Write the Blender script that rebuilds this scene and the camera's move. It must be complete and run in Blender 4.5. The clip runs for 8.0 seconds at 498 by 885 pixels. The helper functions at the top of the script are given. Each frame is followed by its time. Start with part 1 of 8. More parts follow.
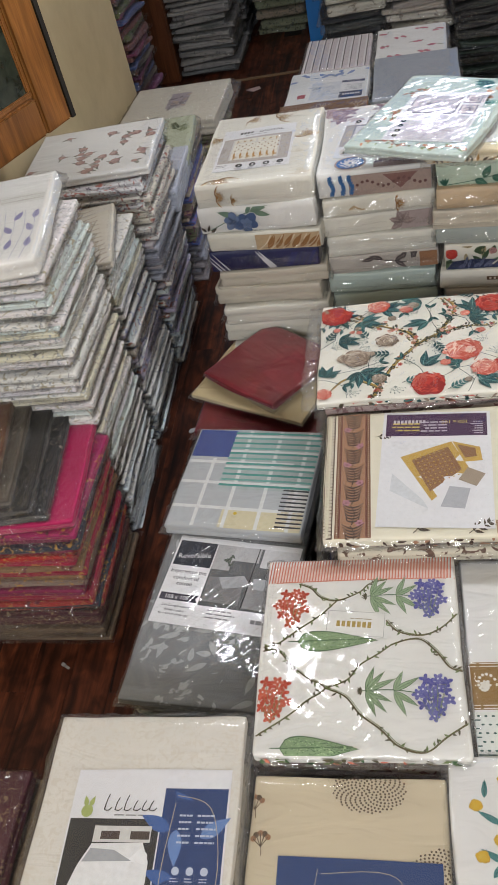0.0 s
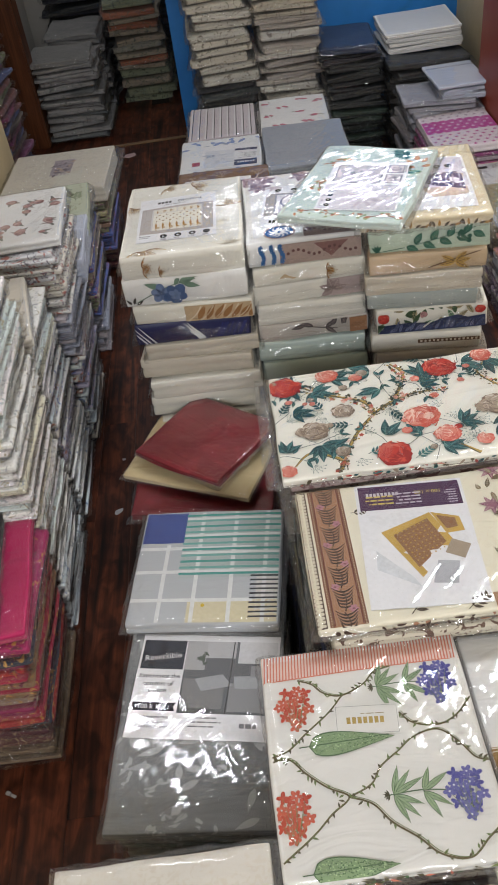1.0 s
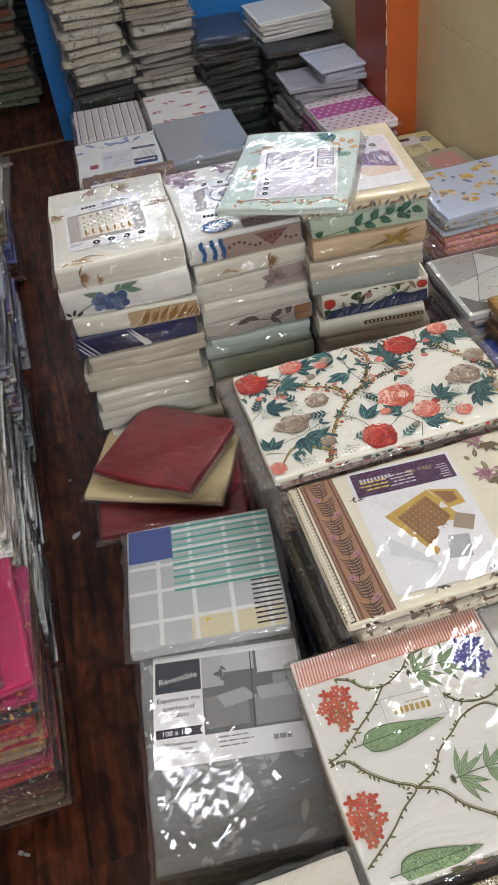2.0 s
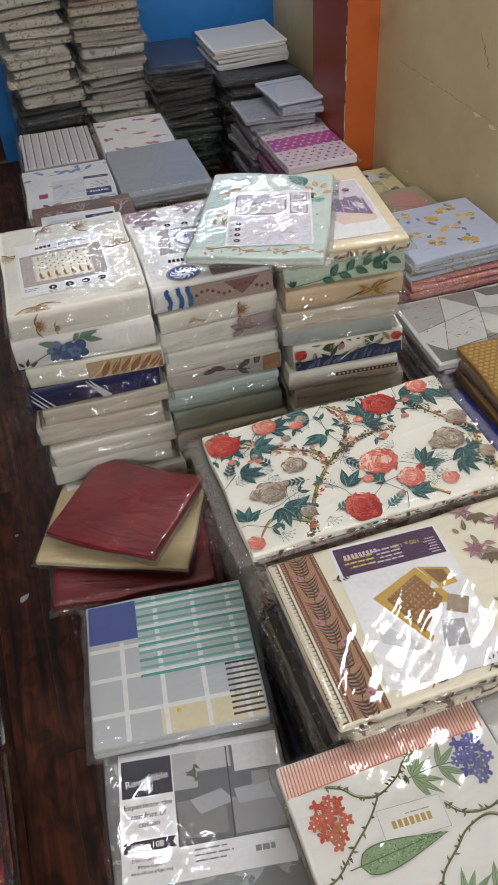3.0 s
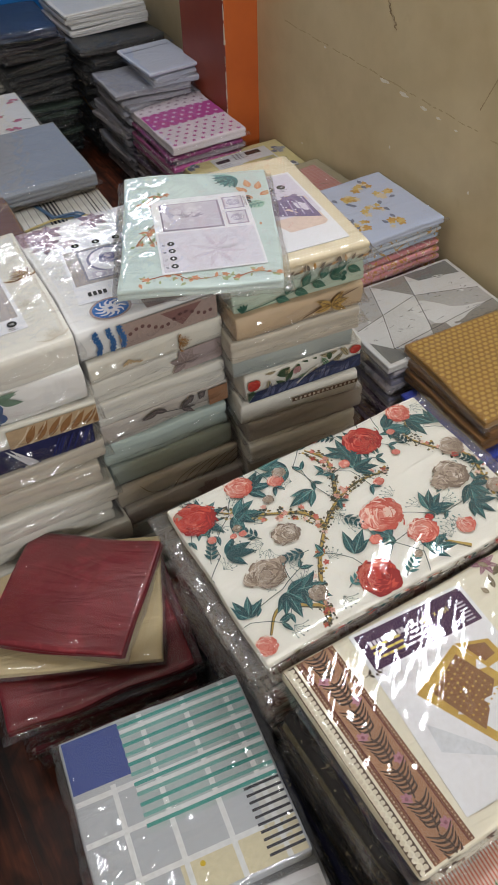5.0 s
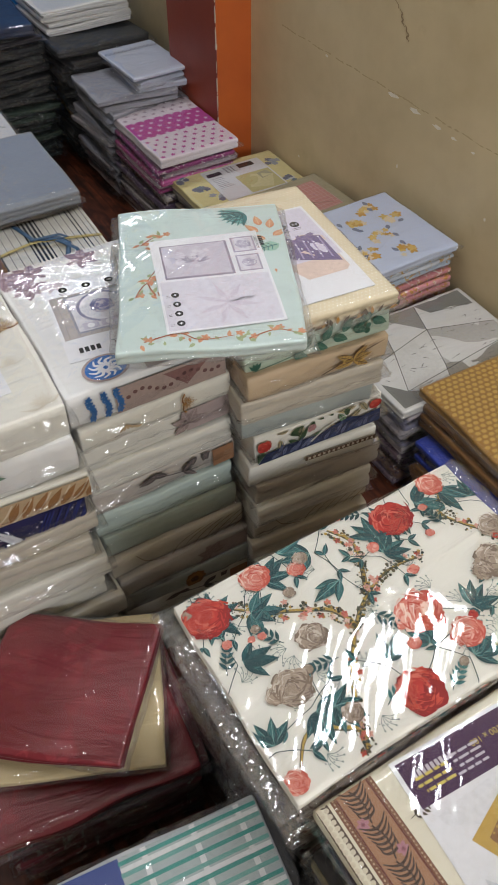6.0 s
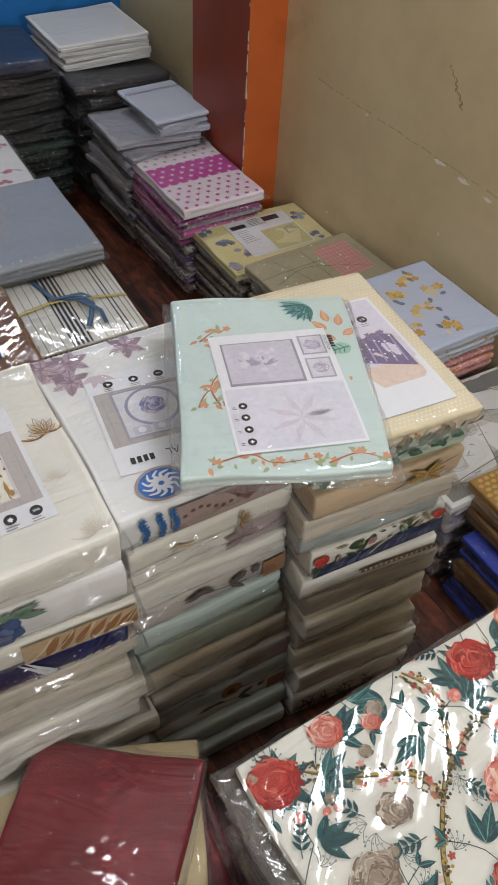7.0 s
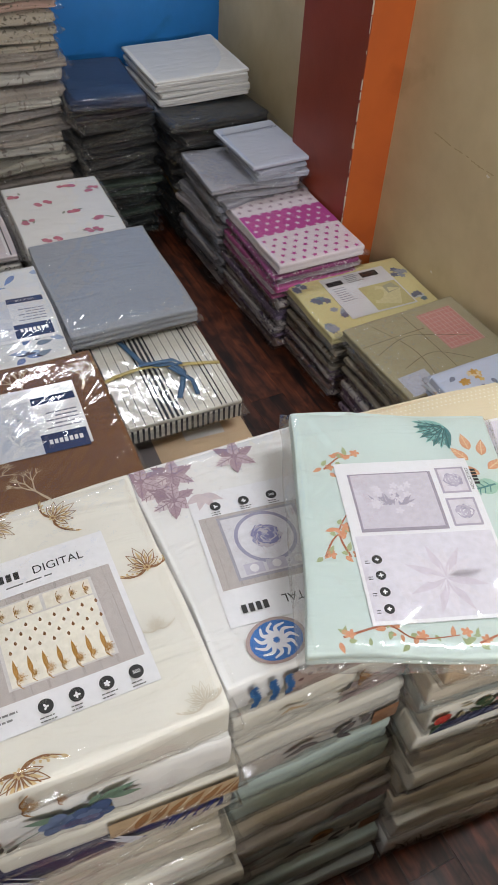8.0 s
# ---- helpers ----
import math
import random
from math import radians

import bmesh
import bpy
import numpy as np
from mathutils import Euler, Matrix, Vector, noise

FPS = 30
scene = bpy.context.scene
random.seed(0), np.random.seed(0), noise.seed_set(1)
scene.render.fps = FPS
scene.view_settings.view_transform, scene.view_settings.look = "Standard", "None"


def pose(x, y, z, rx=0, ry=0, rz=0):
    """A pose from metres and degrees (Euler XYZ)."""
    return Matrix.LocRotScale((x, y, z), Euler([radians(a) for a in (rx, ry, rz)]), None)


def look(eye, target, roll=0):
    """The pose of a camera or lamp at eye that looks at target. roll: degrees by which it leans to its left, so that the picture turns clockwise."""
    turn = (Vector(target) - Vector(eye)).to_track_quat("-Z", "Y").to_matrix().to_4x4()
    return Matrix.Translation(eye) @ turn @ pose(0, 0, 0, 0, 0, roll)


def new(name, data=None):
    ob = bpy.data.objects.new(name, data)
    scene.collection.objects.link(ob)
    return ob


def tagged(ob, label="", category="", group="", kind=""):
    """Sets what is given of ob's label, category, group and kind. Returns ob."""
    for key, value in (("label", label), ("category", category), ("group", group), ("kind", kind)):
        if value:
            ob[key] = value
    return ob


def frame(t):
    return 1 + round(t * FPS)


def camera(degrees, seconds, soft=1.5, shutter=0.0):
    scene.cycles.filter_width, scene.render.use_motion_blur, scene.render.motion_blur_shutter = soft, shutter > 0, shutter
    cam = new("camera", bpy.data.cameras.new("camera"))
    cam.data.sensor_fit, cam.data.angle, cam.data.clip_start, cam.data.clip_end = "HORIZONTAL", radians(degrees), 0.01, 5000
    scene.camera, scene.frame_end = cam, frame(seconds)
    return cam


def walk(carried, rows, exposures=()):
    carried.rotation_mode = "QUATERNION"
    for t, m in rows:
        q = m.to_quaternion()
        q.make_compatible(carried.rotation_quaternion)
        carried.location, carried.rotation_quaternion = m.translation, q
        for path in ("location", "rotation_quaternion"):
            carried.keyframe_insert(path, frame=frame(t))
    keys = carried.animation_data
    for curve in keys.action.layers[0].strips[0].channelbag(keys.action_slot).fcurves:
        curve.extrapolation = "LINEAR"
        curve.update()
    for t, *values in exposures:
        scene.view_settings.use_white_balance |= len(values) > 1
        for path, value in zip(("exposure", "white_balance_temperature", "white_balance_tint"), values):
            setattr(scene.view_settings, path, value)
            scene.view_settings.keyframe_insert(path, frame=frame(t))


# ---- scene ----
cam = camera(34.7, 8.0, soft=0.9)
METRES, EYE, TILT, LEAN, TURN = 1.7, 1.55, -1.13, 0.62, 15.9
ROWS = [
    (0.0, 0.0, 0.0, 0.0, -9.68, -43.39, 10.4),
    (0.5, -0.0557, 0.0502, -0.001, -12.46, -42.77, 8.07),
    (1.0, -0.101, 0.0889, 0.004, -20.0, -40.97, 6.48),
    (1.5, -0.1636, 0.1193, 0.0005, -28.77, -42.53, 7.65),
    (3.0, -0.1786, 0.2549, -0.0003, -34.53, -41.57, 3.31),
    (3.5, -0.1609, 0.3, -0.0045, -38.3, -42.33, 2.66),
    (4.0, -0.1676, 0.3658, -0.0032, -41.35, -44.12, 2.65),
    (4.5, -0.172, 0.4157, -0.0074, -44.38, -44.67, 2.44),
    (6.0, -0.0842, 0.5783, -0.0289, -47.73, -45.92, 0.53),
    (6.5, -0.0827, 0.648, -0.0183, -48.14, -45.61, -0.67),
    (7.0, -0.0536, 0.7173, -0.0183, -47.78, -44.89, -2.32),
    (7.5, -0.0123, 0.7836, -0.0138, -46.33, -45.52, -2.54),
    (8.0, -0.0018, 0.852, -0.0071, -42.78, -44.68, -2.45),
]
walk(cam, [(t, pose(0, 0, EYE, TILT, LEAN, TURN) @ pose(METRES * x, METRES * y, METRES * z, 90 + pitch, roll, yaw)) for t, x, y, z, yaw, pitch, roll in ROWS], [(0.0, -0.11), (1.5, -0.06), (4.0, -0.22), (6.2, -0.17), (7.3, -0.26), (8.0, 0.0)])

# ---- light: wall tubes of a closed shop, plus two added fill lamps ----
world = bpy.data.worlds.new("world")
world.use_nodes = True
world.node_tree.nodes["Background"].inputs[0].default_value = (0.9, 0.95, 1.0, 1)
world.node_tree.nodes["Background"].inputs[1].default_value = 0.012
scene.world = world
scene.view_settings.exposure = 0.0


def tube_or_fill(eye, target, long, wide, watts, colour=(0.94, 0.97, 1.03)):
    data = bpy.data.lights.new("tube_light", "AREA")
    data.shape, data.size, data.size_y = "RECTANGLE", long, wide
    data.energy, data.color = watts, colour
    ob = new("tube_light", data)
    ob.matrix_world = look(eye, target)
    return ob


tube_or_fill((0.92, 1.80, 2.05), (-0.55, 1.6, 0.3), 0.12, 1.30, 38)
tube_or_fill((-1.05, 1.9, 2.05), (0.15, 1.5, 0.3), 0.10, 1.50, 17.0)
tube_or_fill((0.35, 4.10, 1.84), (0.1, 2.2, 0.4), 1.2, 0.07, 10.5)
# fill added behind the camera to brighten south faces; no lamp known there
tube_or_fill((-0.2, -1.6, 2.1), (-0.2, 1.0, 0.3), 1.4, 0.4, 58)
# unseen fill added to lift the store beyond the doorway
tube_or_fill((-0.75, 5.3, 2.6), (-0.7, 5.0, 0), 0.6, 0.1, 7)

# ---- materials ----
def shader(name):
    m = bpy.data.materials.new(name)
    m.use_nodes = True
    return m, m.node_tree.nodes, m.node_tree.links, m.node_tree.nodes["Principled BSDF"]


def rgba(c):
    return (*c, 1.0)


def coords(n, l, spread=7.0):
    """Object coordinates, shifted by a random amount for every object."""
    tc, info, add = n.new("ShaderNodeTexCoord"), n.new("ShaderNodeObjectInfo"), n.new("ShaderNodeVectorMath")
    mul = n.new("ShaderNodeMath")
    mul.operation, mul.inputs[1].default_value = "MULTIPLY", spread
    geo, both, part_of = n.new("ShaderNodeNewGeometry"), n.new("ShaderNodeMath"), n.new("ShaderNodeMath")
    l.new(info.outputs["Random"], both.inputs[0])
    l.new(geo.outputs["Random Per Island"], both.inputs[1])
    part_of.operation = "FRACT"
    l.new(both.outputs[0], part_of.inputs[0])
    l.new(part_of.outputs[0], mul.inputs[0])
    l.new(tc.outputs["Object"], add.inputs[0])
    l.new(mul.outputs[0], add.inputs[1])
    return add.outputs[0], part_of.outputs[0]


def tex_noise(n, l, vec, scale, detail=4.0, distortion=0.0, stretch=None):
    if stretch:
        mp = n.new("ShaderNodeMapping")
        mp.inputs["Scale"].default_value = stretch
        l.new(vec, mp.inputs[0])
        vec = mp.outputs[0]
    t = n.new("ShaderNodeTexNoise")
    t.inputs["Scale"].default_value, t.inputs["Detail"].default_value, t.inputs["Distortion"].default_value = scale, detail, distortion
    l.new(vec, t.inputs["Vector"])
    return t.outputs["Fac"]


def ramp(n, l, fac, stops, mode="LINEAR"):
    r = n.new("ShaderNodeValToRGB")
    r.color_ramp.interpolation = mode
    while len(r.color_ramp.elements) < len(stops):
        r.color_ramp.elements.new(0.5)
    for e, (p, c) in zip(r.color_ramp.elements, stops):
        e.position, e.color = p, rgba(c)
    l.new(fac, r.inputs[0])
    return r.outputs[0]


def blend(n, l, fac, a, b, mode="MIX"):
    x = n.new("ShaderNodeMix")
    x.data_type, x.blend_type = "RGBA", mode
    for sock, v in ((x.inputs[0], fac), (x.inputs[6], a), (x.inputs[7], b)):
        if isinstance(v, (int, float)):
            sock.default_value = v
        elif isinstance(v, tuple):
            sock.default_value = rgba(v)
        else:
            l.new(v, sock)
    return x.outputs[2]


def bump(n, l, bsdf, height, strength, distance=0.002, normal=None):
    b = n.new("ShaderNodeBump")
    b.inputs["Strength"].default_value, b.inputs["Distance"].default_value = strength, distance
    l.new(height, b.inputs["Height"])
    if normal:
        l.new(normal, b.inputs["Normal"])
    if bsdf:
        l.new(b.outputs[0], bsdf.inputs["Normal"])
    return b.outputs[0]


def cloth(name, col, rough=0.8, var=0.18, spots=(), palette=(), sheen=0.1):
    """Woven cotton. palette: colours of which each pack takes one; spots: printed blotches (colour, scale, size)."""
    m, n, l, b = shader(name)
    vec, rnd = coords(n, l)
    base = col
    if palette:
        base = ramp(n, l, rnd, [(i / len(palette), c) for i, c in enumerate(palette)], "CONSTANT")
    mott = tex_noise(n, l, vec, 9, 5)
    dark = ramp(n, l, mott, [(0.25, (1 - var,) * 3), (0.75, (1, 1, 1))])
    out = blend(n, l, 1.0, base, dark, "MULTIPLY")
    for c, scale, size in spots:
        at = 0.68 - size * 0.75
        mask = ramp(n, l, tex_noise(n, l, vec, scale * 1.5, 5, 1.6), [(at, (0, 0, 0)), (at + 0.025, (1, 1, 1))])
        out = blend(n, l, mask, out, c)
    l.new(out, b.inputs["Base Color"])
    b.inputs["Roughness"].default_value = rough
    b.inputs["Sheen Weight"].default_value = sheen if max(col) > 0.1 else 0.0
    weave = tex_noise(n, l, vec, 700, 2)
    folds = bump(n, l, None, tex_noise(n, l, vec, 6, 3, 1.6, (1, 3, 1)), 0.5, 0.012)
    first = bump(n, l, None, tex_noise(n, l, vec, 28, 4), 0.4, 0.004, folds)
    bump(n, l, b, weave, 0.15, 0.0004, first)
    return m


def ink(name, col, rough=0.7, var=0.06):
    """Print on cloth or card."""
    m, n, l, b = shader(name)
    vec, rnd = coords(n, l)
    l.new(blend(n, l, 1.0, col, ramp(n, l, tex_noise(n, l, vec, 130, 4), [(0.3, (1 - var * 2,) * 3), (0.7, (1, 1, 1))]), "MULTIPLY"), b.inputs["Base Color"])
    b.inputs["Roughness"].default_value = rough
    bump(n, l, b, tex_noise(n, l, vec, 60, 3), 0.15, 0.002)
    return m


def film(name, scale=1.0, strength=1.0, haze=0.008, cap_at=0.26, gain=1.6, crumple=0.0):
    """Thin clear plastic: see-through with a sharp gloss, drawn into long fine creases; crumple adds small facets."""
    m, n, l, b = shader(name)
    n.remove(b)
    vec, rnd = coords(n, l)

    def creased(turn_z, along, across, seed_detail):
        turn = n.new("ShaderNodeMapping")
        turn.vector_type = "TEXTURE"
        turn.inputs["Rotation"].default_value, turn.inputs["Scale"].default_value = (0.0, 0.0, turn_z), (1 / (across * scale), 1 / (along * scale), 1 / (60 * scale))
        l.new(vec, turn.inputs[0])
        ridge = n.new("ShaderNodeTexNoise")
        ridge.noise_type = "RIDGED_MULTIFRACTAL"
        ridge.inputs["Scale"].default_value, ridge.inputs["Detail"].default_value, ridge.inputs["Distortion"].default_value = 1.0, seed_detail, 0.6
        l.new(turn.outputs[0], ridge.inputs["Vector"])
        return ridge.outputs["Fac"]

    l_vec = n.new("ShaderNodeMapping")
    l_vec.vector_type = "TEXTURE"
    l_vec.inputs["Rotation"].default_value, l_vec.inputs["Scale"].default_value = (0.0, 0.0, -0.7), (0.66, 2.2, 1.0)
    l.new(vec, l_vec.inputs[0])
    big = bump(n, l, None, tex_noise(n, l, l_vec.outputs[0], 15 * scale, 1.5, 0.6), 0.24 * strength, 0.012)
    nrm = bump(n, l, None, creased(-0.8, 8, 46, 2.4), 0.46 * strength, 0.0028, big)
    nrm = bump(n, l, None, creased(0.5, 5, 24, 1.2), 0.36 * strength, 0.0036, nrm)
    if crumple:
        warp = n.new("ShaderNodeTexNoise")
        warp.inputs["Scale"].default_value = 18
        l.new(vec, warp.inputs["Vector"])
        add = n.new("ShaderNodeVectorMath")
        add.operation, add.inputs[1].default_value = "MULTIPLY_ADD", (0.05, 0.05, 0.05)
        l.new(warp.outputs["Color"], add.inputs[0])
        l.new(vec, add.inputs[2])
        cells = n.new("ShaderNodeTexVoronoi")
        cells.inputs["Scale"].default_value = 42 * scale
        l.new(add.outputs[0], cells.inputs["Vector"])
        nrm = bump(n, l, None, cells.outputs["Distance"], crumple, 0.012, nrm)
    clear, gloss, veil = n.new("ShaderNodeBsdfTransparent"), n.new("ShaderNodeBsdfGlossy"), n.new("ShaderNodeBsdfDiffuse")
    clear.inputs[0].default_value = (0.985, 0.985, 0.985, 1)
    gloss.inputs["Roughness"].default_value = 0.04
    veil.inputs[0].default_value = (0.8, 0.8, 0.82, 1)
    l.new(nrm, gloss.inputs["Normal"])
    fres, mul, cap = n.new("ShaderNodeFresnel"), n.new("ShaderNodeMath"), n.new("ShaderNodeMath")
    fres.inputs["IOR"].default_value = 1.45
    mul.operation, mul.inputs[1].default_value = "MULTIPLY", gain
    l.new(fres.outputs[0], mul.inputs[0])
    cap.operation, cap.inputs[1].default_value = "MINIMUM", cap_at
    l.new(mul.outputs[0], cap.inputs[0])
    soft, mix = n.new("ShaderNodeMixShader"), n.new("ShaderNodeMixShader")
    soft.inputs[0].default_value = haze
    l.new(clear.outputs[0], soft.inputs[1])
    l.new(veil.outputs[0], soft.inputs[2])
    l.new(cap.outputs[0], mix.inputs[0])
    l.new(soft.outputs[0], mix.inputs[1])
    l.new(gloss.outputs[0], mix.inputs[2])
    l.new(mix.outputs[0], n["Material Output"].inputs["Surface"])
    return m


def painted(name, col, stain, rough=0.55, scale=2.2):
    m, n, l, b = shader(name)
    tc = n.new("ShaderNodeTexCoord")
    vec = tc.outputs["Object"]
    a = ramp(n, l, tex_noise(n, l, vec, scale, 6, 0.6), [(0.3, stain), (0.62, col)])
    fine = ramp(n, l, tex_noise(n, l, vec, 14, 7), [(0.3, (0.93, 0.92, 0.91)), (0.6, (1, 1, 1))])
    scuff = ramp(n, l, tex_noise(n, l, vec, 5, 9, 0.2), [(0.27, (0.78, 0.74, 0.68)), (0.36, (1, 1, 1))])
    l.new(blend(n, l, 0.7, blend(n, l, 1.0, a, fine, "MULTIPLY"), scuff, "MULTIPLY"), b.inputs["Base Color"])
    b.inputs["Roughness"].default_value = rough
    first = bump(n, l, None, tex_noise(n, l, vec, 5, 3), 0.25, 0.01)
    bump(n, l, b, tex_noise(n, l, vec, 120, 4), 0.12, 0.002, first)
    return m


def wood(name, dark, light, rough=0.35, along="Y", coat=0.0, figure=False):
    m, n, l, b = shader(name)
    vec, rnd = coords(n, l, 31.0)
    st = {"X": (0.6, 9, 9), "Y": (9, 0.6, 9), "Z": (9, 9, 0.6)}[along]
    grain = tex_noise(n, l, vec, 3.0, 8, 1.2, st)
    fibre = tex_noise(n, l, vec, 22, 5, 0.2, st)
    c = ramp(n, l, grain, [(0.32, dark), (0.68, light)])
    f = ramp(n, l, fibre, [(0.3, (0.62, 0.6, 0.58)), (0.65, (1, 1, 1))])
    tone = ramp(n, l, rnd, [(0.0, (0.7, 0.7, 0.7)), (1.0, (1.0, 1.0, 1.0))])
    if figure:
        curl = ramp(n, l, tex_noise(n, l, vec, 9, 2, 0.8, (3.0, 1.6, 1.0)), [(0.36, (0.35, 0.32, 0.30)), (0.62, (1.25, 1.2, 1.15))])
        c = blend(n, l, 0.9, c, curl, "MULTIPLY")
    l.new(blend(n, l, 1.0, blend(n, l, 0.8, c, f, "MULTIPLY"), tone, "MULTIPLY"), b.inputs["Base Color"])
    b.inputs["Specular IOR Level"].default_value = 0.3
    dust = ramp(n, l, tex_noise(n, l, vec, 6, 6), [(0.3, (rough,) * 3), (0.8, (rough + 0.2,) * 3)])
    l.new(dust, b.inputs["Roughness"])
    b.inputs["Coat Weight"].default_value = coat
    bump(n, l, b, fibre, 0.12, 0.001)
    return m


WHITE = (0.74, 0.72, 0.68)
PLASTIC = film("clear_plastic", 1.0, 1.15, 0.004, 0.19, 1.6)
PLASTIC_FLAT = film("smooth_plastic", 0.8, 0.75, 0.003, 0.17, 1.5)
PLASTIC_ROUGH = film("crumpled_plastic", 1.4, 1.8, 0.004, 0.16, 1.5, 0.55)
PLASTIC_STACK = film("stack_plastic", 1.1, 1.0, 0.003, 0.16, 1.5, 0.09)
# haze whitens this film, standing in for doubled layers at the margins
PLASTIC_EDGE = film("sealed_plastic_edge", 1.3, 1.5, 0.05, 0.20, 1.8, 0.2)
CREAM = cloth("cream_cotton", (0.64, 0.62, 0.545), 0.75, 0.1)
IVORY = cloth("ivory_cotton", (0.68, 0.662, 0.595), 0.75, 0.1)
PAPER = ink("white_card", (0.70, 0.70, 0.72), 0.45, 0.03)

# ---- structure ----
def mesh_ob(name, bm, mat, parent=None, label="", smooth=False):
    me = bpy.data.meshes.new(name)
    bm.to_mesh(me)
    bm.free()
    for mm in (mat if isinstance(mat, (list, tuple)) else [mat]):
        me.materials.append(mm)
    if smooth:
        me.polygons.foreach_set("use_smooth", [True] * len(me.polygons))
    ob = new(name, me)
    ob.parent = parent
    if label:
        ob["label"] = label
    return ob


def part(name, bm, mat, parent, label="", smooth=False):
    return mesh_ob(name, bm, mat, parent, label, smooth)


def box(bm, x0, y0, z0, x1, y1, z1, bev=0.0):
    r = bmesh.ops.create_cube(bm, size=1.0, matrix=Matrix.Translation(((x0 + x1) / 2, (y0 + y1) / 2, (z0 + z1) / 2)) @ Matrix.Diagonal((x1 - x0, y1 - y0, z1 - z0, 1)))
    if bev:
        es = list({e for v in r["verts"] for e in v.link_edges})
        bmesh.ops.bevel(bm, geom=es, offset=bev, segments=2, affect="EDGES")
    return bm


WALL = painted("cream_wall_paint", (0.575, 0.47, 0.29), (0.47, 0.375, 0.22))
BLUE = painted("blue_wall_paint", (0.025, 0.23, 0.64), (0.02, 0.18, 0.54), 0.45)
ORANGE = painted("orange_pillar_paint", (0.52, 0.115, 0.022), (0.43, 0.09, 0.02), 0.45)
MAROON_PAINT = painted("maroon_pillar_paint", (0.24, 0.040, 0.016), (0.19, 0.030, 0.013), 0.45)
GREY_WALL = painted("grey_wall_paint", (0.50, 0.48, 0.44), (0.42, 0.40, 0.36))
CEIL = painted("ceiling_paint", (0.72, 0.71, 0.68), (0.66, 0.65, 0.62))
FLOOR_WOOD = wood("dark_laminate", (0.014, 0.005, 0.003), (0.17, 0.046, 0.019), 0.38, figure=True)
JOINT = ink("floor_joint", (0.012, 0.006, 0.004), 0.8)
DOOR_WOOD = wood("brown_door_wood", (0.10, 0.032, 0.012), (0.22, 0.075, 0.028), 0.4, "Z")
FRAME_WOOD = wood("varnished_frame_wood", (0.20, 0.075, 0.018), (0.42, 0.17, 0.045), 0.3, "Z", 0.3)

XR, XL, YB, YF, TOP = 0.97, -1.10, 4.24, -2.2, 2.8
FLOOR = tagged(mesh_ob("floor", box(bmesh.new(), -2.4, YF, -0.1, 1.1, 6.0, -0.003), JOINT), "dark reddish wood laminate floor between the stacks", "floor", kind="structure")


def wall(name, label, mat, x0, y0, z0, x1, y1, z1):
    return tagged(mesh_ob(name, box(bmesh.new(), x0, y0, z0, x1, y1, z1), mat), label, "wall", kind="structure")


w_east = wall("wall_east", "stained cream painted wall with a chipped paint line", WALL, XR, YF, 0, XR + 0.12, 5.9, TOP)
wall("wall_west", "cream painted plaster wall beside the sheet piles", WALL, XL - 0.12, YF, 0, XL, 3.44, TOP)
wall("wall_north", "bright blue painted wall behind the tall stacks", BLUE, -0.40, YB, 0, XR, YB + 0.07, TOP)
wall("wall_south", "cream wall behind the camera", WALL, XL, YF - 0.12, 0, XR, YF, TOP)
wall("wall_store_north", "grey wall of the store beyond the doorway", GREY_WALL, -2.3, 5.75, 0, XR, 5.87, TOP)
wall("wall_store_west", "grey wall of the store beyond the doorway", GREY_WALL, -1.47, 4.60, 0, -1.35, 5.75, TOP)
wall("wall_alcove", "dim wall behind the coloured piles", GREY_WALL, -2.0, 3.32, 0, -1.88, 4.6, TOP)
wall("wall_alcove_side", "dim side wall of the alcove", GREY_WALL, -1.88, 4.56, 0, -1.26, 4.66, TOP)
wall("wall_lintel", "cream wall above the doorway", WALL, -1.26, YB, 2.1, -0.40, YB + 0.07, TOP)
tagged(mesh_ob("ceiling", box(bmesh.new(), -2.4, YF, TOP, 1.1, 6.0, TOP + 0.1), CEIL), "plain white painted ceiling", "ceiling", kind="structure")

# the pillar: an orange face and a maroon face
pil = tagged(new("pillar", None), "square pillar painted orange and maroon with a chipped corner", "pillar", kind="structure")
PX, PY0, PY1 = 0.843, 3.115, 3.44
part("pillar_core", box(bmesh.new(), PX + 0.004, PY0 + 0.004, 0, XR, PY1, TOP), MAROON_PAINT, pil)
part("orange_face", box(bmesh.new(), PX + 0.004, PY0, 0, XR, PY0 + 0.004, TOP), ORANGE, pil, "orange painted face")
CHIP = ink("bare_plaster", (0.52, 0.44, 0.34), 0.9)
rng = random.Random(4)
bm = bmesh.new()
z = 0.02
while z < 1.4:
    h, w = rng.uniform(0.006, 0.045), rng.uniform(0.0, 0.0022) + (0.003 if rng.random() < 0.12 else 0)
    if rng.random() < 0.9:
        box(bm, PX - 0.0006, PY0 - 0.0006, z, PX + 0.0008 + w, PY0 + 0.0008 + w, z + h)
    z += h * 0.8 + rng.uniform(0.0, 0.012)
part("chipped_edge", bm, CHIP, pil, "flaked paint along the corner")

# flaked paint and a crack on the east wall
bm = bmesh.new()


def flake(bm, y, z, ry, rz, seed):
    rg = random.Random(seed)
    ring = [bm.verts.new((XR - 0.0012, y + ry * math.cos(a) * rg.uniform(0.6, 1.2), z + rz * math.sin(a) * rg.uniform(0.5, 1.2))) for a in [i * 0.6283 for i in range(10)]]
    bm.faces.new(ring[::-1])


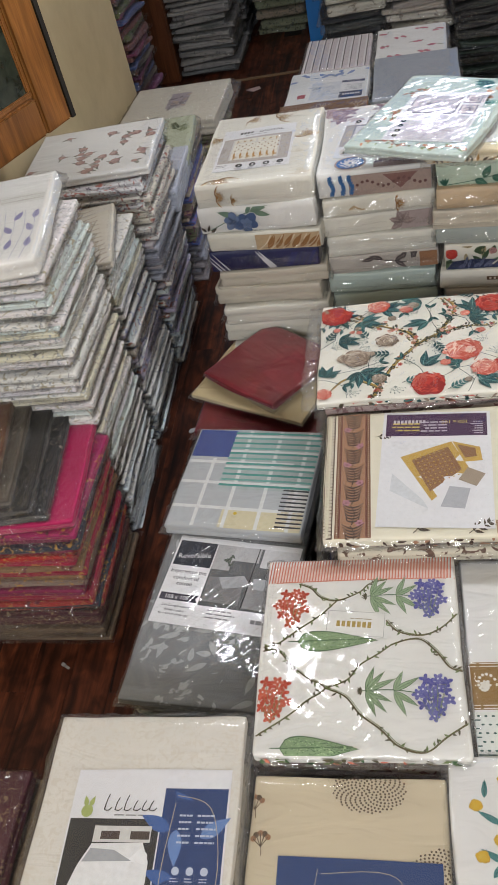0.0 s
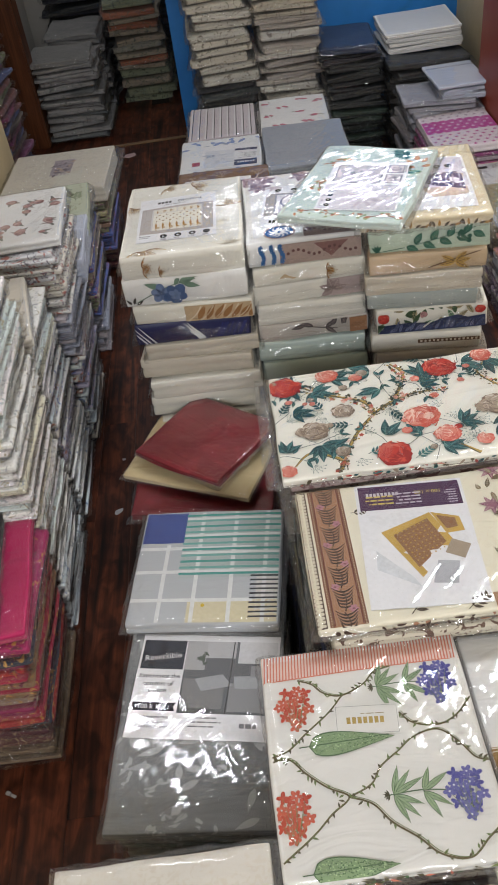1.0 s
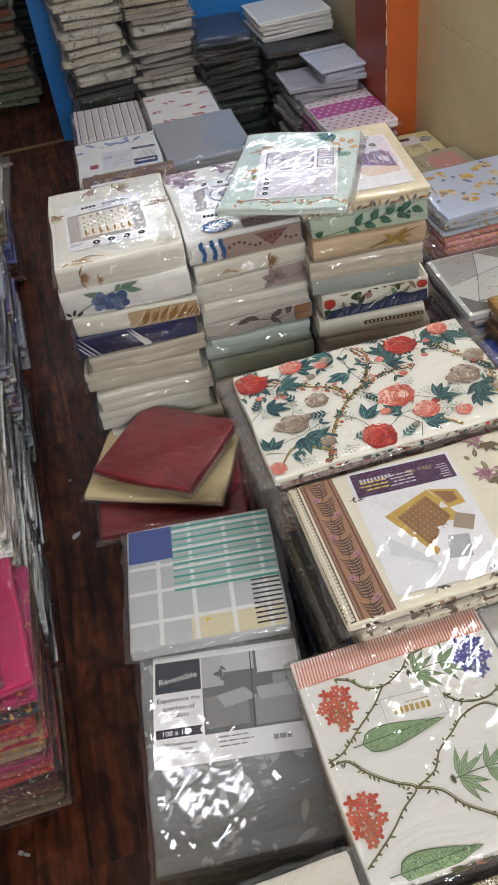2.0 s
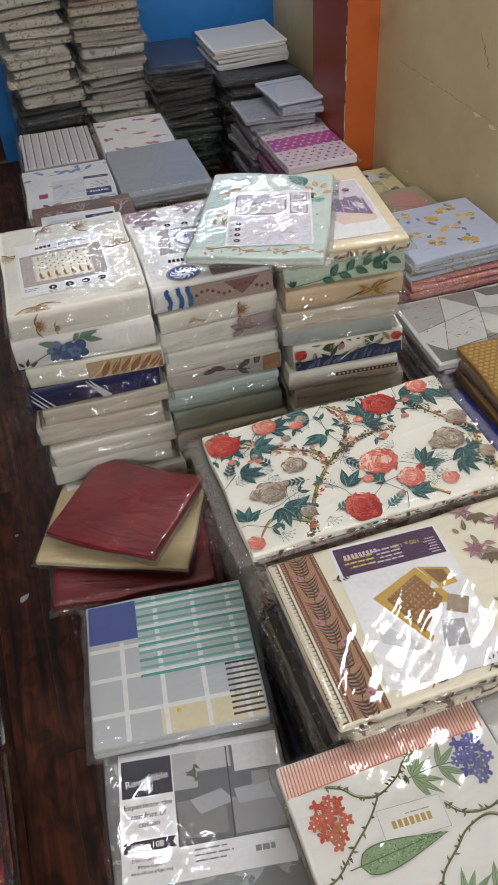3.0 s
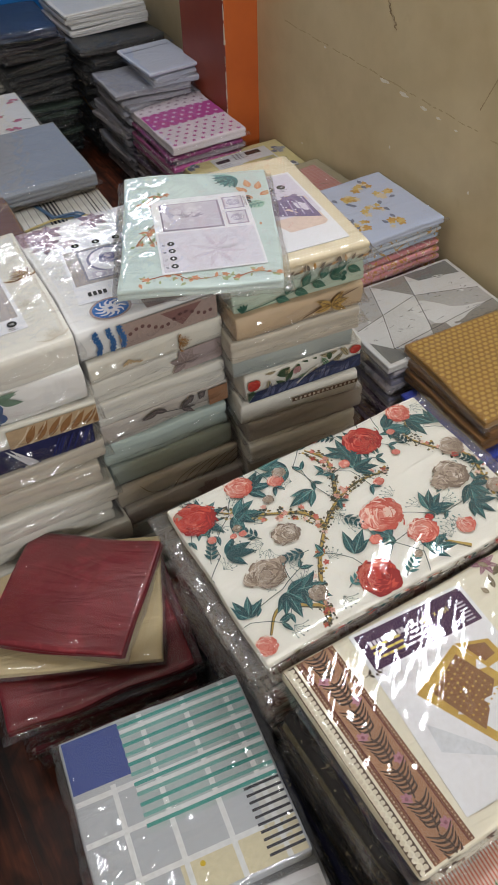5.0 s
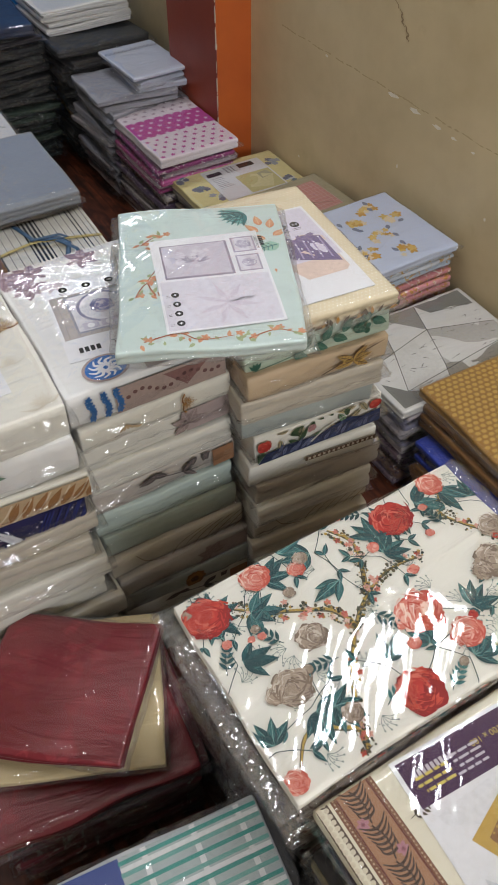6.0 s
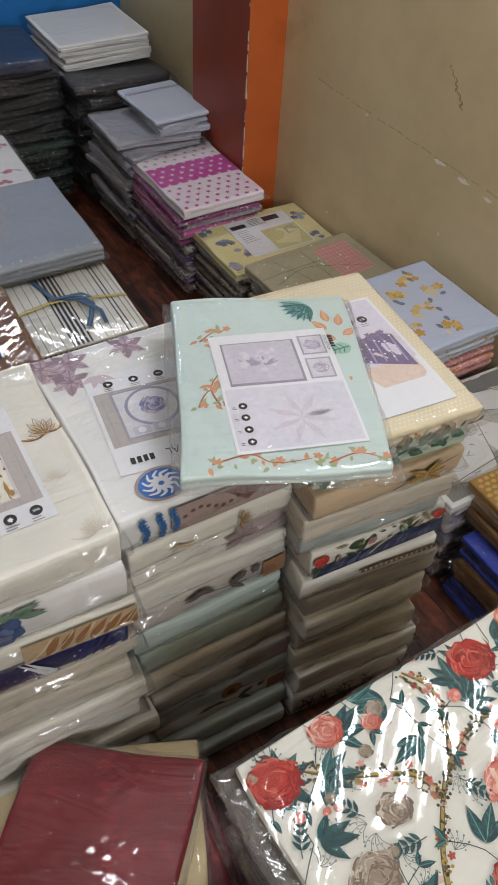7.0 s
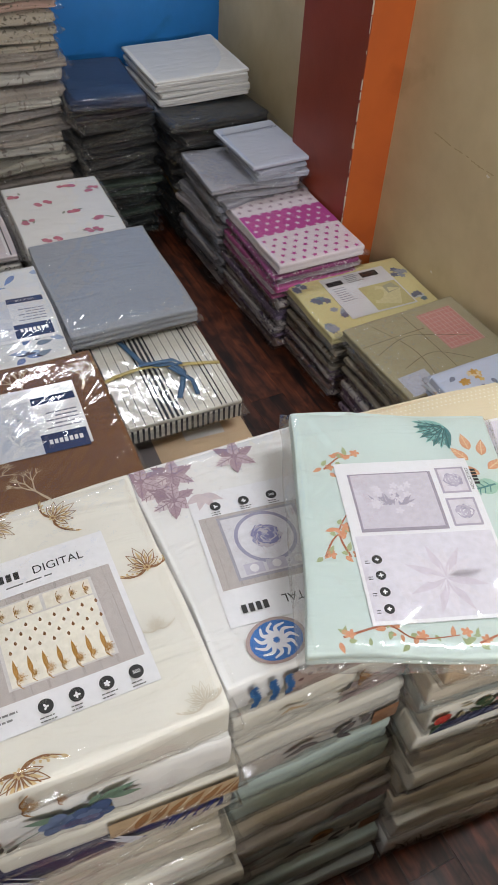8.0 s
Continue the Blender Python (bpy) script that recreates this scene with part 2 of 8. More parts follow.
for i, (fy, fz, a, b_) in enumerate([(2.43, 0.600, 0.020, 0.007), (2.345, 0.592, 0.022, 0.006), (2.26, 0.585, 0.016, 0.005), (2.20, 0.581, 0.010, 0.004), (2.13, 0.575, 0.008, 0.003), (2.72, 0.60, 0.006, 0.004), (2.05, 0.44, 0.004, 0.005), (2.38, 0.43, 0.004, 0.006), (1.9, 0.57, 0.01, 0.003), (2.83, 0.26, 0.006, 0.004)]):
    flake(bm, fy, fz, a, b_, i)
part("paint_flake", bm, ink("bare_white_plaster", (0.74, 0.70, 0.62), 0.9), w_east, "flaked off paint")
# the crack: flat flecks on the face, painted in its shadow tone
bm = bmesh.new()
for i in range(40):
    f = i / 39
    flake(bm, 2.462 - 0.062 * f + 0.004 * math.sin(i * 0.9) + 0.004 * math.sin(i * 0.37), 0.815 - 0.075 * f, 0.0014 + 0.0014 * f, 0.003, 40 + i)
for i in range(24):
    flake(bm, 2.06 - 0.0018 * i, 0.655 + 0.004 * i, 0.0014, 0.004, 90 + i)
part("wall_crack", bm, ink("crack_shadow", (0.34, 0.25, 0.145), 0.9), w_east, "dark crack in the plaster")
# the plaster ledge has no relief: its shadow line is painted in flecks
bm = bmesh.new()
for i in range(150):
    y = 2.95 - i * 0.012
    if rng.random() < 0.8:
        flake(bm, y, 0.612 - 0.022 * (i / 150) + 0.0015 * math.sin(i * 0.7), 0.009, 0.0016 + 0.0012 * rng.random(), 200 + i)
part("plaster_seam", bm, ink("plaster_shadow", (0.46, 0.365, 0.215), 0.9), w_east, "thin uneven plaster seam painted as a shadow line")

# the door post of the doorway, threshold strip and the shutter leaf
dp = tagged(new("door_frame", None), "brown varnished wooden door post of the doorway", "door frame", kind="structure")
part("jamb", box(bmesh.new(), -1.25, 4.36, 0, -1.13, 4.50, 2.1, 0.006), DOOR_WOOD, dp)
part("head", box(bmesh.new(), -1.25, 4.37, 2.1, -0.40, 4.49, 2.2, 0.006), DOOR_WOOD, dp)
tagged(mesh_ob("threshold", box(bmesh.new(), -1.13, 4.235, 0, -0.40, 4.262, 0.006, 0.002), ink("worn_brass", (0.20, 0.12, 0.06), 0.5)), "thin worn metal threshold strip on the floor", "threshold", kind="structure")


def shutter():
    e = tagged(new("glazed_shutter", None), "open varnished wooden shutter leaf with dark green glass", "shutter", kind="structure")
    e.matrix_world = pose(-1.095, 1.45, 0.80, 0, 0, 66.0)
    wd, ht, th, st = 0.60, 1.1, 0.035, 0.095
    part("stile", box(bmesh.new(), wd - st, -th, 0, wd, 0, ht, 0.006), FRAME_WOOD, e)
    part("stile", box(bmesh.new(), 0, -th, 0, st, 0, ht, 0.006), FRAME_WOOD, e)
    part("rail", box(bmesh.new(), st, -th + 0.002, 0, wd - st, -0.002, st, 0.006), FRAME_WOOD, e)
    part("rail", box(bmesh.new(), st, -th + 0.002, ht - st, wd - st, -0.002, ht, 0.006), FRAME_WOOD, e)
    bm = bmesh.new()
    for a, b_, c, d in ((st, st, wd - st, st + 0.014), (st, ht - st - 0.014, wd - st, ht - st), (st, st + 0.014, st + 0.014, ht - st - 0.014), (wd - st - 0.014, st + 0.014, wd - st, ht - st - 0.014)):
        box(bm, a, -th + 0.008, b_, c, -0.008, d, 0.003)
    part("bead", bm, FRAME_WOOD, e)
    m, n, l, b = shader("dark_green_glass")
    vec, rnd = coords(n, l)
    l.new(ramp(n, l, tex_noise(n, l, vec, 26, 3, 0.8), [(0.35, (0.010, 0.014, 0.011)), (0.7, (0.035, 0.045, 0.032))]), b.inputs["Base Color"])
    b.inputs["Roughness"].default_value = 0.12
    bump(n, l, b, tex_noise(n, l, vec, 45, 2), 0.3, 0.004)
    part("pane", box(bmesh.new(), st, -0.022, st, wd - st, -0.016, ht - st), m, e, "dark green figured glass")
    part("edge_strip", box(bmesh.new(), wd + 0.0005, -th, 0, wd + 0.014, 0, ht), ink("black_edge", (0.012, 0.010, 0.009), 0.6), e, "black edge strip")
    return e


shutter()

# ---- packs: folded sheets in clear plastic ----
LATTICE = {}


def lattice(nx, ny, nz):
    """The surface of a box as a grid: corners in -1..1 and quads."""
    if (nx, ny, nz) in LATTICE:
        return LATTICE[nx, ny, nz]
    ids, pts, quads = {}, [], []

    def vid(i, j, k):
        if (i, j, k) not in ids:
            ids[i, j, k] = len(pts)
            pts.append((2 * i / nx - 1, 2 * j / ny - 1, 2 * k / nz - 1))
        return ids[i, j, k]

    for k, flip in ((0, True), (nz, False)):
        for i in range(nx):
            for j in range(ny):
                q = [vid(i, j, k), vid(i + 1, j, k), vid(i + 1, j + 1, k), vid(i, j + 1, k)]
                quads.append(q[::-1] if flip else q)
    for j, flip in ((0, False), (ny, True)):
        for i in range(nx):
            for k in range(nz):
                q = [vid(i, j, k), vid(i + 1, j, k), vid(i + 1, j, k + 1), vid(i, j, k + 1)]
                quads.append(q[::-1] if flip else q)
    for i, flip in ((0, True), (nx, False)):
        for j in range(ny):
            for k in range(nz):
                q = [vid(i, j, k), vid(i, j + 1, k), vid(i, j + 1, k + 1), vid(i, j, k + 1)]
                quads.append(q[::-1] if flip else q)
    LATTICE[nx, ny, nz] = (np.array(pts), np.array(quads, dtype=np.int32))
    return LATTICE[nx, ny, nz]


def wob(x, y, seed, lo=6.0, hi=44.0):
    g = np.random.RandomState(seed % 100000)
    out = 0.0
    for _ in range(6):
        k, a, ph = g.uniform(lo, hi), g.uniform(0, 6.283), g.uniform(0, 6.283)
        out = out + np.sin(k * (x * np.cos(a) + y * np.sin(a)) + ph) * g.uniform(0.4, 1.0)
    return out / 4.0


def creases(x, y, seed, lo=25.0, hi=140.0):
    g = np.random.RandomState(seed % 100000)
    out = 0.0
    for _ in range(7):
        k, a, ph = g.uniform(lo, hi), g.uniform(0, 6.283), g.uniform(0, 6.283)
        out = out + (1 - 2 * np.abs(np.sin(k * (x * np.cos(a) + y * np.sin(a)) + ph + 1.5 * np.sin(9 * x + 7 * y)))) * g.uniform(0.3, 1.0)
    return out / 4.0


def raw_mesh(name, pts, quads, mats, smooth=True, ids=None):
    me = bpy.data.meshes.new(name)
    me.from_pydata(pts.tolist() if hasattr(pts, "tolist") else pts, [], quads.tolist() if hasattr(quads, "tolist") else quads)
    for mm in mats:
        me.materials.append(mm)
    if ids is not None:
        me.polygons.foreach_set("material_index", ids)
    me.polygons.foreach_set("use_smooth", [smooth] * len(me.polygons))
    me.update()
    return me


class Slab:
    """A folded sheet: a soft rounded block, w x d x h, standing on z = 0."""

    def __init__(self, w, d, h, r=0.008, seed=0, puff=0.002, wave=0.0012, layers=1, groove=0.0):
        self.w, self.d, self.h, self.seed, self.puff, self.wave = w, d, h, seed, puff, wave
        self.r, self.layers, self.groove = min(r, h * 0.49), layers, groove

    def top(self, x, y):
        X, Y = np.clip(2 * x / self.w, -1, 1), np.clip(2 * y / self.d, -1, 1)
        z = self.h + self.puff * (1 - X * X) * (1 - Y * Y) + self.wave * wob(x, y, self.seed)
        over = np.maximum(np.maximum(np.abs(x) - (self.w / 2 - self.r), np.abs(y) - (self.d / 2 - self.r)), 0)
        return z - (self.r - np.sqrt(np.maximum(self.r ** 2 - np.minimum(over, self.r) ** 2, 0)))

    def mesh(self, mat, seg=(14, 12, 4)):
        if self.layers > 1:
            seg = (seg[0], seg[1], max(seg[2], 4 * self.layers))
        P, F = lattice(*seg)
        s = P.copy()
        s[:, :2] = np.sin(P[:, :2] * math.pi / 2)
        half = np.array([self.w, self.d, self.h]) / 2
        p = s * half
        inner = np.clip(p, -(half - self.r), half - self.r)
        dv = p - inner
        L = np.linalg.norm(dv, axis=1, keepdims=True)
        p = np.where(L > 1e-9, inner + dv / np.maximum(L, 1e-9) * self.r, p)
        X, Y = p[:, 0] / half[0], p[:, 1] / half[1]
        up = (P[:, 2] + 1) / 2
        lift = self.wave * wob(p[:, 0], p[:, 1], self.seed)
        side = np.maximum(np.abs(s[:, 0]), np.abs(s[:, 1])) > 0.985
        if self.groove:
            g = np.abs(np.cos(math.pi * self.layers * up)) ** 6 * self.groove * ((up > 0.02) & (up < 0.98)) * side
            p[:, 0] -= np.sign(X) * g * (np.abs(s[:, 0]) > 0.985)
            p[:, 1] -= np.sign(Y) * g * (np.abs(s[:, 1]) > 0.985)
        p[:, 0] += side * self.wave * 1.6 * wob(p[:, 1], p[:, 2] * 2, self.seed + 5)
        p[:, 1] += side * self.wave * 1.6 * wob(p[:, 0], p[:, 2] * 2, self.seed + 9)
        p[:, 2] += half[2] + lift * up + self.puff * np.clip(1 - X * X, 0, 1) * np.clip(1 - Y * Y, 0, 1) * up
        return raw_mesh("folded_sheet", p, F, [mat])

    def sleeve(self, mat, mx=0.012, my=0.016, crinkle=0.0022, seg=(26, 22, 2), gap=0.0022):
        P, F = lattice(*seg)
        g = np.random.RandomState((self.seed * 7 + 3) % 100000)
        X, Y = P[:, 0] * (self.w / 2 + mx), P[:, 1] * (self.d / 2 + my)
        fx = np.clip((np.abs(X) - self.w / 2 + 0.004) / max(mx, 0.004), 0, 1)
        fy = np.clip((np.abs(Y) - self.d / 2 + 0.004) / max(my, 0.004), 0, 1)
        e = np.maximum(fx, fy)
        T = (self.h / 2 + gap) * (1 - 0.8 * e ** 1.3)
        X = X + (0.005 * wob(Y * 1.0, Y * 0.0 + P[:, 2], self.seed + 21, 10, 60) + 0.003 * wob(Y * 1.0, Y * 0.0 + P[:, 2], self.seed + 23, 80, 220)) * fx
        Y = Y + (0.005 * wob(X * 1.0, X * 0.0 + P[:, 2], self.seed + 22, 10, 60) + 0.003 * wob(X * 1.0, X * 0.0 + P[:, 2], self.seed + 24, 80, 220)) * fy
        up = (P[:, 2] + 1) / 2
        A, B = np.clip(2 * X / self.w, -1, 1), np.clip(2 * Y / self.d, -1, 1)
        lift = (self.wave * wob(X, Y, self.seed) + self.puff * (1 - A * A) * (1 - B * B)) * up
        rough = crinkle * creases(X, Y, self.seed + 31)
        z = self.h / 2 + P[:, 2] * T + lift + np.where(P[:, 2] > 0, np.maximum(rough * (0.35 + 1.9 * e), -gap * 0.6 - 0.004 * e), rough * e * 1.2)
        z = z - e * self.h * g.uniform(0.0, 0.35)
        # margin faces take the film whitened by extra haze
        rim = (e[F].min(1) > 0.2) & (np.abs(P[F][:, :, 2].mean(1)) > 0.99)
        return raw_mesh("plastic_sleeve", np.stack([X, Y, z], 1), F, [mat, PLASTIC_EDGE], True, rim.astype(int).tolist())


def child(name, me, parent, label=""):
    ob = new(name, me)
    ob.parent = parent
    if label:
        ob["label"] = label
    return ob


def pack(m, sheet, sleeve, label, group="", name="bedsheet_pack", category="bedsheet pack"):
    e = tagged(new(name, None), label, category, group)
    e.empty_display_size = 0.05
    e.matrix_world = m
    child("folded_sheet", sheet, e)
    if sleeve:
        child("plastic_sleeve", sleeve, e)
    return e


def pile(cx, cy, w, d, z0, z1, n, mat, label, group, seed, rz=0.0, lean=(0.0, 0.0), loose=0.008, turn=1.8, film_mat=None, seg=(14, 12, 4), sl=(22, 18, 2), layers=2, groove=0.004, over=(0.007, 0.008), crinkle=0.0045, wave=0.003, joined=False, tilt=1.2):
    """A pile of n thin packs from z0 up to z1. mat: one cloth or a list from the bottom up."""
    g = random.Random(seed)
    step = (z1 - z0) / n
    kinds = []
    for k in range(4):
        hk = step * (0.7, 0.9, 1.1, 1.35)[k]
        s = Slab(w * g.uniform(0.93, 1.0), d * g.uniform(0.93, 1.0), hk * 0.90, hk * 0.36, seed * 11 + k, 0.001, wave, layers, groove)
        kinds.append((s, s.sleeve(film_mat or PLASTIC_ROUGH, over[0], over[1], crinkle, sl, 0.0012)))
    order = [g.randrange(4) for _ in range(n)]
    total = sum(kinds[k][0].h for k in order) / 0.90
    squash = (z1 - z0) / total
    zs = [z0]
    for k in order:
        zs.append(zs[-1] + kinds[k][0].h / 0.90 * squash)
    sheets = {}
    out = []
    heap = tagged(new("sheet_pile", None), label if isinstance(label, str) else label[0], "sheet pile", group, "stuff") if joined else None
    gather = {}
    for i in range(n):
        mt = mat[min(int(i * len(mat) / n), len(mat) - 1)] if isinstance(mat, (list, tuple)) else mat
        k = order[i]
        if (k, mt.name) not in sheets:
            sheets[k, mt.name] = kinds[k][0].mesh(mt, seg)
        f = i / max(n - 1, 1)
        m = pose(cx + lean[0] * f + g.uniform(-loose, loose), cy + lean[1] * f + g.uniform(-loose, loose), zs[i], g.uniform(-tilt, tilt), g.uniform(-tilt, tilt), rz + g.uniform(-turn, turn) + (180 if g.random() < 0.5 else 0)) @ Matrix.Diagonal((1, 1, squash, 1))
        if joined:
            for key, me in (("folded_sheets", sheets[k, mt.name]), ("plastic_sleeves", kinds[k][1])):
                gather.setdefault((key, tuple(q.name for q in me.materials)), []).append((me, m))
            continue
        lab = label[min(int(i * len(label) / n), len(label) - 1)] if isinstance(label, (list, tuple)) else label
        out.append(pack(m, sheets[k, mt.name], kinds[k][1], lab, group))
    for (key, mnames), items in gather.items():
        pts, quads, ids = [], [], []
        for me, m in items:
            base = len(pts)
            pts += [tuple(m @ v.co) for v in me.vertices]
            quads += [[base + q for q in f.vertices] for f in me.polygons]
            ids += [f.material_index for f in me.polygons]
        child(key, raw_mesh(key, pts, quads, [bpy.data.materials[q] for q in mnames], True, ids), heap)
    return out

# ---- cloths of the piles ----
FLORAL_W = cloth("white_floral_cotton", WHITE, 0.75, 0.12, [((0.16, 0.14, 0.18), 44, 0.13), ((0.42, 0.16, 0.13), 27, 0.11), ((0.08, 0.07, 0.07), 70, 0.05)], [(0.72, 0.70, 0.66), (0.70, 0.66, 0.58), (0.66, 0.66, 0.68), (0.74, 0.70, 0.62)])
WHITE_MIX = cloth("white_printed_cotton", WHITE, 0.75, 0.12, [((0.36, 0.38, 0.40), 42, 0.12), ((0.40, 0.36, 0.26), 26, 0.10), ((0.16, 0.15, 0.15), 60, 0.06)], [(0.78, 0.77, 0.74), (0.76, 0.76, 0.73), (0.74, 0.71, 0.56), (0.66, 0.74, 0.72), (0.78, 0.74, 0.74), (0.74, 0.72, 0.76)])
PALE_BLUE_MIX = cloth("pale_blue_printed_cotton", WHITE, 0.75, 0.12, [((0.20, 0.26, 0.40), 36, 0.10), ((0.10, 0.10, 0.12), 60, 0.06)], [(0.72, 0.74, 0.74), (0.60, 0.68, 0.72), (0.76, 0.75, 0.72), (0.66, 0.72, 0.74)])
STRIPE_MIX = cloth("pale_colourful_cotton", WHITE, 0.75, 0.12, [((0.10, 0.15, 0.40), 30, 0.10), ((0.40, 0.14, 0.08), 22, 0.08), ((0.10, 0.12, 0.12), 50, 0.08)], [(0.72, 0.72, 0.70), (0.52, 0.60, 0.64), (0.68, 0.63, 0.54), (0.62, 0.68, 0.68), (0.44, 0.40, 0.52), (0.72, 0.69, 0.64)])
DEEP_MIX = cloth("deep_red_brocade", (0.2, 0.02, 0.03), 0.6, 0.2, [((0.46, 0.24, 0.05), 34, 0.10), ((0.10, 0.01, 0.03), 22, 0.08)], [(0.36, 0.008, 0.05), (0.26, 0.03, 0.015), (0.04, 0.02, 0.04), (0.42, 0.010, 0.010), (0.24, 0.14, 0.07), (0.20, 0.008, 0.06), (0.34, 0.02, 0.02), (0.02, 0.024, 0.045), (0.30, 0.008, 0.09), (0.16, 0.08, 0.05), (0.34, 0.24, 0.15), (0.03, 0.04, 0.06), (0.28, 0.20, 0.16)])
BROWN_MIX = cloth("brown_brocade", (0.1, 0.06, 0.04), 0.65, 0.2, [((0.22, 0.15, 0.08), 44, 0.13)], [(0.13, 0.06, 0.035), (0.09, 0.03, 0.028), (0.15, 0.10, 0.06), (0.07, 0.016, 0.022)])
BLACK_MIX = cloth("black_cotton", (0.03, 0.03, 0.03), 0.7, 0.2, [((0.22, 0.19, 0.16), 36, 0.06)], [(0.02, 0.018, 0.018), (0.03, 0.028, 0.03), (0.09, 0.075, 0.06), (0.025, 0.02, 0.018)])
MAGENTA = cloth("magenta_cotton", (0.42, 0.004, 0.09), 0.6, 0.15)
DIM_MIX = cloth("violet_and_red_cotton", (0.2, 0.1, 0.2), 0.7, 0.2, [((0.3, 0.2, 0.3), 30, 0.12)], [(0.22, 0.06, 0.15), (0.10, 0.14, 0.32), (0.24, 0.10, 0.09), (0.30, 0.08, 0.16), (0.16, 0.18, 0.08), (0.20, 0.17, 0.14)])
GREEN_MIX = cloth("colourful_folded_cotton", (0.4, 0.4, 0.3), 0.75, 0.15, [((0.24, 0.10, 0.18), 30, 0.14)], [(0.46, 0.28, 0.20), (0.12, 0.16, 0.42), (0.30, 0.30, 0.18), (0.50, 0.42, 0.32), (0.24, 0.14, 0.32), (0.40, 0.36, 0.20)])
GREY_MIX = cloth("grey_cotton", (0.2, 0.2, 0.2), 0.75, 0.2, [((0.12, 0.12, 0.12), 36, 0.13)], [(0.30, 0.29, 0.28), (0.22, 0.21, 0.20), (0.36, 0.33, 0.31), (0.26, 0.25, 0.25), (0.18, 0.19, 0.19)])
OLIVE_MIX = cloth("olive_floral_cotton", (0.3, 0.28, 0.18), 0.75, 0.2, [((0.07, 0.08, 0.05), 34, 0.15)], [(0.34, 0.28, 0.20), (0.28, 0.27, 0.16), (0.36, 0.22, 0.14), (0.30, 0.28, 0.22), (0.36, 0.12, 0.06), (0.24, 0.26, 0.16)])
CREAM_MIX = cloth("cream_floral_cotton", (0.5, 0.46, 0.38), 0.75, 0.15, [((0.14, 0.12, 0.09), 36, 0.13)], [(0.52, 0.48, 0.40), (0.46, 0.41, 0.33), (0.50, 0.34, 0.28), (0.54, 0.51, 0.44), (0.48, 0.46, 0.40)])
DARK_TEAL = cloth("dark_slate_cotton", (0.06, 0.08, 0.09), 0.7, 0.2, [((0.07, 0.08, 0.085), 30, 0.10)], [(0.022, 0.03, 0.034), (0.034, 0.042, 0.044), (0.026, 0.028, 0.034), (0.05, 0.056, 0.06)])
TAUPE_MIX = cloth("taupe_sateen", (0.4, 0.36, 0.32), 0.6, 0.15, [((0.20, 0.17, 0.15), 24, 0.12)], [(0.50, 0.48, 0.43), (0.36, 0.32, 0.28), (0.56, 0.54, 0.49), (0.44, 0.42, 0.36), (0.30, 0.27, 0.25)])
NAVY_DARK = cloth("navy_black_cotton", (0.03, 0.035, 0.05), 0.7, 0.2, [((0.05, 0.055, 0.06), 30, 0.08)], [(0.014, 0.016, 0.028), (0.024, 0.020, 0.026), (0.018, 0.02, 0.02), (0.016, 0.018, 0.02)])
NAVY_GREEN = cloth("dark_green_cotton", (0.05, 0.08, 0.07), 0.7, 0.2, [((0.12, 0.15, 0.15), 34, 0.09)], [(0.016, 0.022, 0.022), (0.03, 0.05, 0.036), (0.05, 0.075, 0.085), (0.022, 0.026, 0.02), (0.03, 0.045, 0.05)])
NAVY = cloth("navy_cotton", (0.020, 0.036, 0.085), 0.75, 0.15)
CHARCOAL = cloth("charcoal_cotton", (0.02, 0.021, 0.023), 0.7, 0.15)
BLACK_GOLD = cloth("black_and_mustard_cotton", (0.03, 0.03, 0.03), 0.7, 0.15, (), [(0.014, 0.014, 0.015), (0.02, 0.02, 0.021), (0.30, 0.17, 0.02), (0.016, 0.015, 0.014), (0.03, 0.028, 0.026), (0.014, 0.014, 0.015)])
PURE_WHITE = cloth("plain_white_cotton", (0.68, 0.675, 0.66), 0.75, 0.06)
LAVENDER = cloth("lavender_cotton", (0.50, 0.53, 0.62), 0.75, 0.08)
LAV_MIX = cloth("lavender_grey_cotton", (0.4, 0.4, 0.46), 0.7, 0.15, [((0.24, 0.24, 0.30), 30, 0.12)], [(0.42, 0.44, 0.52), (0.34, 0.34, 0.38), (0.48, 0.48, 0.54), (0.28, 0.28, 0.34), (0.44, 0.40, 0.42)])
PINK_MIX = cloth("pink_cotton", (0.5, 0.2, 0.35), 0.7, 0.12, [((0.66, 0.55, 0.60), 34, 0.12)], [(0.50, 0.10, 0.30), (0.58, 0.46, 0.50), (0.30, 0.06, 0.20), (0.36, 0.30, 0.34), (0.46, 0.20, 0.30)])
MAUVE_MIX = cloth("mauve_printed_cotton", (0.36, 0.3, 0.33), 0.7, 0.15, [((0.09, 0.06, 0.11), 44, 0.16), ((0.56, 0.52, 0.50), 32, 0.12)], [(0.34, 0.25, 0.33), (0.17, 0.12, 0.20), (0.46, 0.41, 0.38), (0.24, 0.15, 0.12), (0.38, 0.28, 0.43), (0.52, 0.48, 0.46)])
OLIVE_BAG = cloth("olive_yellow_cotton", (0.36, 0.34, 0.2), 0.7, 0.15, [((0.16, 0.12, 0.08), 30, 0.14)], [(0.44, 0.40, 0.22), (0.30, 0.26, 0.20), (0.38, 0.34, 0.28), (0.26, 0.22, 0.22)])
ROSE_MIX = cloth("pink_gold_floral_cotton", (0.6, 0.3, 0.3), 0.7, 0.1, [((0.46, 0.22, 0.05), 30, 0.18), ((0.7, 0.6, 0.55), 44, 0.10)], [(0.60, 0.26, 0.28), (0.62, 0.32, 0.36), (0.56, 0.22, 0.24)])
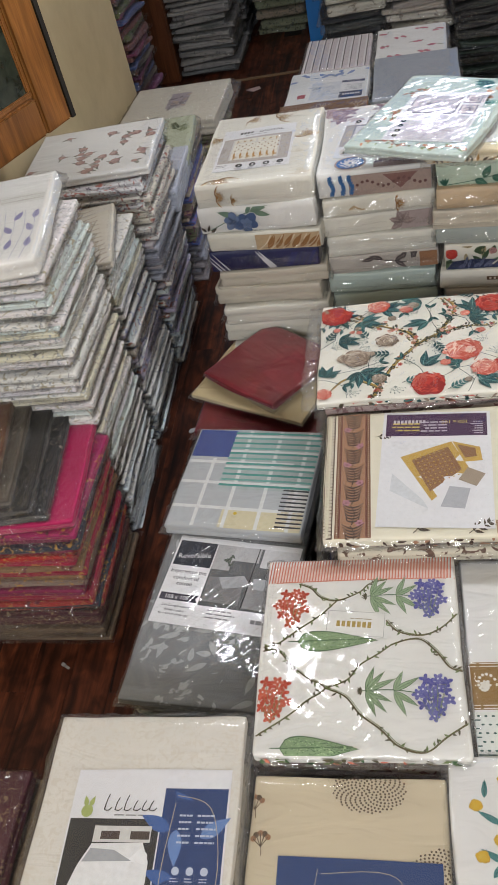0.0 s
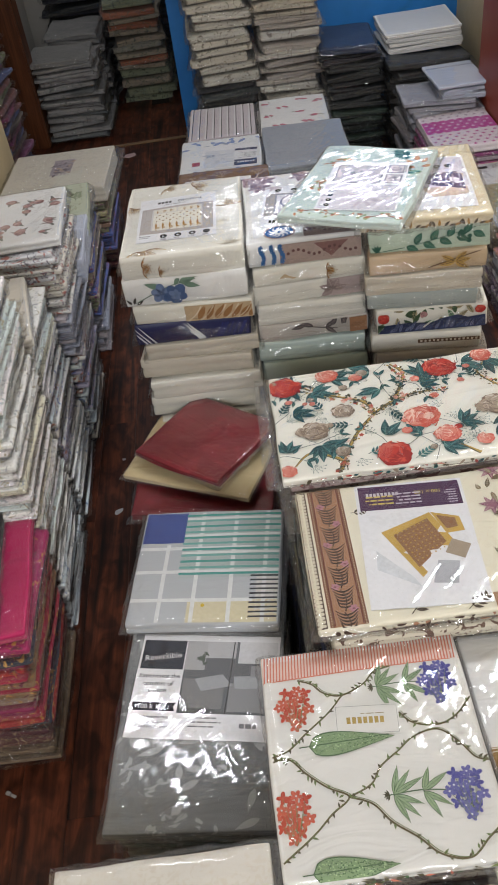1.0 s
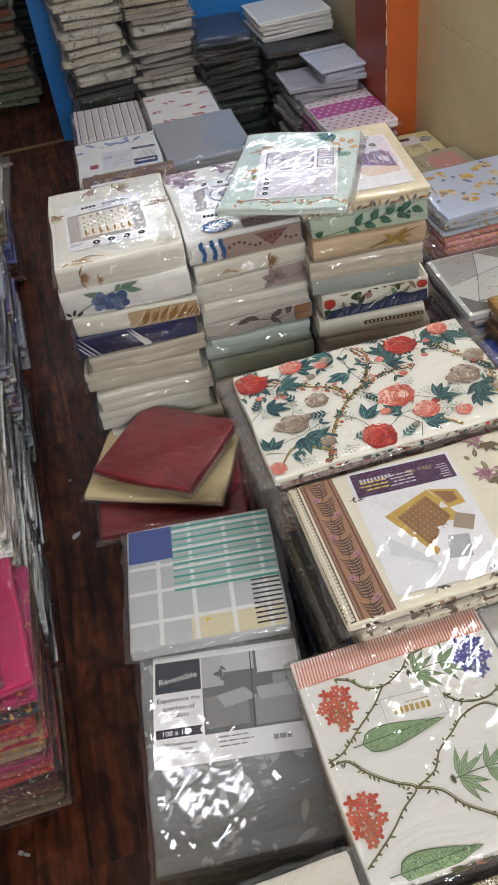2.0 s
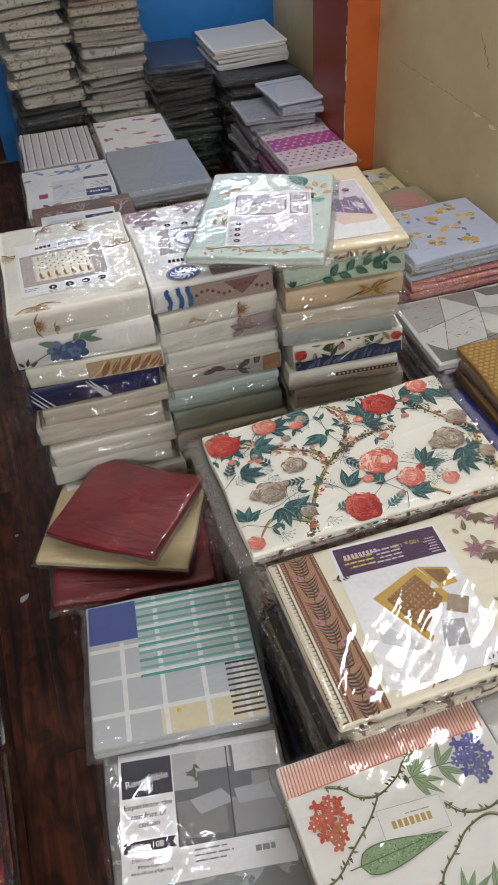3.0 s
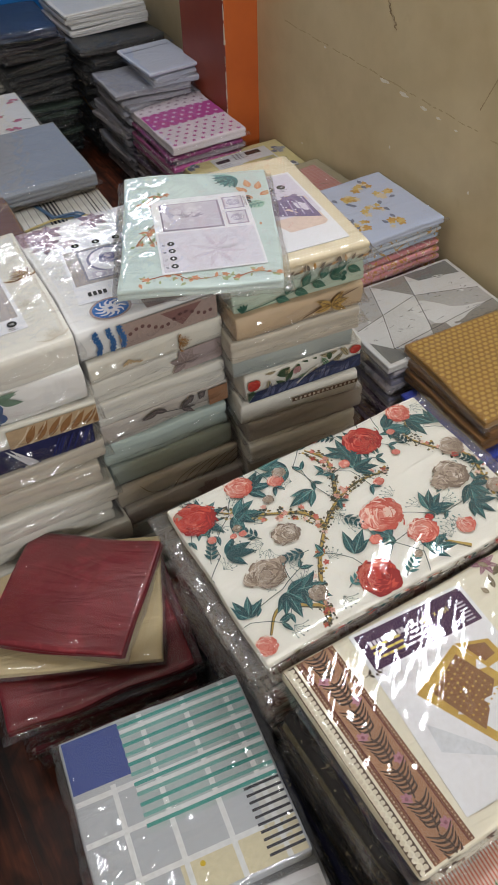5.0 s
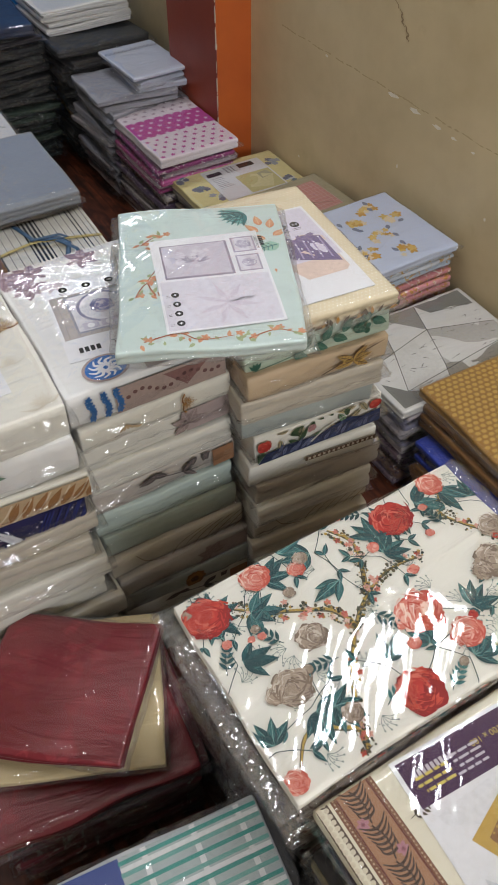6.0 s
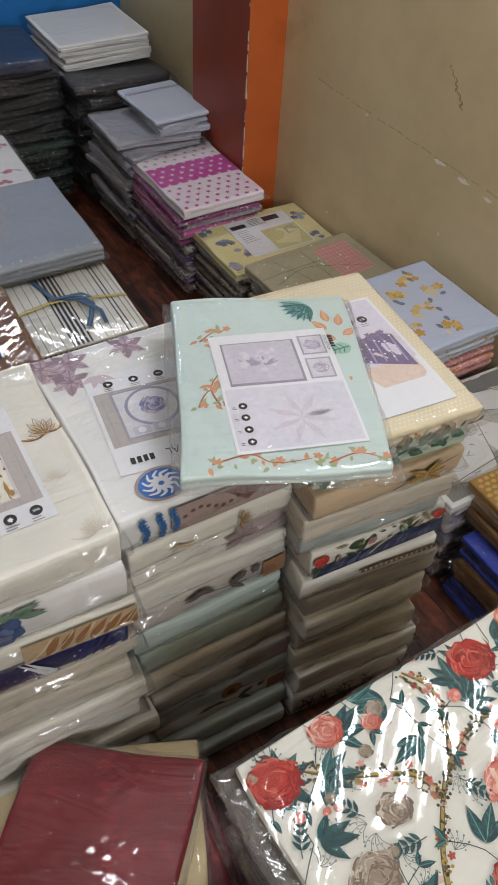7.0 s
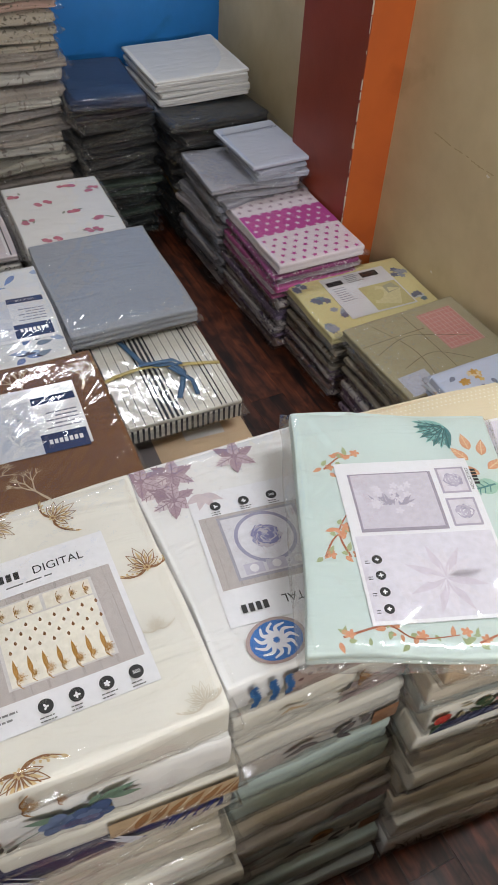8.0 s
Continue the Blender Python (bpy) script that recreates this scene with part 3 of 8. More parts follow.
SKY_MIX = cloth("pale_blue_cotton", (0.45, 0.52, 0.62), 0.7, 0.1, [((0.50, 0.30, 0.08), 26, 0.14)], [(0.46, 0.53, 0.64), (0.56, 0.60, 0.66), (0.40, 0.48, 0.60)])
GREYS = cloth("grey_white_cotton", (0.5, 0.5, 0.48), 0.7, 0.12, [((0.25, 0.25, 0.26), 22, 0.18)], [(0.52, 0.51, 0.49), (0.36, 0.35, 0.36), (0.58, 0.57, 0.55), (0.26, 0.25, 0.34), (0.44, 0.40, 0.42)])
GOLD = cloth("mustard_gold_cotton", (0.33, 0.17, 0.03), 0.6, 0.1)
BROWN_GOLD = cloth("brown_gold_cotton", (0.20, 0.09, 0.02), 0.65, 0.15)
ROYAL = cloth("royal_blue_cotton", (0.015, 0.035, 0.30), 0.6, 0.15, [((0.03, 0.07, 0.42), 60, 0.16)])
DENIM = cloth("blue_grey_chambray", (0.33, 0.355, 0.40), 0.85, 0.12, [((0.25, 0.275, 0.325), 150, 0.2)])
TICK_MIX = cloth("black_white_printed_cotton", WHITE, 0.75, 0.1, [((0.03, 0.03, 0.03), 46, 0.17)])
MINT_W = cloth("pale_mint_cotton", (0.50, 0.60, 0.57), 0.6, 0.08)
SAGE = cloth("sage_green_sateen", (0.42, 0.50, 0.46), 0.55, 0.1)
PALE_GREEN = cloth("pale_green_sateen", (0.46, 0.56, 0.46), 0.55, 0.1)
BEIGE = cloth("beige_sateen", (0.54, 0.495, 0.41), 0.55, 0.1)
TAN = cloth("tan_sateen", (0.50, 0.38, 0.25), 0.55, 0.1)
TAUPE = cloth("taupe_cotton_sateen", (0.42, 0.385, 0.345), 0.55, 0.1)
DUSK = cloth("indigo_sateen", (0.010, 0.014, 0.075), 0.5, 0.2)
GREYGREEN = cloth("grey_green_sateen", (0.36, 0.40, 0.38), 0.55, 0.1)
WINE = cloth("maroon_satin", (0.20, 0.012, 0.020), 0.45, 0.35, [((0.225, 0.020, 0.028), 16, 0.14), ((0.165, 0.010, 0.017), 34, 0.08)])
BUTTER = cloth("butter_cotton", (0.60, 0.48, 0.27), 0.65, 0.1)
SLATE = cloth("slate_grey_marbled_cotton", (0.25, 0.26, 0.27), 0.65, 0.45, [((0.36, 0.37, 0.38), 14, 0.12)])
STONE_W = cloth("stone_white_linen", (0.66, 0.63, 0.57), 0.75, 0.10, [((0.60, 0.56, 0.49), 55, 0.18)])
SAND = cloth("sand_cotton", (0.56, 0.48, 0.34), 0.7, 0.1)
BLOCK_W = cloth("block_print_white_cotton", (0.68, 0.675, 0.645), 0.75, 0.06)
BORDER_MIX = cloth("brown_block_print_cotton", (0.5, 0.44, 0.34), 0.7, 0.1, [((0.12, 0.07, 0.05), 40, 0.16)], [(0.56, 0.50, 0.38), (0.40, 0.34, 0.26), (0.58, 0.54, 0.44), (0.30, 0.24, 0.18)])
DARK_BLOCK = cloth("navy_block_print_cotton", (0.03, 0.03, 0.05), 0.7, 0.15, [((0.30, 0.26, 0.17), 60, 0.05)], [(0.012, 0.015, 0.05), (0.03, 0.026, 0.02), (0.015, 0.015, 0.02), (0.012, 0.015, 0.05), (0.13, 0.11, 0.06), (0.02, 0.018, 0.018)])
TOP_MIX = cloth("rose_print_cotton", (0.5, 0.45, 0.42), 0.7, 0.1, [((0.22, 0.12, 0.12), 30, 0.18)], [(0.52, 0.46, 0.42), (0.30, 0.24, 0.26), (0.44, 0.34, 0.32), (0.54, 0.52, 0.48)])
WINE_MIX = cloth("maroon_and_grey_cotton", (0.15, 0.02, 0.03), 0.6, 0.2, [((0.30, 0.24, 0.22), 36, 0.11)], [(0.16, 0.012, 0.024), (0.10, 0.10, 0.10), (0.14, 0.03, 0.04), (0.24, 0.18, 0.17), (0.12, 0.016, 0.02)])
SLATE_MIX = cloth("mixed_grey_green_cotton", (0.2, 0.22, 0.22), 0.7, 0.15, [((0.34, 0.36, 0.35), 34, 0.12)], [(0.16, 0.18, 0.18), (0.12, 0.18, 0.16), (0.30, 0.30, 0.28), (0.22, 0.22, 0.21)])
OCHRE = cloth("brown_cotton", (0.17, 0.072, 0.024), 0.65, 0.12)
PEACH = cloth("peach_cotton", (0.62, 0.46, 0.30), 0.65, 0.1)

# ---- piles along the west wall ----
g1 = "packs in the west row of piles"
pile(-0.90, 0.42, 0.28, 0.30, 0, 0.13, 7, BROWN_MIX, "brown brocade sheet pack in crumpled plastic", g1, 1, sl=(26, 22, 2))
pile(-0.885, 1.075, 0.34, 0.31, 0, 0.125, 7, BROWN_MIX, "brown patterned sheet pack in shiny plastic", g1, 2, lean=(0.0, 0.0), joined=True)
pile(-0.875, 1.075, 0.34, 0.31, 0.125, 0.40, 15, DEEP_MIX, "deep red and gold sheet pack in shiny plastic", g1, 3, lean=(0.03, 0.0), sl=(26, 22, 2))
pile(-0.90, 1.40, 0.36, 0.30, 0, 0.82, 70, [PALE_BLUE_MIX, WHITE_MIX, WHITE_MIX, WHITE_MIX], "white printed cotton sheet pack in clear plastic", g1, 5, lean=(0.055, -0.05), sl=(24, 20, 2))
pile(-0.895, 1.74, 0.36, 0.30, 0, 0.555, 46, [PALE_BLUE_MIX, STRIPE_MIX, WHITE_MIX], "white and blue printed sheet pack in clear plastic", g1, 6, lean=(0.0, 0.03), sl=(24, 20, 2))
pile(-0.89, 2.10, 0.36, 0.33, 0, 0.44, 34, [STRIPE_MIX, STRIPE_MIX, LAV_MIX], "colourful printed sheet pack in clear plastic", g1, 7, lean=(0.03, 0.0), sl=(24, 20, 2), joined=True)
pile(-0.865, 2.12, 0.37, 0.33, 0.44, 0.615, 12, FLORAL_W, "white floral sheet pack in thin plastic", g1, 8, sl=(24, 20, 2), loose=0.012)
pile(-0.885, 2.58, 0.37, 0.36, 0, 0.42, 26, [LAV_MIX, GREEN_MIX, GREEN_MIX], "colourful folded sheet pack in plastic", g1, 9, lean=(0.02, 0.0), joined=True)
pile(-0.87, 3.14, 0.37, 0.38, 0, 0.29, 15, [BROWN_MIX, GREEN_MIX, GREEN_MIX], "folded printed sheet pack in plastic", g1, 10, joined=True)

# ---- piles beyond the doorway and in the alcove ----
g2 = "packs stacked beyond the doorway"
far = dict(seg=(14, 12, 4), sl=(20, 18, 2), loose=0.018, wave=0.009, tilt=2.8, turn=5.0, over=(0.014, 0.014), crinkle=0.009)
pile(-1.33, 3.98, 0.30, 0.36, 0, 0.80, 34, DIM_MIX, "violet, blue and red sheet pack in plastic", g2, 11, **far, joined=True)
pile(-0.955, 4.56, 0.32, 0.36, 0, 0.40, 17, GREY_MIX, "grey sheet pack tied in plastic", g2, 12, lean=(-0.03, 0), **far, joined=True)
pile(-0.955, 4.98, 0.30, 0.36, 0, 0.42, 18, GREY_MIX, "grey sheet pack in plastic", g2, 13, **far, joined=True)
pile(-0.60, 5.04, 0.29, 0.34, 0, 0.52, 14, OLIVE_MIX, "olive floral sheet pack in plastic", g2, 14, lean=(-0.04, 0), layers=2, groove=0.004, **far, joined=True)
pile(-0.86, 5.45, 0.60, 0.36, 0, 0.66, 16, NAVY_DARK, "dark sheet pack in plastic at the back of the store", g2, 15, **far, joined=True)
pile(-0.36, 5.42, 0.30, 0.36, 0, 0.70, 16, NAVY_DARK, "dark sheet pack in plastic at the back of the store", g2, 16, **far, joined=True)

# ---- tall stacks in front of the blue wall ----
g3 = "tall stacks before the blue wall"
pile(-0.165, 4.02, 0.27, 0.36, 0, 0.36, 9, DARK_TEAL, "dark slate sheet pack in plastic", g3, 17, layers=2, groove=0.004, **far, joined=True)
pile(-0.165, 4.02, 0.27, 0.36, 0.36, 1.05, 18, CREAM_MIX, "cream and pink floral sheet pack in plastic", g3, 18, layers=2, groove=0.004, lean=(-0.03, 0), **far, joined=True)
pile(0.125, 4.02, 0.28, 0.36, 0, 0.60, 18, TAUPE_MIX, "taupe and white sateen sheet pack in plastic", g3, 19, layers=2, groove=0.004, **far, joined=True)
pile(0.125, 4.02, 0.28, 0.36, 0.60, 1.05, 16, CREAM_MIX, "cream patterned sheet pack in plastic", g3, 20, **far, joined=True)
pile(0.39, 3.925, 0.26, 0.36, 0, 0.20, 12, NAVY_GREEN, "dark green sheet pack in shiny plastic", g3, 21, **far, joined=True)
pile(0.39, 3.925, 0.26, 0.36, 0.20, 0.435, 9, NAVY_DARK, "navy black sheet pack in shiny plastic", g3, 22, **far, joined=True)
pile(0.39, 3.93, 0.25, 0.35, 0.435, 0.472, 1, NAVY, "plain navy folded cotton sheet on the dark stack", g3, 23, film_mat=PLASTIC_FLAT, **far, joined=True)
pile(0.715, 3.825, 0.35, 0.38, 0, 0.36, 16, BLACK_GOLD, "black and mustard sheet pack in plastic", g3, 24, **far, joined=True)
pile(0.72, 3.825, 0.36, 0.38, 0.36, 0.39, 1, CHARCOAL, "charcoal folded sheet in plastic", g3, 25, **far, joined=True)
pile(0.715, 3.955, 0.34, 0.34, 0.39, 0.478, 6, PURE_WHITE, "plain white folded sheet without plastic", g3, 26, film_mat=PLASTIC_FLAT, over=(0.002, 0.002), crinkle=0.0004, seg=(14, 12, 4), sl=(18, 16, 2), joined=True)

# ---- piles along the east wall ----
g4 = "packs in the east row of piles"
pile(0.69, 3.465, 0.29, 0.30, 0, 0.335, 18, LAV_MIX, "lavender and grey sheet pack in plastic", g4, 27, lean=(-0.0, 0), **far, joined=True)
pile(0.757, 3.468, 0.20, 0.26, 0.335, 0.377, 2, LAVENDER, "lavender sheet with a dark zigzag stitch", g4, 28, film_mat=PLASTIC_FLAT, **far)
pile(0.70, 3.155, 0.28, 0.35, 0, 0.255, 15, [MAUVE_MIX, MAUVE_MIX, PINK_MIX], "pink and mauve printed sheet pack in plastic", g4, 29, sl=(24, 20, 2))
pile(0.775, 2.86, 0.36, 0.26, 0, 0.19, 13, [MAUVE_MIX, OLIVE_BAG], "mauve printed sheet pack in shiny plastic", g4, 30, sl=(24, 20, 2), joined=True)
pile(0.78, 2.56, 0.34, 0.28, 0, 0.235, 14, [MAUVE_MIX, OLIVE_BAG], "printed sheet pack in loose plastic", g4, 31, sl=(24, 20, 2), joined=True)
pile(0.765, 2.235, 0.33, 0.29, 0, 0.20, 10, [MAUVE_MIX, GREYS], "grey printed sheet pack in plastic", g4, 32, sl=(24, 20, 2))
pile(0.765, 2.225, 0.33, 0.29, 0.20, 0.305, 7, ROSE_MIX, "pink and gold floral folded sheet", g4, 33, film_mat=PLASTIC_FLAT, over=(0.003, 0.003))
pile(0.765, 2.225, 0.33, 0.29, 0.305, 0.352, 4, SKY_MIX, "pale blue folded sheet with gold flowers", g4, 34, film_mat=PLASTIC_FLAT, over=(0.003, 0.003))
pile(0.735, 1.915, 0.40, 0.29, 0, 0.225, 14, [MAUVE_MIX, GREYS], "grey and white sheet pack in plastic", g4, 35, sl=(24, 20, 2))
pile(0.70, 1.595, 0.33, 0.29, 0, 0.06, 3, ROYAL, "royal blue folded sheet in plastic", g4, 36)
pile(0.70, 1.595, 0.33, 0.29, 0.06, 0.135, 4, BROWN_GOLD, "brown gold folded sheet in plastic", g4, 37)
pile(0.70, 1.595, 0.33, 0.29, 0.135, 0.19, 3, ROYAL, "royal blue folded sheet in plastic", g4, 38)
pile(0.725, 1.625, 0.32, 0.30, 0.19, 0.245, 3, BROWN_GOLD, "brown gold folded sheet in plastic", g4, 39, lean=(0.012, 0.01))

# ---- low piles behind the thick stacks ----
g5 = "packs behind the thick stacks"
pile(-0.215, 3.33, 0.27, 0.33, 0, 0.32, 14, [LAV_MIX, FLORAL_W], "printed sheet pack in plastic", g5, 40, joined=True)
pile(-0.215, 3.33, 0.26, 0.33, 0.32, 0.368, 3, TICK_MIX, "black and white printed sheet pack", g5, 41, joined=True)
pile(0.07, 3.29, 0.26, 0.33, 0, 0.375, 15, [LAV_MIX, FLORAL_W], "white floral sheet pack in plastic", g5, 42, joined=True)
pile(0.075, 2.95, 0.29, 0.37, 0, 0.365, 15, [LAV_MIX, GREY_MIX], "grey sheet pack in plastic", g5, 43, joined=True)
pile(0.065, 2.61, 0.28, 0.29, 0, 0.23, 10, [MAUVE_MIX, CREAM_MIX], "printed sheet pack in plastic", g5, 44, joined=True)
pile(-0.235, 2.86, 0.27, 0.34, 0, 0.40, 14, [LAV_MIX, FLORAL_W], "white and blue sheet pack in plastic", g5, 45, joined=True)
pile(-0.235, 2.44, 0.27, 0.35, 0, 0.46, 15, [LAV_MIX, CREAM_MIX], "brown and cream sheet pack in plastic", g5, 46, joined=True)

# ---- low piles under the single packs ----
g6 = "packs in the low piles"
pile(0.065, 1.31, 0.49, 0.31, 0, 0.476, 20, [DARK_BLOCK, TOP_MIX, TOP_MIX], "printed sheet pack in crumpled plastic", g6, 47, over=(0.022, 0.006), sl=(30, 24, 2), crinkle=0.003, joined=True)
pile(0.015, 0.985, 0.49, 0.29, 0, 0.40, 24, DARK_BLOCK, "navy and beige block print sheet pack", g6, 48, lean=(0.055, 0), joined=True)
pile(0.075, 0.985, 0.48, 0.30, 0.40, 0.451, 3, BORDER_MIX, "brown block print sheet pack in plastic", g6, 49, lean=(0.005, 0), joined=True)
pile(-0.108, 0.66, 0.31, 0.33, 0, 0.394, 14, [BORDER_MIX, TOP_MIX], "printed sheet pack in plastic", g6, 50, joined=True)
pile(0.20, 0.67, 0.29, 0.33, 0, 0.376, 14, [BORDER_MIX, CREAM_MIX], "printed sheet pack in plastic", g6, 51, joined=True)
pile(-0.125, 0.29, 0.27, 0.34, 0, 0.373, 14, [BORDER_MIX, CREAM_MIX], "printed sheet pack in plastic", g6, 52, joined=True)
pile(0.17, 0.31, 0.29, 0.34, 0, 0.384, 14, [BORDER_MIX, CREAM_MIX], "printed sheet pack in plastic", g6, 53, joined=True)
pile(-0.425, 0.375, 0.29, 0.34, 0, 0.397, 14, [SLATE_MIX, CREAM_MIX], "white and grey sheet pack in plastic", g6, 54, joined=True)
pile(-0.385, 0.81, 0.27, 0.36, 0, 0.279, 11, SLATE_MIX, "grey marbled sheet pack in plastic", g6, 55, rz=-6, joined=True)
pile(-0.36, 1.12, 0.28, 0.26, 0, 0.301, 12, SLATE_MIX, "grey green sheet pack in plastic", g6, 56, rz=-8, joined=True)
pile(-0.355, 1.53, 0.32, 0.28, 0, 0.178, 9, WINE_MIX, "maroon and grey sheet pack in plastic", g6, 57, rz=-8, loose=0.012, lean=(0.012, 0), joined=True)

# ---- print, cards and lettering ----
INKS = {}


def K(r, g, b, rough=0.7):
    key = (round(r, 3), round(g, 3), round(b, 3), rough)
    if key not in INKS:
        INKS[key] = ink("ink", (r, g, b), rough)
    return INKS[key]


LETTERS = {}


def letters(body):
    if body not in LETTERS:
        cu = bpy.data.curves.new("lettering", "FONT")
        cu.body, cu.size, cu.resolution_u = body, 1.0, 3
        tmp = new("lettering", cu)
        me = bpy.data.meshes.new_from_object(tmp)
        pts = np.array([v.co[:2] for v in me.vertices])
        LETTERS[body] = (pts, [list(f.vertices) for f in me.polygons])
        bpy.data.objects.remove(tmp)
        bpy.data.meshes.remove(me)
        bpy.data.curves.remove(cu)
    return LETTERS[body]


class Print:
    """Flat print laid on the top (or the front) of a sheet, or on a card."""

    def __init__(self, slab, front=False, lift=0.0006, seed=1):
        self.s, self.front, self.off = slab, front, lift
        self.v, self.f, self.m, self.mats = [], [], [], []
        self.g = random.Random(seed)
        self.org, self.rot, self.lim = (0.0, 0.0), 0.0, None

    def frame_at(self, x, y, deg=0.0):
        """Further print is placed relative to this point and turn."""
        self.org, self.rot = (x, y), radians(deg)
        return self

    def up(self, k=1):
        self.off += 0.00013 * k
        return self

    def add(self, pts, faces, mat):
        if mat not in self.mats:
            self.mats.append(mat)
        mi, base = self.mats.index(mat), len(self.v)
        p = np.array(pts, dtype=float)
        c, s = math.cos(self.rot), math.sin(self.rot)
        x, y = self.org[0] + p[:, 0] * c - p[:, 1] * s, self.org[1] + p[:, 0] * s + p[:, 1] * c
        if self.front:
            y = np.clip(y, 0.003, self.s.h - 0.002)
            x = np.clip(x, -self.s.w / 2 + 0.004, self.s.w / 2 - 0.004)
            r, h = self.s.r, self.s.h
            over = np.maximum(np.maximum(y - (h - r), r - y), 0)
            back = r - np.sqrt(np.maximum(r * r - over * over, 0))
            q = np.stack([x, -self.s.d / 2 - self.off - self.s.wave * 1.6 + back, y], 1)
        else:
            hx, hy = self.lim or (self.s.w / 2 - 0.002, self.s.d / 2 - 0.002)
            x, y = np.clip(x, -hx, hx), np.clip(y, -hy, hy)
            q = np.stack([x, y, self.s.top(x, y) + self.off], 1)
        self.v += q.tolist()
        self.f += [[base + i for i in f] for f in faces]
        self.m += [mi] * len(faces)
        return self

    def poly(self, pts, mat):
        cx, cy = sum(p[0] for p in pts) / len(pts), sum(p[1] for p in pts) / len(pts)
        n = len(pts)
        return self.add([(cx, cy)] + list(pts), [[0, 1 + i, 1 + (i + 1) % n] for i in range(n)], mat)

    def rect(self, x0, y0, x1, y1, mat, cell=0.012):
        nx, ny = max(1, int(abs(x1 - x0) / cell)), max(1, int(abs(y1 - y0) / cell))
        pts = [(x0 + (x1 - x0) * i / nx, y0 + (y1 - y0) * j / ny) for j in range(ny + 1) for i in range(nx + 1)]
        fs = [[j * (nx + 1) + i, j * (nx + 1) + i + 1, (j + 1) * (nx + 1) + i + 1, (j + 1) * (nx + 1) + i] for j in range(ny) for i in range(nx)]
        return self.add(pts, fs, mat)

    def disc(self, x, y, r, mat, n=14, ry=None):
        ry = ry or r
        return self.poly([(x + r * math.cos(6.2832 * i / n), y + ry * math.sin(6.2832 * i / n)) for i in range(n)], mat)

    def line(self, pts, w, mat, w1=None):
        """A brushed line through the points, smoothed."""
        fine = []
        for i in range(len(pts) - 1):
            p0, p1, p2, p3 = pts[max(i - 1, 0)], pts[i], pts[i + 1], pts[min(i + 2, len(pts) - 1)]
            for k in range(5):
                t = k / 5
                fine.append(tuple(0.5 * (2 * b + (c - a) * t + (2 * a - 5 * b + 4 * c - d) * t * t + (3 * b - a - 3 * c + d) * t ** 3) for a, b, c, d in zip(p0, p1, p2, p3)))
        fine.append(pts[-1])
        n, v, f = len(fine), [], []
        for i, (x, y) in enumerate(fine):
            a, b = fine[max(i - 1, 0)], fine[min(i + 1, n - 1)]
            dx, dy = b[0] - a[0], b[1] - a[1]
            L = math.hypot(dx, dy) or 1
            hw = (w + ((w1 if w1 is not None else w) - w) * i / max(n - 1, 1)) / 2
            v += [(x - dy / L * hw, y + dx / L * hw), (x + dy / L * hw, y - dx / L * hw)]
        for i in range(n - 1):
            f.append([2 * i, 2 * i + 1, 2 * i + 3, 2 * i + 2])
        return self.add(v, f, mat)

    def leaf(self, x, y, deg, ln, wd, mat, vein=None, n=7):
        a = radians(deg)
        c, s = math.cos(a), math.sin(a)
        up_, lo = [], []
        for i in range(n + 1):
            t = i / n
            b = wd / 2 * math.sin(math.pi * t ** 0.8) * (1 - 0.25 * t)
            up_.append((ln * t, b))
            lo.append((ln * t, -b))
        ring = up_ + lo[::-1][1:-1]
        self.poly([(x + p * c - q * s, y + p * s + q * c) for p, q in ring], mat)
        if vein:
            k = self.off
            self.off += 0.0001
            self.line([(x + 0.1 * ln * c, y + 0.1 * ln * s), (x + 0.9 * ln * c, y + 0.9 * ln * s)], wd * 0.09, vein)
            for t, sg in ((0.3, 1), (0.3, -1), (0.5, 1), (0.5, -1), (0.68, 1), (0.68, -1)):
                px, py, qx, qy = ln * t, 0, ln * (t + 0.13), sg * wd * 0.32
                self.line([(x + px * c - py * s, y + px * s + py * c), (x + qx * c - qy * s, y + qx * s + qy * c)], wd * 0.05, vein)
            self.off = k
        return self

    def petals(self, x, y, r, n, mat, turn=0.0, fat=0.62, inner=0.0):
        for i in range(n):
            a = turn + 6.2832 * i / n + self.g.uniform(-0.08, 0.08)
            rr = r * self.g.uniform(0.85, 1.08)
            cx, cy = x + math.cos(a) * (inner + rr * 0.5), y + math.sin(a) * (inner + rr * 0.5)
            pts = []
            for k in range(9):
                b = 6.2832 * k / 9
                px, py = rr * 0.5 * math.cos(b), rr * 0.5 * fat * math.sin(b)
                pts.append((cx + px * math.cos(a) - py * math.sin(a), cy + px * math.sin(a) + py * math.cos(a)))
            self.poly(pts, mat)
        return self

    def bloom(self, x, y, r, tones, rings=5):
        """A full peony: ragged lobes round the rim, filled with short curled petal strokes, lit from one side."""
        k, g = self.off, self.g
        for layer, (grow, tone) in enumerate(((1.0, 2), (0.93, 0), (0.70, 0))):
            n = 9 - layer
            for j in range(n):
                a = 6.2832 * j / n + layer * 0.4 + g.uniform(-0.25, 0.25)
                q = r * grow * g.uniform(0.50, 0.62)
                cx, cy, pr = x + q * math.cos(a), y + q * math.sin(a) * 0.9, r * grow * g.uniform(0.34, 0.46)
                ph = g.uniform(0, 6.28)
                self.poly([(cx + pr * (1 + 0.13 * math.sin(5 * t + ph)) * math.cos(t), cy + pr * (1 + 0.13 * math.sin(4 * t + ph)) * math.sin(t) * 0.9) for t in [0.5236 * i for i in range(12)]], tones[tone] if g.random() < 0.8 else g.choice(tones))
                self.off += 0.000004
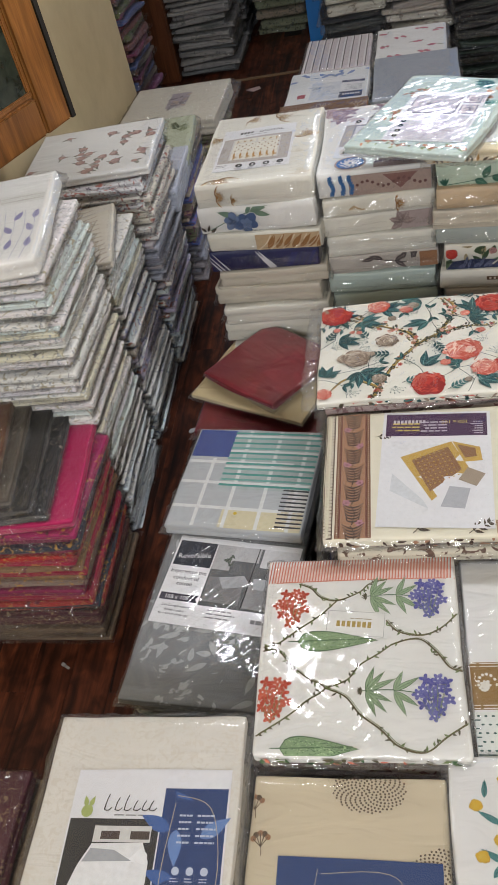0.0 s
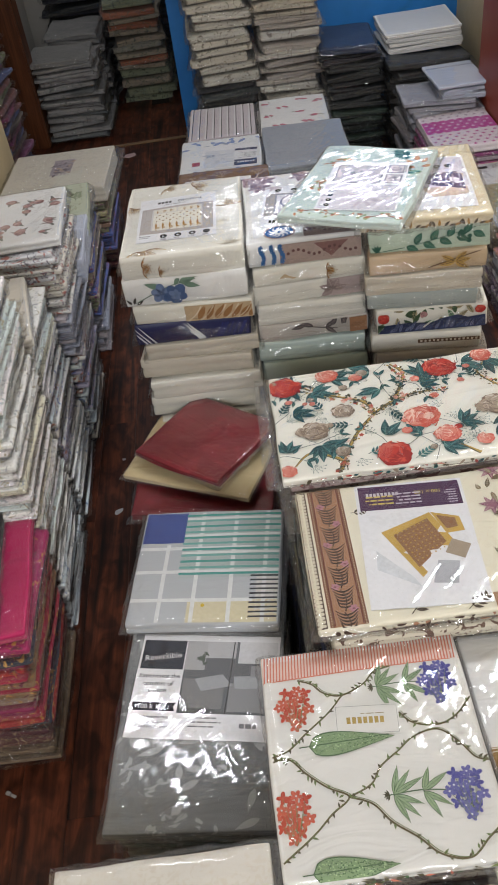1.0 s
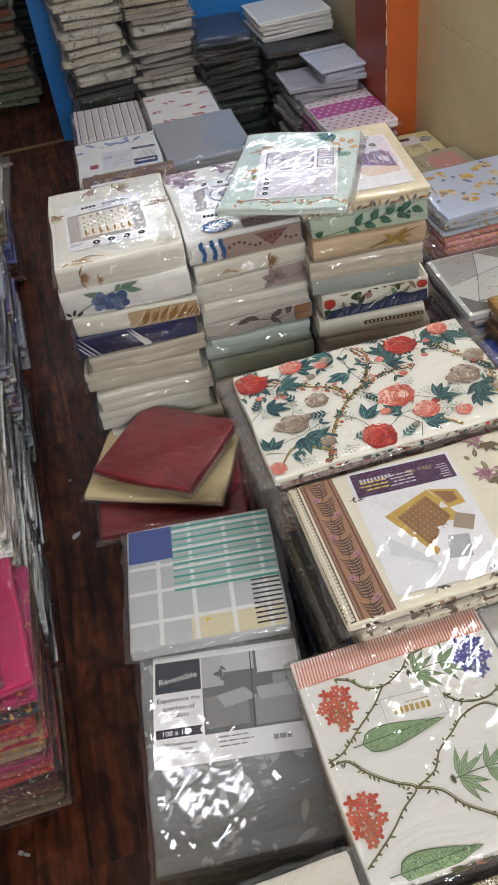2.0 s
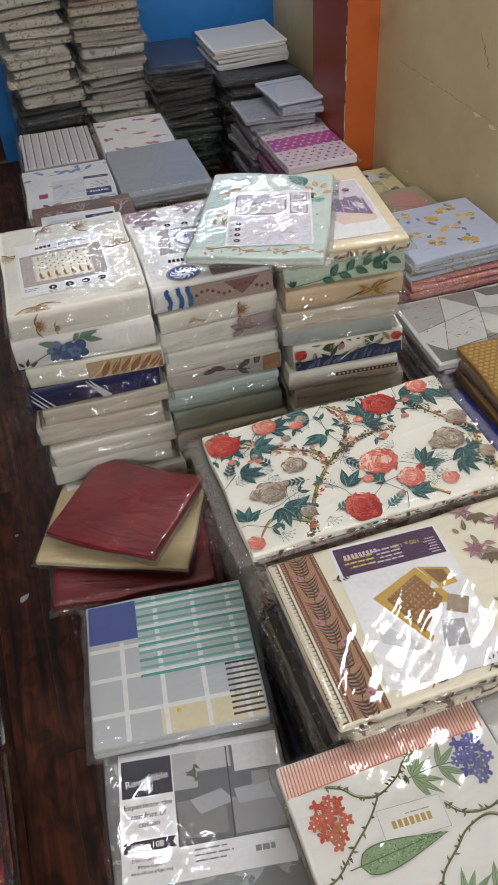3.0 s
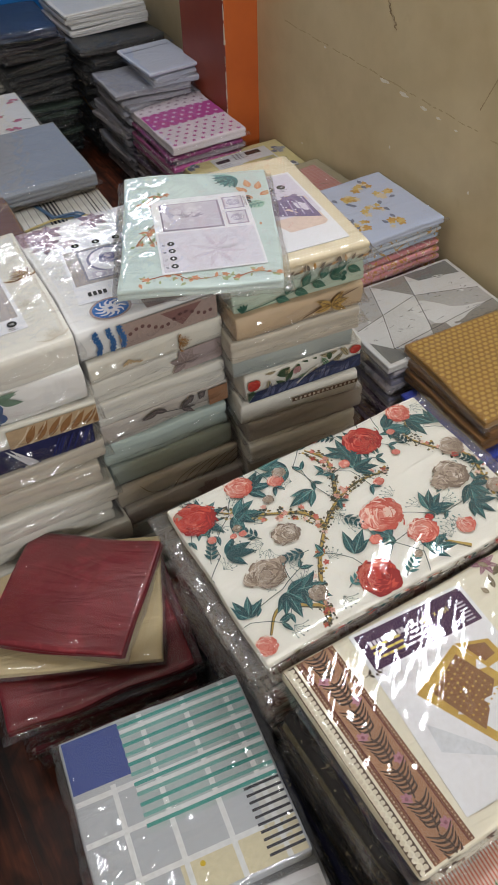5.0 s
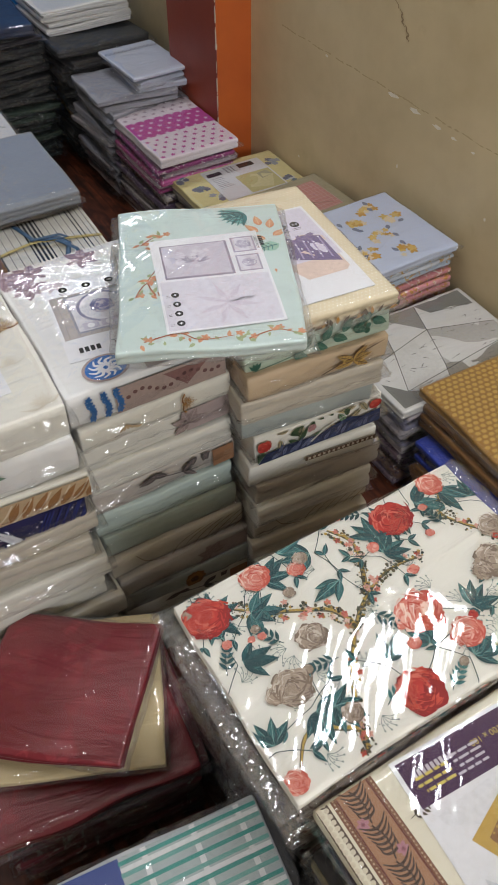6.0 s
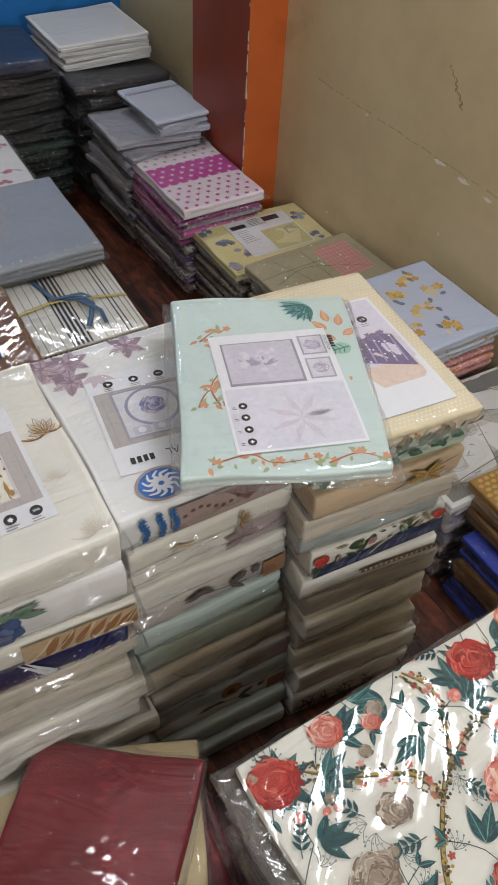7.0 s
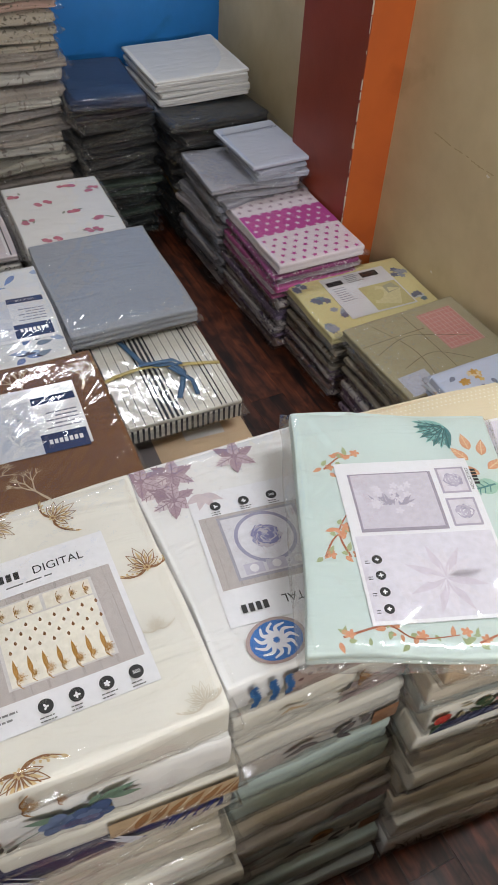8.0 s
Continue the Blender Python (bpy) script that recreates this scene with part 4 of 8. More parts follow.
            if layer == 1:
                self.disc(x, y, r * 0.6, tones[0], 14)
                self.off += 0.000004
        for i in range(int(14 + 9 * rings) if r > 0.012 else 10):
            q, a = r * 0.9 * math.sqrt(g.random()), g.uniform(0, 6.2832)
            cx, cy = x + q * math.cos(a), y + q * math.sin(a) * 0.9
            face = a + 1.5708 + g.uniform(-0.7, 0.7)
            ln, bow = r * g.uniform(0.16, 0.34), r * g.uniform(0.03, 0.10)
            c, d = math.cos(face), math.sin(face)
            lit = math.cos(a - 2.2) * q / r + g.uniform(-0.6, 0.6)
            tone = tones[3 % len(tones)] if lit > 0.45 else tones[1] if lit > 0.0 else tones[2]
            self.line([(cx - ln * c, cy - ln * d), (cx + bow * math.cos(a), cy + bow * math.sin(a)), (cx + ln * c, cy + ln * d)], r * g.uniform(0.05, 0.13), tone, r * 0.015)
            self.off += 0.000003
        self.off = k
        return self

    def text(self, body, x, y, size, mat, deg=0.0, mid=True):
        pts, fs = letters(body)
        if not len(pts):
            return self
        p = pts * size
        if mid:
            p = p - [(p[:, 0].max() + p[:, 0].min()) / 2, (p[:, 1].max() + p[:, 1].min()) / 2]
        a = radians(deg)
        c, s = math.cos(a), math.sin(a)
        return self.add([(x + u * c - w * s, y + u * s + w * c) for u, w in p], fs, mat)

    def bars(self, x, y, w, rows, step, mat, h=0.35, deg=0.0):
        """Lines of small print as bars."""
        a = radians(deg)
        c, s = math.cos(a), math.sin(a)
        for i in range(rows):
            u, end = 0.0, w * self.g.uniform(0.65, 1.0)
            while u < end:
                L = min(self.g.uniform(0.12, 0.28) * w, end - u)
                q = [(u, -i * step), (u + L, -i * step), (u + L, -i * step + step * h), (u, -i * step + step * h)]
                self.poly([(x + p * c - r * s, y + p * s + r * c) for p, r in q], mat)
                u += L + 0.04 * w
        return self

    def word(self, x, y, n, size, mat, deg=0.0):
        """A brand word as plain letter-wide bars."""
        a = radians(deg)
        c, s = math.cos(a), math.sin(a)
        for i in range(n):
            u = (i - n / 2) * size * 0.8
            q = [(u, 0), (u + size * 0.55, 0), (u + size * 0.55, size), (u, size)]
            self.poly([(x + p * c - r * s, y + p * s + r * c) for p, r in q], mat)
        return self

    def filigree(self, x, y, size, mat, mat2, deg=0.0):
        """An ornate lotus spray: outlined petals, curled strokes and small buds."""
        base = radians(deg)
        for i in range(7):
            a = base + (i - 3) * 0.42
            ln = size * (0.95 - 0.10 * abs(i - 3)) * self.g.uniform(0.9, 1.05)
            ca, sa = math.cos(a), math.sin(a)
            for sg in (1, -1):
                self.line([(x, y), (x + ln * 0.5 * ca - sg * ln * 0.15 * sa, y + ln * 0.5 * sa + sg * ln * 0.15 * ca), (x + ln * ca, y + ln * sa)], size * 0.045, mat, size * 0.02)
            self.leaf(x + 0.3 * ln * ca, y + 0.3 * ln * sa, math.degrees(a), ln * 0.5, ln * 0.13, mat2)
        for sg in (1, -1):
            for L, c in ((1.05, 0.55), (0.8, 0.95), (0.6, 1.4)):
                a = base + sg * (1.25 + 0.3 * c)
                tip = (x + size * L * math.cos(a), y + size * L * math.sin(a))
                self.line([(x, y), (x + size * L * 0.55 * math.cos(a + sg * 0.35), y + size * L * 0.55 * math.sin(a + sg * 0.35)), tip, (tip[0] - size * 0.18 * math.cos(a + sg * 2.2), tip[1] - size * 0.18 * math.sin(a + sg * 2.2))], size * 0.06, mat, size * 0.02)
                self.leaf(tip[0], tip[1], math.degrees(a) - sg * 40, size * 0.26, size * 0.10, mat2)
                self.disc(x + size * L * 0.7 * math.cos(a), y + size * L * 0.7 * math.sin(a), size * 0.045, mat2, 6)
        self.up(0.2).petals(x, y, size * 0.16, 6, mat2, 0.3, 0.5).up(0.2).disc(x, y, size * 0.06, mat, 7)
        return self

    def put(self, parent, name="printed_pattern", label=""):
        me = raw_mesh(name, self.v, self.f, self.mats, False, self.m)
        return tagged(child(name, me, parent, label), kind="stuff")


def card(e, slab, x, y, w, h, deg, mat, draw, name="insert_card", lift=0.0016, label=""):
    """A printed paper card lying on the sheet under the plastic; draw(print) fills it."""
    p = Print(slab, False, lift)
    p.frame_at(x, y, deg)
    nx, ny = 10, 10
    pts = [(-w / 2 + w * i / nx, -h / 2 + h * j / ny) for j in range(ny + 1) for i in range(nx + 1)]
    fs = [[j * (nx + 1) + i, j * (nx + 1) + i + 1, (j + 1) * (nx + 1) + i + 1, (j + 1) * (nx + 1) + i] for j in range(ny) for i in range(nx)]
    p.add(pts, fs, mat)
    # turned-down rim gives the card its thickness
    k = p.off
    rim = [(-w / 2, -h / 2), (w / 2, -h / 2), (w / 2, h / 2), (-w / 2, h / 2)]
    for a, b in zip(rim, rim[1:] + rim[:1]):
        n0 = len(p.v)
        p.add([a, b], [], mat)
        p.off = lift - 0.0009
        p.add([a, b], [], mat)
        p.off = k
        p.f.append([n0, n0 + 1, n0 + 3, n0 + 2])
        p.m.append(p.mats.index(mat))
    c = p.put(e, name, label)
    q = Print(slab, False, lift + 0.0002)
    q.frame_at(x, y, deg)
    draw(q)
    q.put(c, "card_print")
    return c


def hero(cx, cy, ztop, w, d, h, mat, rz, label, seed, group="", layers=2, groove=0.003, film_mat=None, over=(0.012, 0.012), crinkle=0.0036, r=0.0045, puff=0.002, wave=0.0022, tilt=(0.0, 0.0), sl=(48, 40, 2)):
    s = Slab(w, d, h, r, seed, puff, wave, layers, groove)
    e = pack(pose(cx, cy, ztop - h, tilt[0], tilt[1], rz), s.mesh(mat, (24, 20, 4)), s.sleeve(film_mat or PLASTIC_FLAT, over[0], over[1], crinkle, sl, 0.0032), label, group)
    return e, s

# ---- the three thick stacks ----
GOLDINK, BRONZE, INKBLK = K(0.42, 0.22, 0.045), K(0.22, 0.10, 0.035), K(0.02, 0.02, 0.02)
TEAL, TEAL2, SAGEINK = K(0.018, 0.085, 0.095), K(0.055, 0.19, 0.19), K(0.16, 0.26, 0.15)
REDS = [K(0.42, 0.030, 0.020), K(0.50, 0.06, 0.035), K(0.26, 0.013, 0.011), K(0.58, 0.13, 0.09)]
PINKS = [K(0.62, 0.20, 0.15), K(0.70, 0.36, 0.29), K(0.50, 0.09, 0.06), K(0.76, 0.54, 0.45)]
TAUPES = [K(0.32, 0.25, 0.19), K(0.42, 0.34, 0.27), K(0.19, 0.14, 0.105), K(0.56, 0.49, 0.41)]
MAUVES = [K(0.36, 0.26, 0.30), K(0.46, 0.36, 0.40), K(0.28, 0.19, 0.23), K(0.56, 0.48, 0.50)]
g7 = "thick packs in the three stacks"


def sprig(p, x, y, deg, size, stem, leafink, n=5):
    a = radians(deg)
    p.line([(x, y), (x + size * 0.5 * math.cos(a + 0.1), y + size * 0.5 * math.sin(a + 0.1)), (x + size * math.cos(a), y + size * math.sin(a))], size * 0.03, stem, size * 0.01)
    for i in range(n):
        t = 0.2 + 0.75 * i / n
        for sg in (1, -1):
            p.leaf(x + size * t * math.cos(a), y + size * t * math.sin(a), deg + sg * 48, size * 0.32 * (1.2 - t * 0.6), size * 0.13, leafink)


def f_blue_flower(p):
    w, h = p.s.w, p.s.h
    b1, b2, gr = K(0.05, 0.09, 0.20), K(0.12, 0.17, 0.30), K(0.14, 0.22, 0.16)
    p.line([(-0.12, 0.012), (-0.08, 0.03), (-0.03, 0.05), (0.03, 0.062)], 0.002, gr)
    for x, y, a, ln in ((-0.05, 0.045, 160, 0.045), (-0.01, 0.055, 20, 0.05), (-0.02, 0.05, 60, 0.03), (0.0, 0.052, -15, 0.04), (-0.125, 0.01, 70, 0.02), (-0.118, 0.008, 30, 0.02), (-0.13, 0.01, 130, 0.018)):
        p.leaf(x, y, a, ln, ln * 0.4, gr if y > 0.02 else K(0.05, 0.04, 0.035))
    p.up()
    p.petals(-0.055, 0.032, 0.028, 5, b2, 0.3, 0.8).up().petals(-0.022, 0.026, 0.032, 5, b1, 0.9, 0.8).up().petals(-0.022, 0.026, 0.016, 5, b2, 0.2, 0.8)


def f_brown_leaf(p):
    br = K(0.27, 0.13, 0.045)
    p.rect(-0.02, 0.004, 0.147, p.s.h - 0.004, K(0.45, 0.33, 0.2))
    p.up()
    for i in range(7):
        p.leaf(0.01 + i * 0.02, 0.006, 62 - i * 3, 0.046, 0.016, br)
    for i in range(5):
        p.line([(-0.015 + i * 0.03, 0.004), (0.005 + i * 0.03, 0.02), (0.02 + i * 0.03, 0.042)], 0.003, K(0.60, 0.50, 0.36))


def f_navy(p):
    wt, bl = K(0.55, 0.56, 0.60), K(0.02, 0.03, 0.16)
    for x in (-0.135, -0.125, -0.112, 0.0, 0.008):
        p.line([(x + 0.02, 0.004), (x, 0.03), (x - 0.018, 0.055)], 0.005 if x < 0 else 0.011, wt, 0.001)
    p.up()
    for i in range(20):
        x, y = p.g.uniform(-0.08, 0.14), p.g.uniform(0.006, p.s.h - 0.008)
        p.disc(x, y, p.g.uniform(0.0008, 0.0026), wt if i % 2 else bl, 6)
    for i in range(10):
        x = 0.05 + p.g.uniform(0, 0.09)
        p.line([(x, 0.006), (x + 0.02, 0.045)], 0.003, bl)


def f_motif(p, x=-0.09, col=BRONZE):
    p.filigree(x, 0.030, 0.024, col, GOLDINK)
    p.filigree(x + 0.035, 0.018, 0.014, col, GOLDINK)


def f_bluefern(p):
    b = K(0.03, 0.13, 0.34)
    p.rect(-0.06, 0.004, 0.135, p.s.h - 0.008, K(0.33, 0.25, 0.22))
    p.up()
    for x in (-0.10, -0.075, -0.055):
        for i in range(6):
            p.petals(x + 0.003 * math.sin(i), 0.012 + i * 0.008, 0.007, 5, b, i)
    for i in range(14):
        p.disc(-0.04 + i * 0.012, 0.03 + 0.008 * math.sin(i * 0.9), 0.004, K(0.13, 0.06, 0.055), 8)
    p.poly([(0.02, 0.05), (0.10, 0.05), (0.06, 0.012)], K(0.20, 0.10, 0.09))


def f_gold_moth(p):
    p.filigree(0.045, 0.024, 0.024, BRONZE, GOLDINK)
    for i in range(6):
        p.leaf(-0.07 + i * 0.008, 0.02, 40 + 30 * i, 0.014, 0.005, K(0.46, 0.34, 0.2))


def f_mauve_leaf(p):
    m1, m2 = K(0.25, 0.19, 0.18), K(0.36, 0.29, 0.28)
    p.rect(0.05, 0.004, 0.135, p.s.h - 0.004, m2)
    p.up()
    for a in (60, 110, 160, 210, 10):
        p.leaf(0.055, 0.022, a, 0.034, 0.02, m1, m2)


def f_dark_leaves(p):
    dk = K(0.07, 0.06, 0.06)
    p.rect(0.09, 0.004, 0.135, p.s.h - 0.004, K(0.28, 0.14, 0.07))
    p.up()
    p.line([(-0.03, 0.04), (0.02, 0.028), (0.06, 0.02)], 0.002, dk)
    for x, y, a in ((-0.02, 0.04, 190), (0.0, 0.035, 160), (0.03, 0.028, 30), (0.05, 0.03, 80), (0.03, 0.028, -40), (0.07, 0.03, 60), (0.08, 0.03, 110)):
        p.leaf(x, y, a, 0.035, 0.014, dk, K(0.2, 0.16, 0.15))


def f_arcs(p):
    ln = K(0.20, 0.15, 0.07)
    for i in range(7):
        p.line([(-0.02 + i * 0.022, 0.004), (0.0 + i * 0.024, 0.03), (0.05 + i * 0.02, 0.05)], 0.0016, ln)
    p.line([(-0.09, 0.05), (-0.07, 0.02), (-0.03, 0.004)], 0.0014, ln)


def f_medallion(p):
    for r, c in ((0.024, BRONZE), (0.018, K(0.34, 0.17, 0.05)), (0.010, K(0.12, 0.05, 0.02))):
        p.petals(0.01, 0.022, r, 11, c).up()


def f_cherry(p):
    for x, y in ((0.05, 0.02), (0.068, 0.028)):
        p.disc(x, y, 0.008, REDS[0], 12)
        p.line([(x, y + 0.006), (x - 0.006, y + 0.018), (0.045, y + 0.024)], 0.001, K(0.08, 0.12, 0.05))


def f_green_vine(p):
    gr = K(0.035, 0.12, 0.085)
    p.line([(-0.12, 0.005), (-0.05, 0.014), (0.02, 0.03), (0.10, 0.052)], 0.0016, gr)
    for i in range(9):
        x = -0.05 + i * 0.018
        p.leaf(x, 0.016 + i * 0.003, 62 if i % 2 else -28, 0.032, 0.019, gr, K(0.09, 0.20, 0.14))
    for i in range(7):
        p.disc(0.075 + 0.012 * math.cos(i * 2.2), 0.03 + 0.012 * math.sin(i * 1.7), 0.0055, gr, 10)
    for i in range(4):
        p.leaf(-0.115, 0.006, 60 + i * 25, 0.018, 0.007, gr)


def f_gold_leaf(p):
    br = K(0.10, 0.055, 0.03)
    p.line([(0.0, 0.012), (0.04, 0.024), (0.13, 0.05)], 0.0022, br)
    for a in (10, 45, -30, 150, 190):
        p.leaf(0.06, 0.022, a, 0.036, 0.015, K(0.44, 0.28, 0.08), br)


def f_dark_floral(p):
    nv = [K(0.02, 0.03, 0.08), K(0.05, 0.07, 0.16), K(0.14, 0.16, 0.27)]
    gn = [SAGEINK, K(0.05, 0.09, 0.04), K(0.10, 0.16, 0.08)]
    h = p.s.h
    for i in range(26):
        p.leaf(p.g.uniform(-0.12, 0.12), p.g.uniform(0.02, h), p.g.uniform(0, 360), p.g.uniform(0.025, 0.05), 0.013, p.g.choice(gn + [K(0.36, 0.30, 0.18)]), K(0.02, 0.04, 0.02))
    p.up()
    p.poly([(-0.13, 0.004), (-0.11, 0.026), (-0.06, 0.030), (-0.02, 0.016), (0.02, 0.034), (0.06, 0.042), (0.09, 0.030), (0.125, 0.036), (0.13, 0.004)], nv[0]).up()
    for i in range(18):
        x = -0.10 + i * 0.012
        p.leaf(x, 0.006, 30 + 50 * p.g.random(), p.g.uniform(0.02, 0.036), 0.008, p.g.choice(nv[1:]), nv[0])
    p.up().line([(-0.02, 0.014), (0.01, 0.036), (0.05, 0.050)], 0.005, K(0.60, 0.58, 0.52), 0.001)
    p.up().bloom(-0.115, 0.046, 0.016, REDS, 3).bloom(0.112, 0.052, 0.013, REDS, 3).bloom(-0.02, 0.05, 0.010, [K(0.4, 0.2, 0.2), K(0.5, 0.3, 0.28), K(0.2, 0.1, 0.1), K(0.6, 0.5, 0.45)], 3)


def f_greek(p):
    br = K(0.12, 0.07, 0.04)
    p.rect(-0.02, 0.026, 0.13, 0.036, br)
    p.up()
    for i in range(14):
        p.rect(-0.014 + i * 0.010, 0.028, -0.009 + i * 0.010, 0.034, K(0.62, 0.56, 0.46))


def f_trees(p):
    bk = K(0.06, 0.055, 0.05)
    for i in range(34):
        x = p.g.uniform(-0.13, 0.13)
        top = p.g.uniform(0.02, p.s.h - 0.006)
        p.line([(x, 0.004), (x + 0.006, top * 0.5), (x + p.g.uniform(-0.012, 0.012), top)], 0.0030, bk, 0.0014)
        for k in range(3):
            y0 = top * p.g.uniform(0.4, 0.9)
            p.line([(x + 0.004, y0), (x + p.g.uniform(-0.014, 0.02), y0 + p.g.uniform(0.003, 0.012))], 0.0018, bk)


def stack(cx, cy, w, d, rz, top, rows, seed, lean=0.0006):
    """Thick packs from the top down: thickness, cloth, front print, label, layers."""
    g = random.Random(seed)
    z, made = top, []
    for i, (h, mat, fn, label, layers) in enumerate(rows):
        if z - h < 0.004:
            h = z - 0.002
        ww, dd = w * g.uniform(0.96, 1.02), d * g.uniform(0.97, 1.0)
        dx, dy, tz = (0, 0, 0) if i == 0 else (g.uniform(-0.011, 0.011), g.uniform(-0.014, 0.008), g.uniform(-2.6, 2.6))
        dy -= lean * i * i
        e, s = hero(cx + dx, cy + dy, z, ww, dd, h * 0.985, mat, rz + tz, label, seed * 50 + i, g7, layers, 0.003 if layers > 1 else 0.0, PLASTIC_STACK, (0.010, 0.007), 0.0034, min(0.0045, h * 0.2), 0.003, 0.0026, (g.uniform(-0.9, 0.9), g.uniform(-1.2, 1.2)) if i else (0, 0), (30, 24, 6))
        if fn:
            p = Print(s, True, 0.0016, seed * 31 + i)
            fn(p)
            p.put(e, "front_print")
        made.append((e, s))
        z -= h
        if z < 0.01:
            break
    return made


A = stack(-0.335, 1.925, 0.288, 0.375, -3, 0.685, [
    (0.062, IVORY, lambda p: f_motif(p), "cream sheet pack with bronze floral print and card", 1),
    (0.070, PURE_WHITE, f_blue_flower, "white sheet pack with slate blue flowers", 1),
    (0.050, CREAM, f_brown_leaf, "cream sheet pack with brown leaf print", 1),
    (0.058, DUSK, f_navy, "dark navy sheet pack with white streaks", 1),
    (0.046, BEIGE, None, "plain beige sateen sheet pack", 2),
    (0.052, BEIGE, None, "plain beige sateen sheet pack", 2),
    (0.052, CREAM, None, "plain cream folded sheet pack", 2),
    (0.058, CREAM, None, "plain cream folded sheet pack", 2),
    (0.055, IVORY, lambda p: f_motif(p, -0.07), "ivory sheet pack with small bronze sprig", 1),
    (0.055, PURE_WHITE, f_cherry, "white sheet pack with red cherries", 1),
    (0.055, CREAM, None, "plain cream cotton sheet pack", 1), (0.055, TAUPE, f_dark_leaves, "taupe sheet pack with leaves", 1), (0.05, CREAM, None, "plain cream cotton sheet pack", 1)], 101)
B = stack(-0.054, 1.935, 0.275, 0.36, -2, 0.668, [
    (0.064, PURE_WHITE, f_bluefern, "white sheet pack with blue and mauve flowers and card", 1),
    (0.048, CREAM, f_gold_moth, "cream sheet pack with bronze motif", 1),
    (0.055, IVORY, f_mauve_leaf, "ivory sheet pack with mauve leaf border", 1),
    (0.056, IVORY, None, "plain ivory folded sheet pack", 2),
    (0.050, TAUPE, f_dark_leaves, "taupe sheet pack with dark leaves", 1),
    (0.056, SAGE, None, "plain sage green sateen pack", 2),
    (0.054, SAGE, None, "plain sage green sateen pack", 1),
    (0.052, BEIGE, f_arcs, "beige sheet pack with fine arched lines", 1),
    (0.050, TAUPE, f_mauve_leaf, "taupe sheet pack with pale print", 1),
    (0.048, GREYGREEN, f_medallion, "grey green sheet pack with bronze medallion", 1),
    (0.045, IVORY, f_dark_leaves, "ivory sheet pack with dark leaf print", 1),
    (0.045, SAGE, None, "plain sage green sheet pack", 1), (0.045, GREYGREEN, None, "plain grey green sheet pack", 1), (0.04, SAGE, None, "plain sage green sheet pack", 1)], 102)
C = stack(0.232, 1.86, 0.262, 0.35, -7, 0.692, [
    (0.062, PALE_GREEN, f_green_vine, "pale green sheet pack with dark green vine", 1),
    (0.048, TAN, f_gold_leaf, "tan sheet pack with gold leaves", 1),
    (0.050, BEIGE, None, "beige folded sheet pack", 2),
    (0.050, GREYGREEN, None, "grey green sateen pack", 1),
    (0.068, IVORY, f_dark_floral, "ivory sheet pack with navy and red floral print", 1),
    (0.052, IVORY, f_greek, "ivory sheet pack with brown key border", 1),
    (0.055, TAUPE, None, "taupe folded sheet pack", 2),
    (0.055, IVORY, None, "ivory folded sheet pack", 2),
    (0.050, BEIGE, f_arcs, "beige sheet pack with fine lines", 1),
    (0.056, BEIGE, None, "plain beige cotton sheet pack", 2), (0.064, IVORY, None, "ivory folded sheet pack", 2), (0.082, PURE_WHITE, f_trees, "white sheet pack with black bare branches", 1)], 103, 0.0003)

# tops of the first two stacks
WOODGREY, WOODGREY2 = K(0.44, 0.40, 0.38), K(0.38, 0.345, 0.33)


def greywood(p, x0, y0, x1, y1):
    p.rect(x0, y0, x1, y1, WOODGREY)
    p.up()
    for i in range(9):
        x = x0 + (x1 - x0) * (i + 0.5) / 9
        p.line([(x, y0 + 0.002), (x + 0.001, (y0 + y1) / 2), (x, y1 - 0.002)], 0.003 if i % 2 else 0.0012, WOODGREY2)
    p.up()


def icons(p, x0, x1, y, r=0.008, n=4):
    for i in range(n):
        x = x0 + (x1 - x0) * i / (n - 1)
        p.disc(x, y, r, INKBLK, 18)
        p.bars(x - r * 1.1, y - r * 1.5, r * 2.2, 2, r * 0.5, K(0.12, 0.12, 0.12))
    p.up()
    for i in range(n):
        x = x0 + (x1 - x0) * i / (n - 1)
        if i == n - 1:
            p.text("300", x, y, r * 0.75, PAPER)
        else:
            p.petals(x, y - r * 0.1, r * 0.5, 3 + i, PAPER)


e, s = A[0]
p = Print(s, seed=5)
for x, y, sz in ((0.028, 0.145, 0.036), (-0.045, 0.155, 0.03), (-0.125, 0.06, 0.035), (0.116, 0.026, 0.036), (-0.085, -0.165, 0.042), (0.118, -0.165, 0.028), (0.10, -0.06, 0.020)):
    ghost = sz < 0.03
    p.filigree(x, y, sz, K(0.585, 0.53, 0.43) if ghost else BRONZE, K(0.62, 0.57, 0.47) if ghost else K(0.56, 0.42, 0.22), x * 900)
p.put(e, "printed_pattern", "bronze and gold floral print")


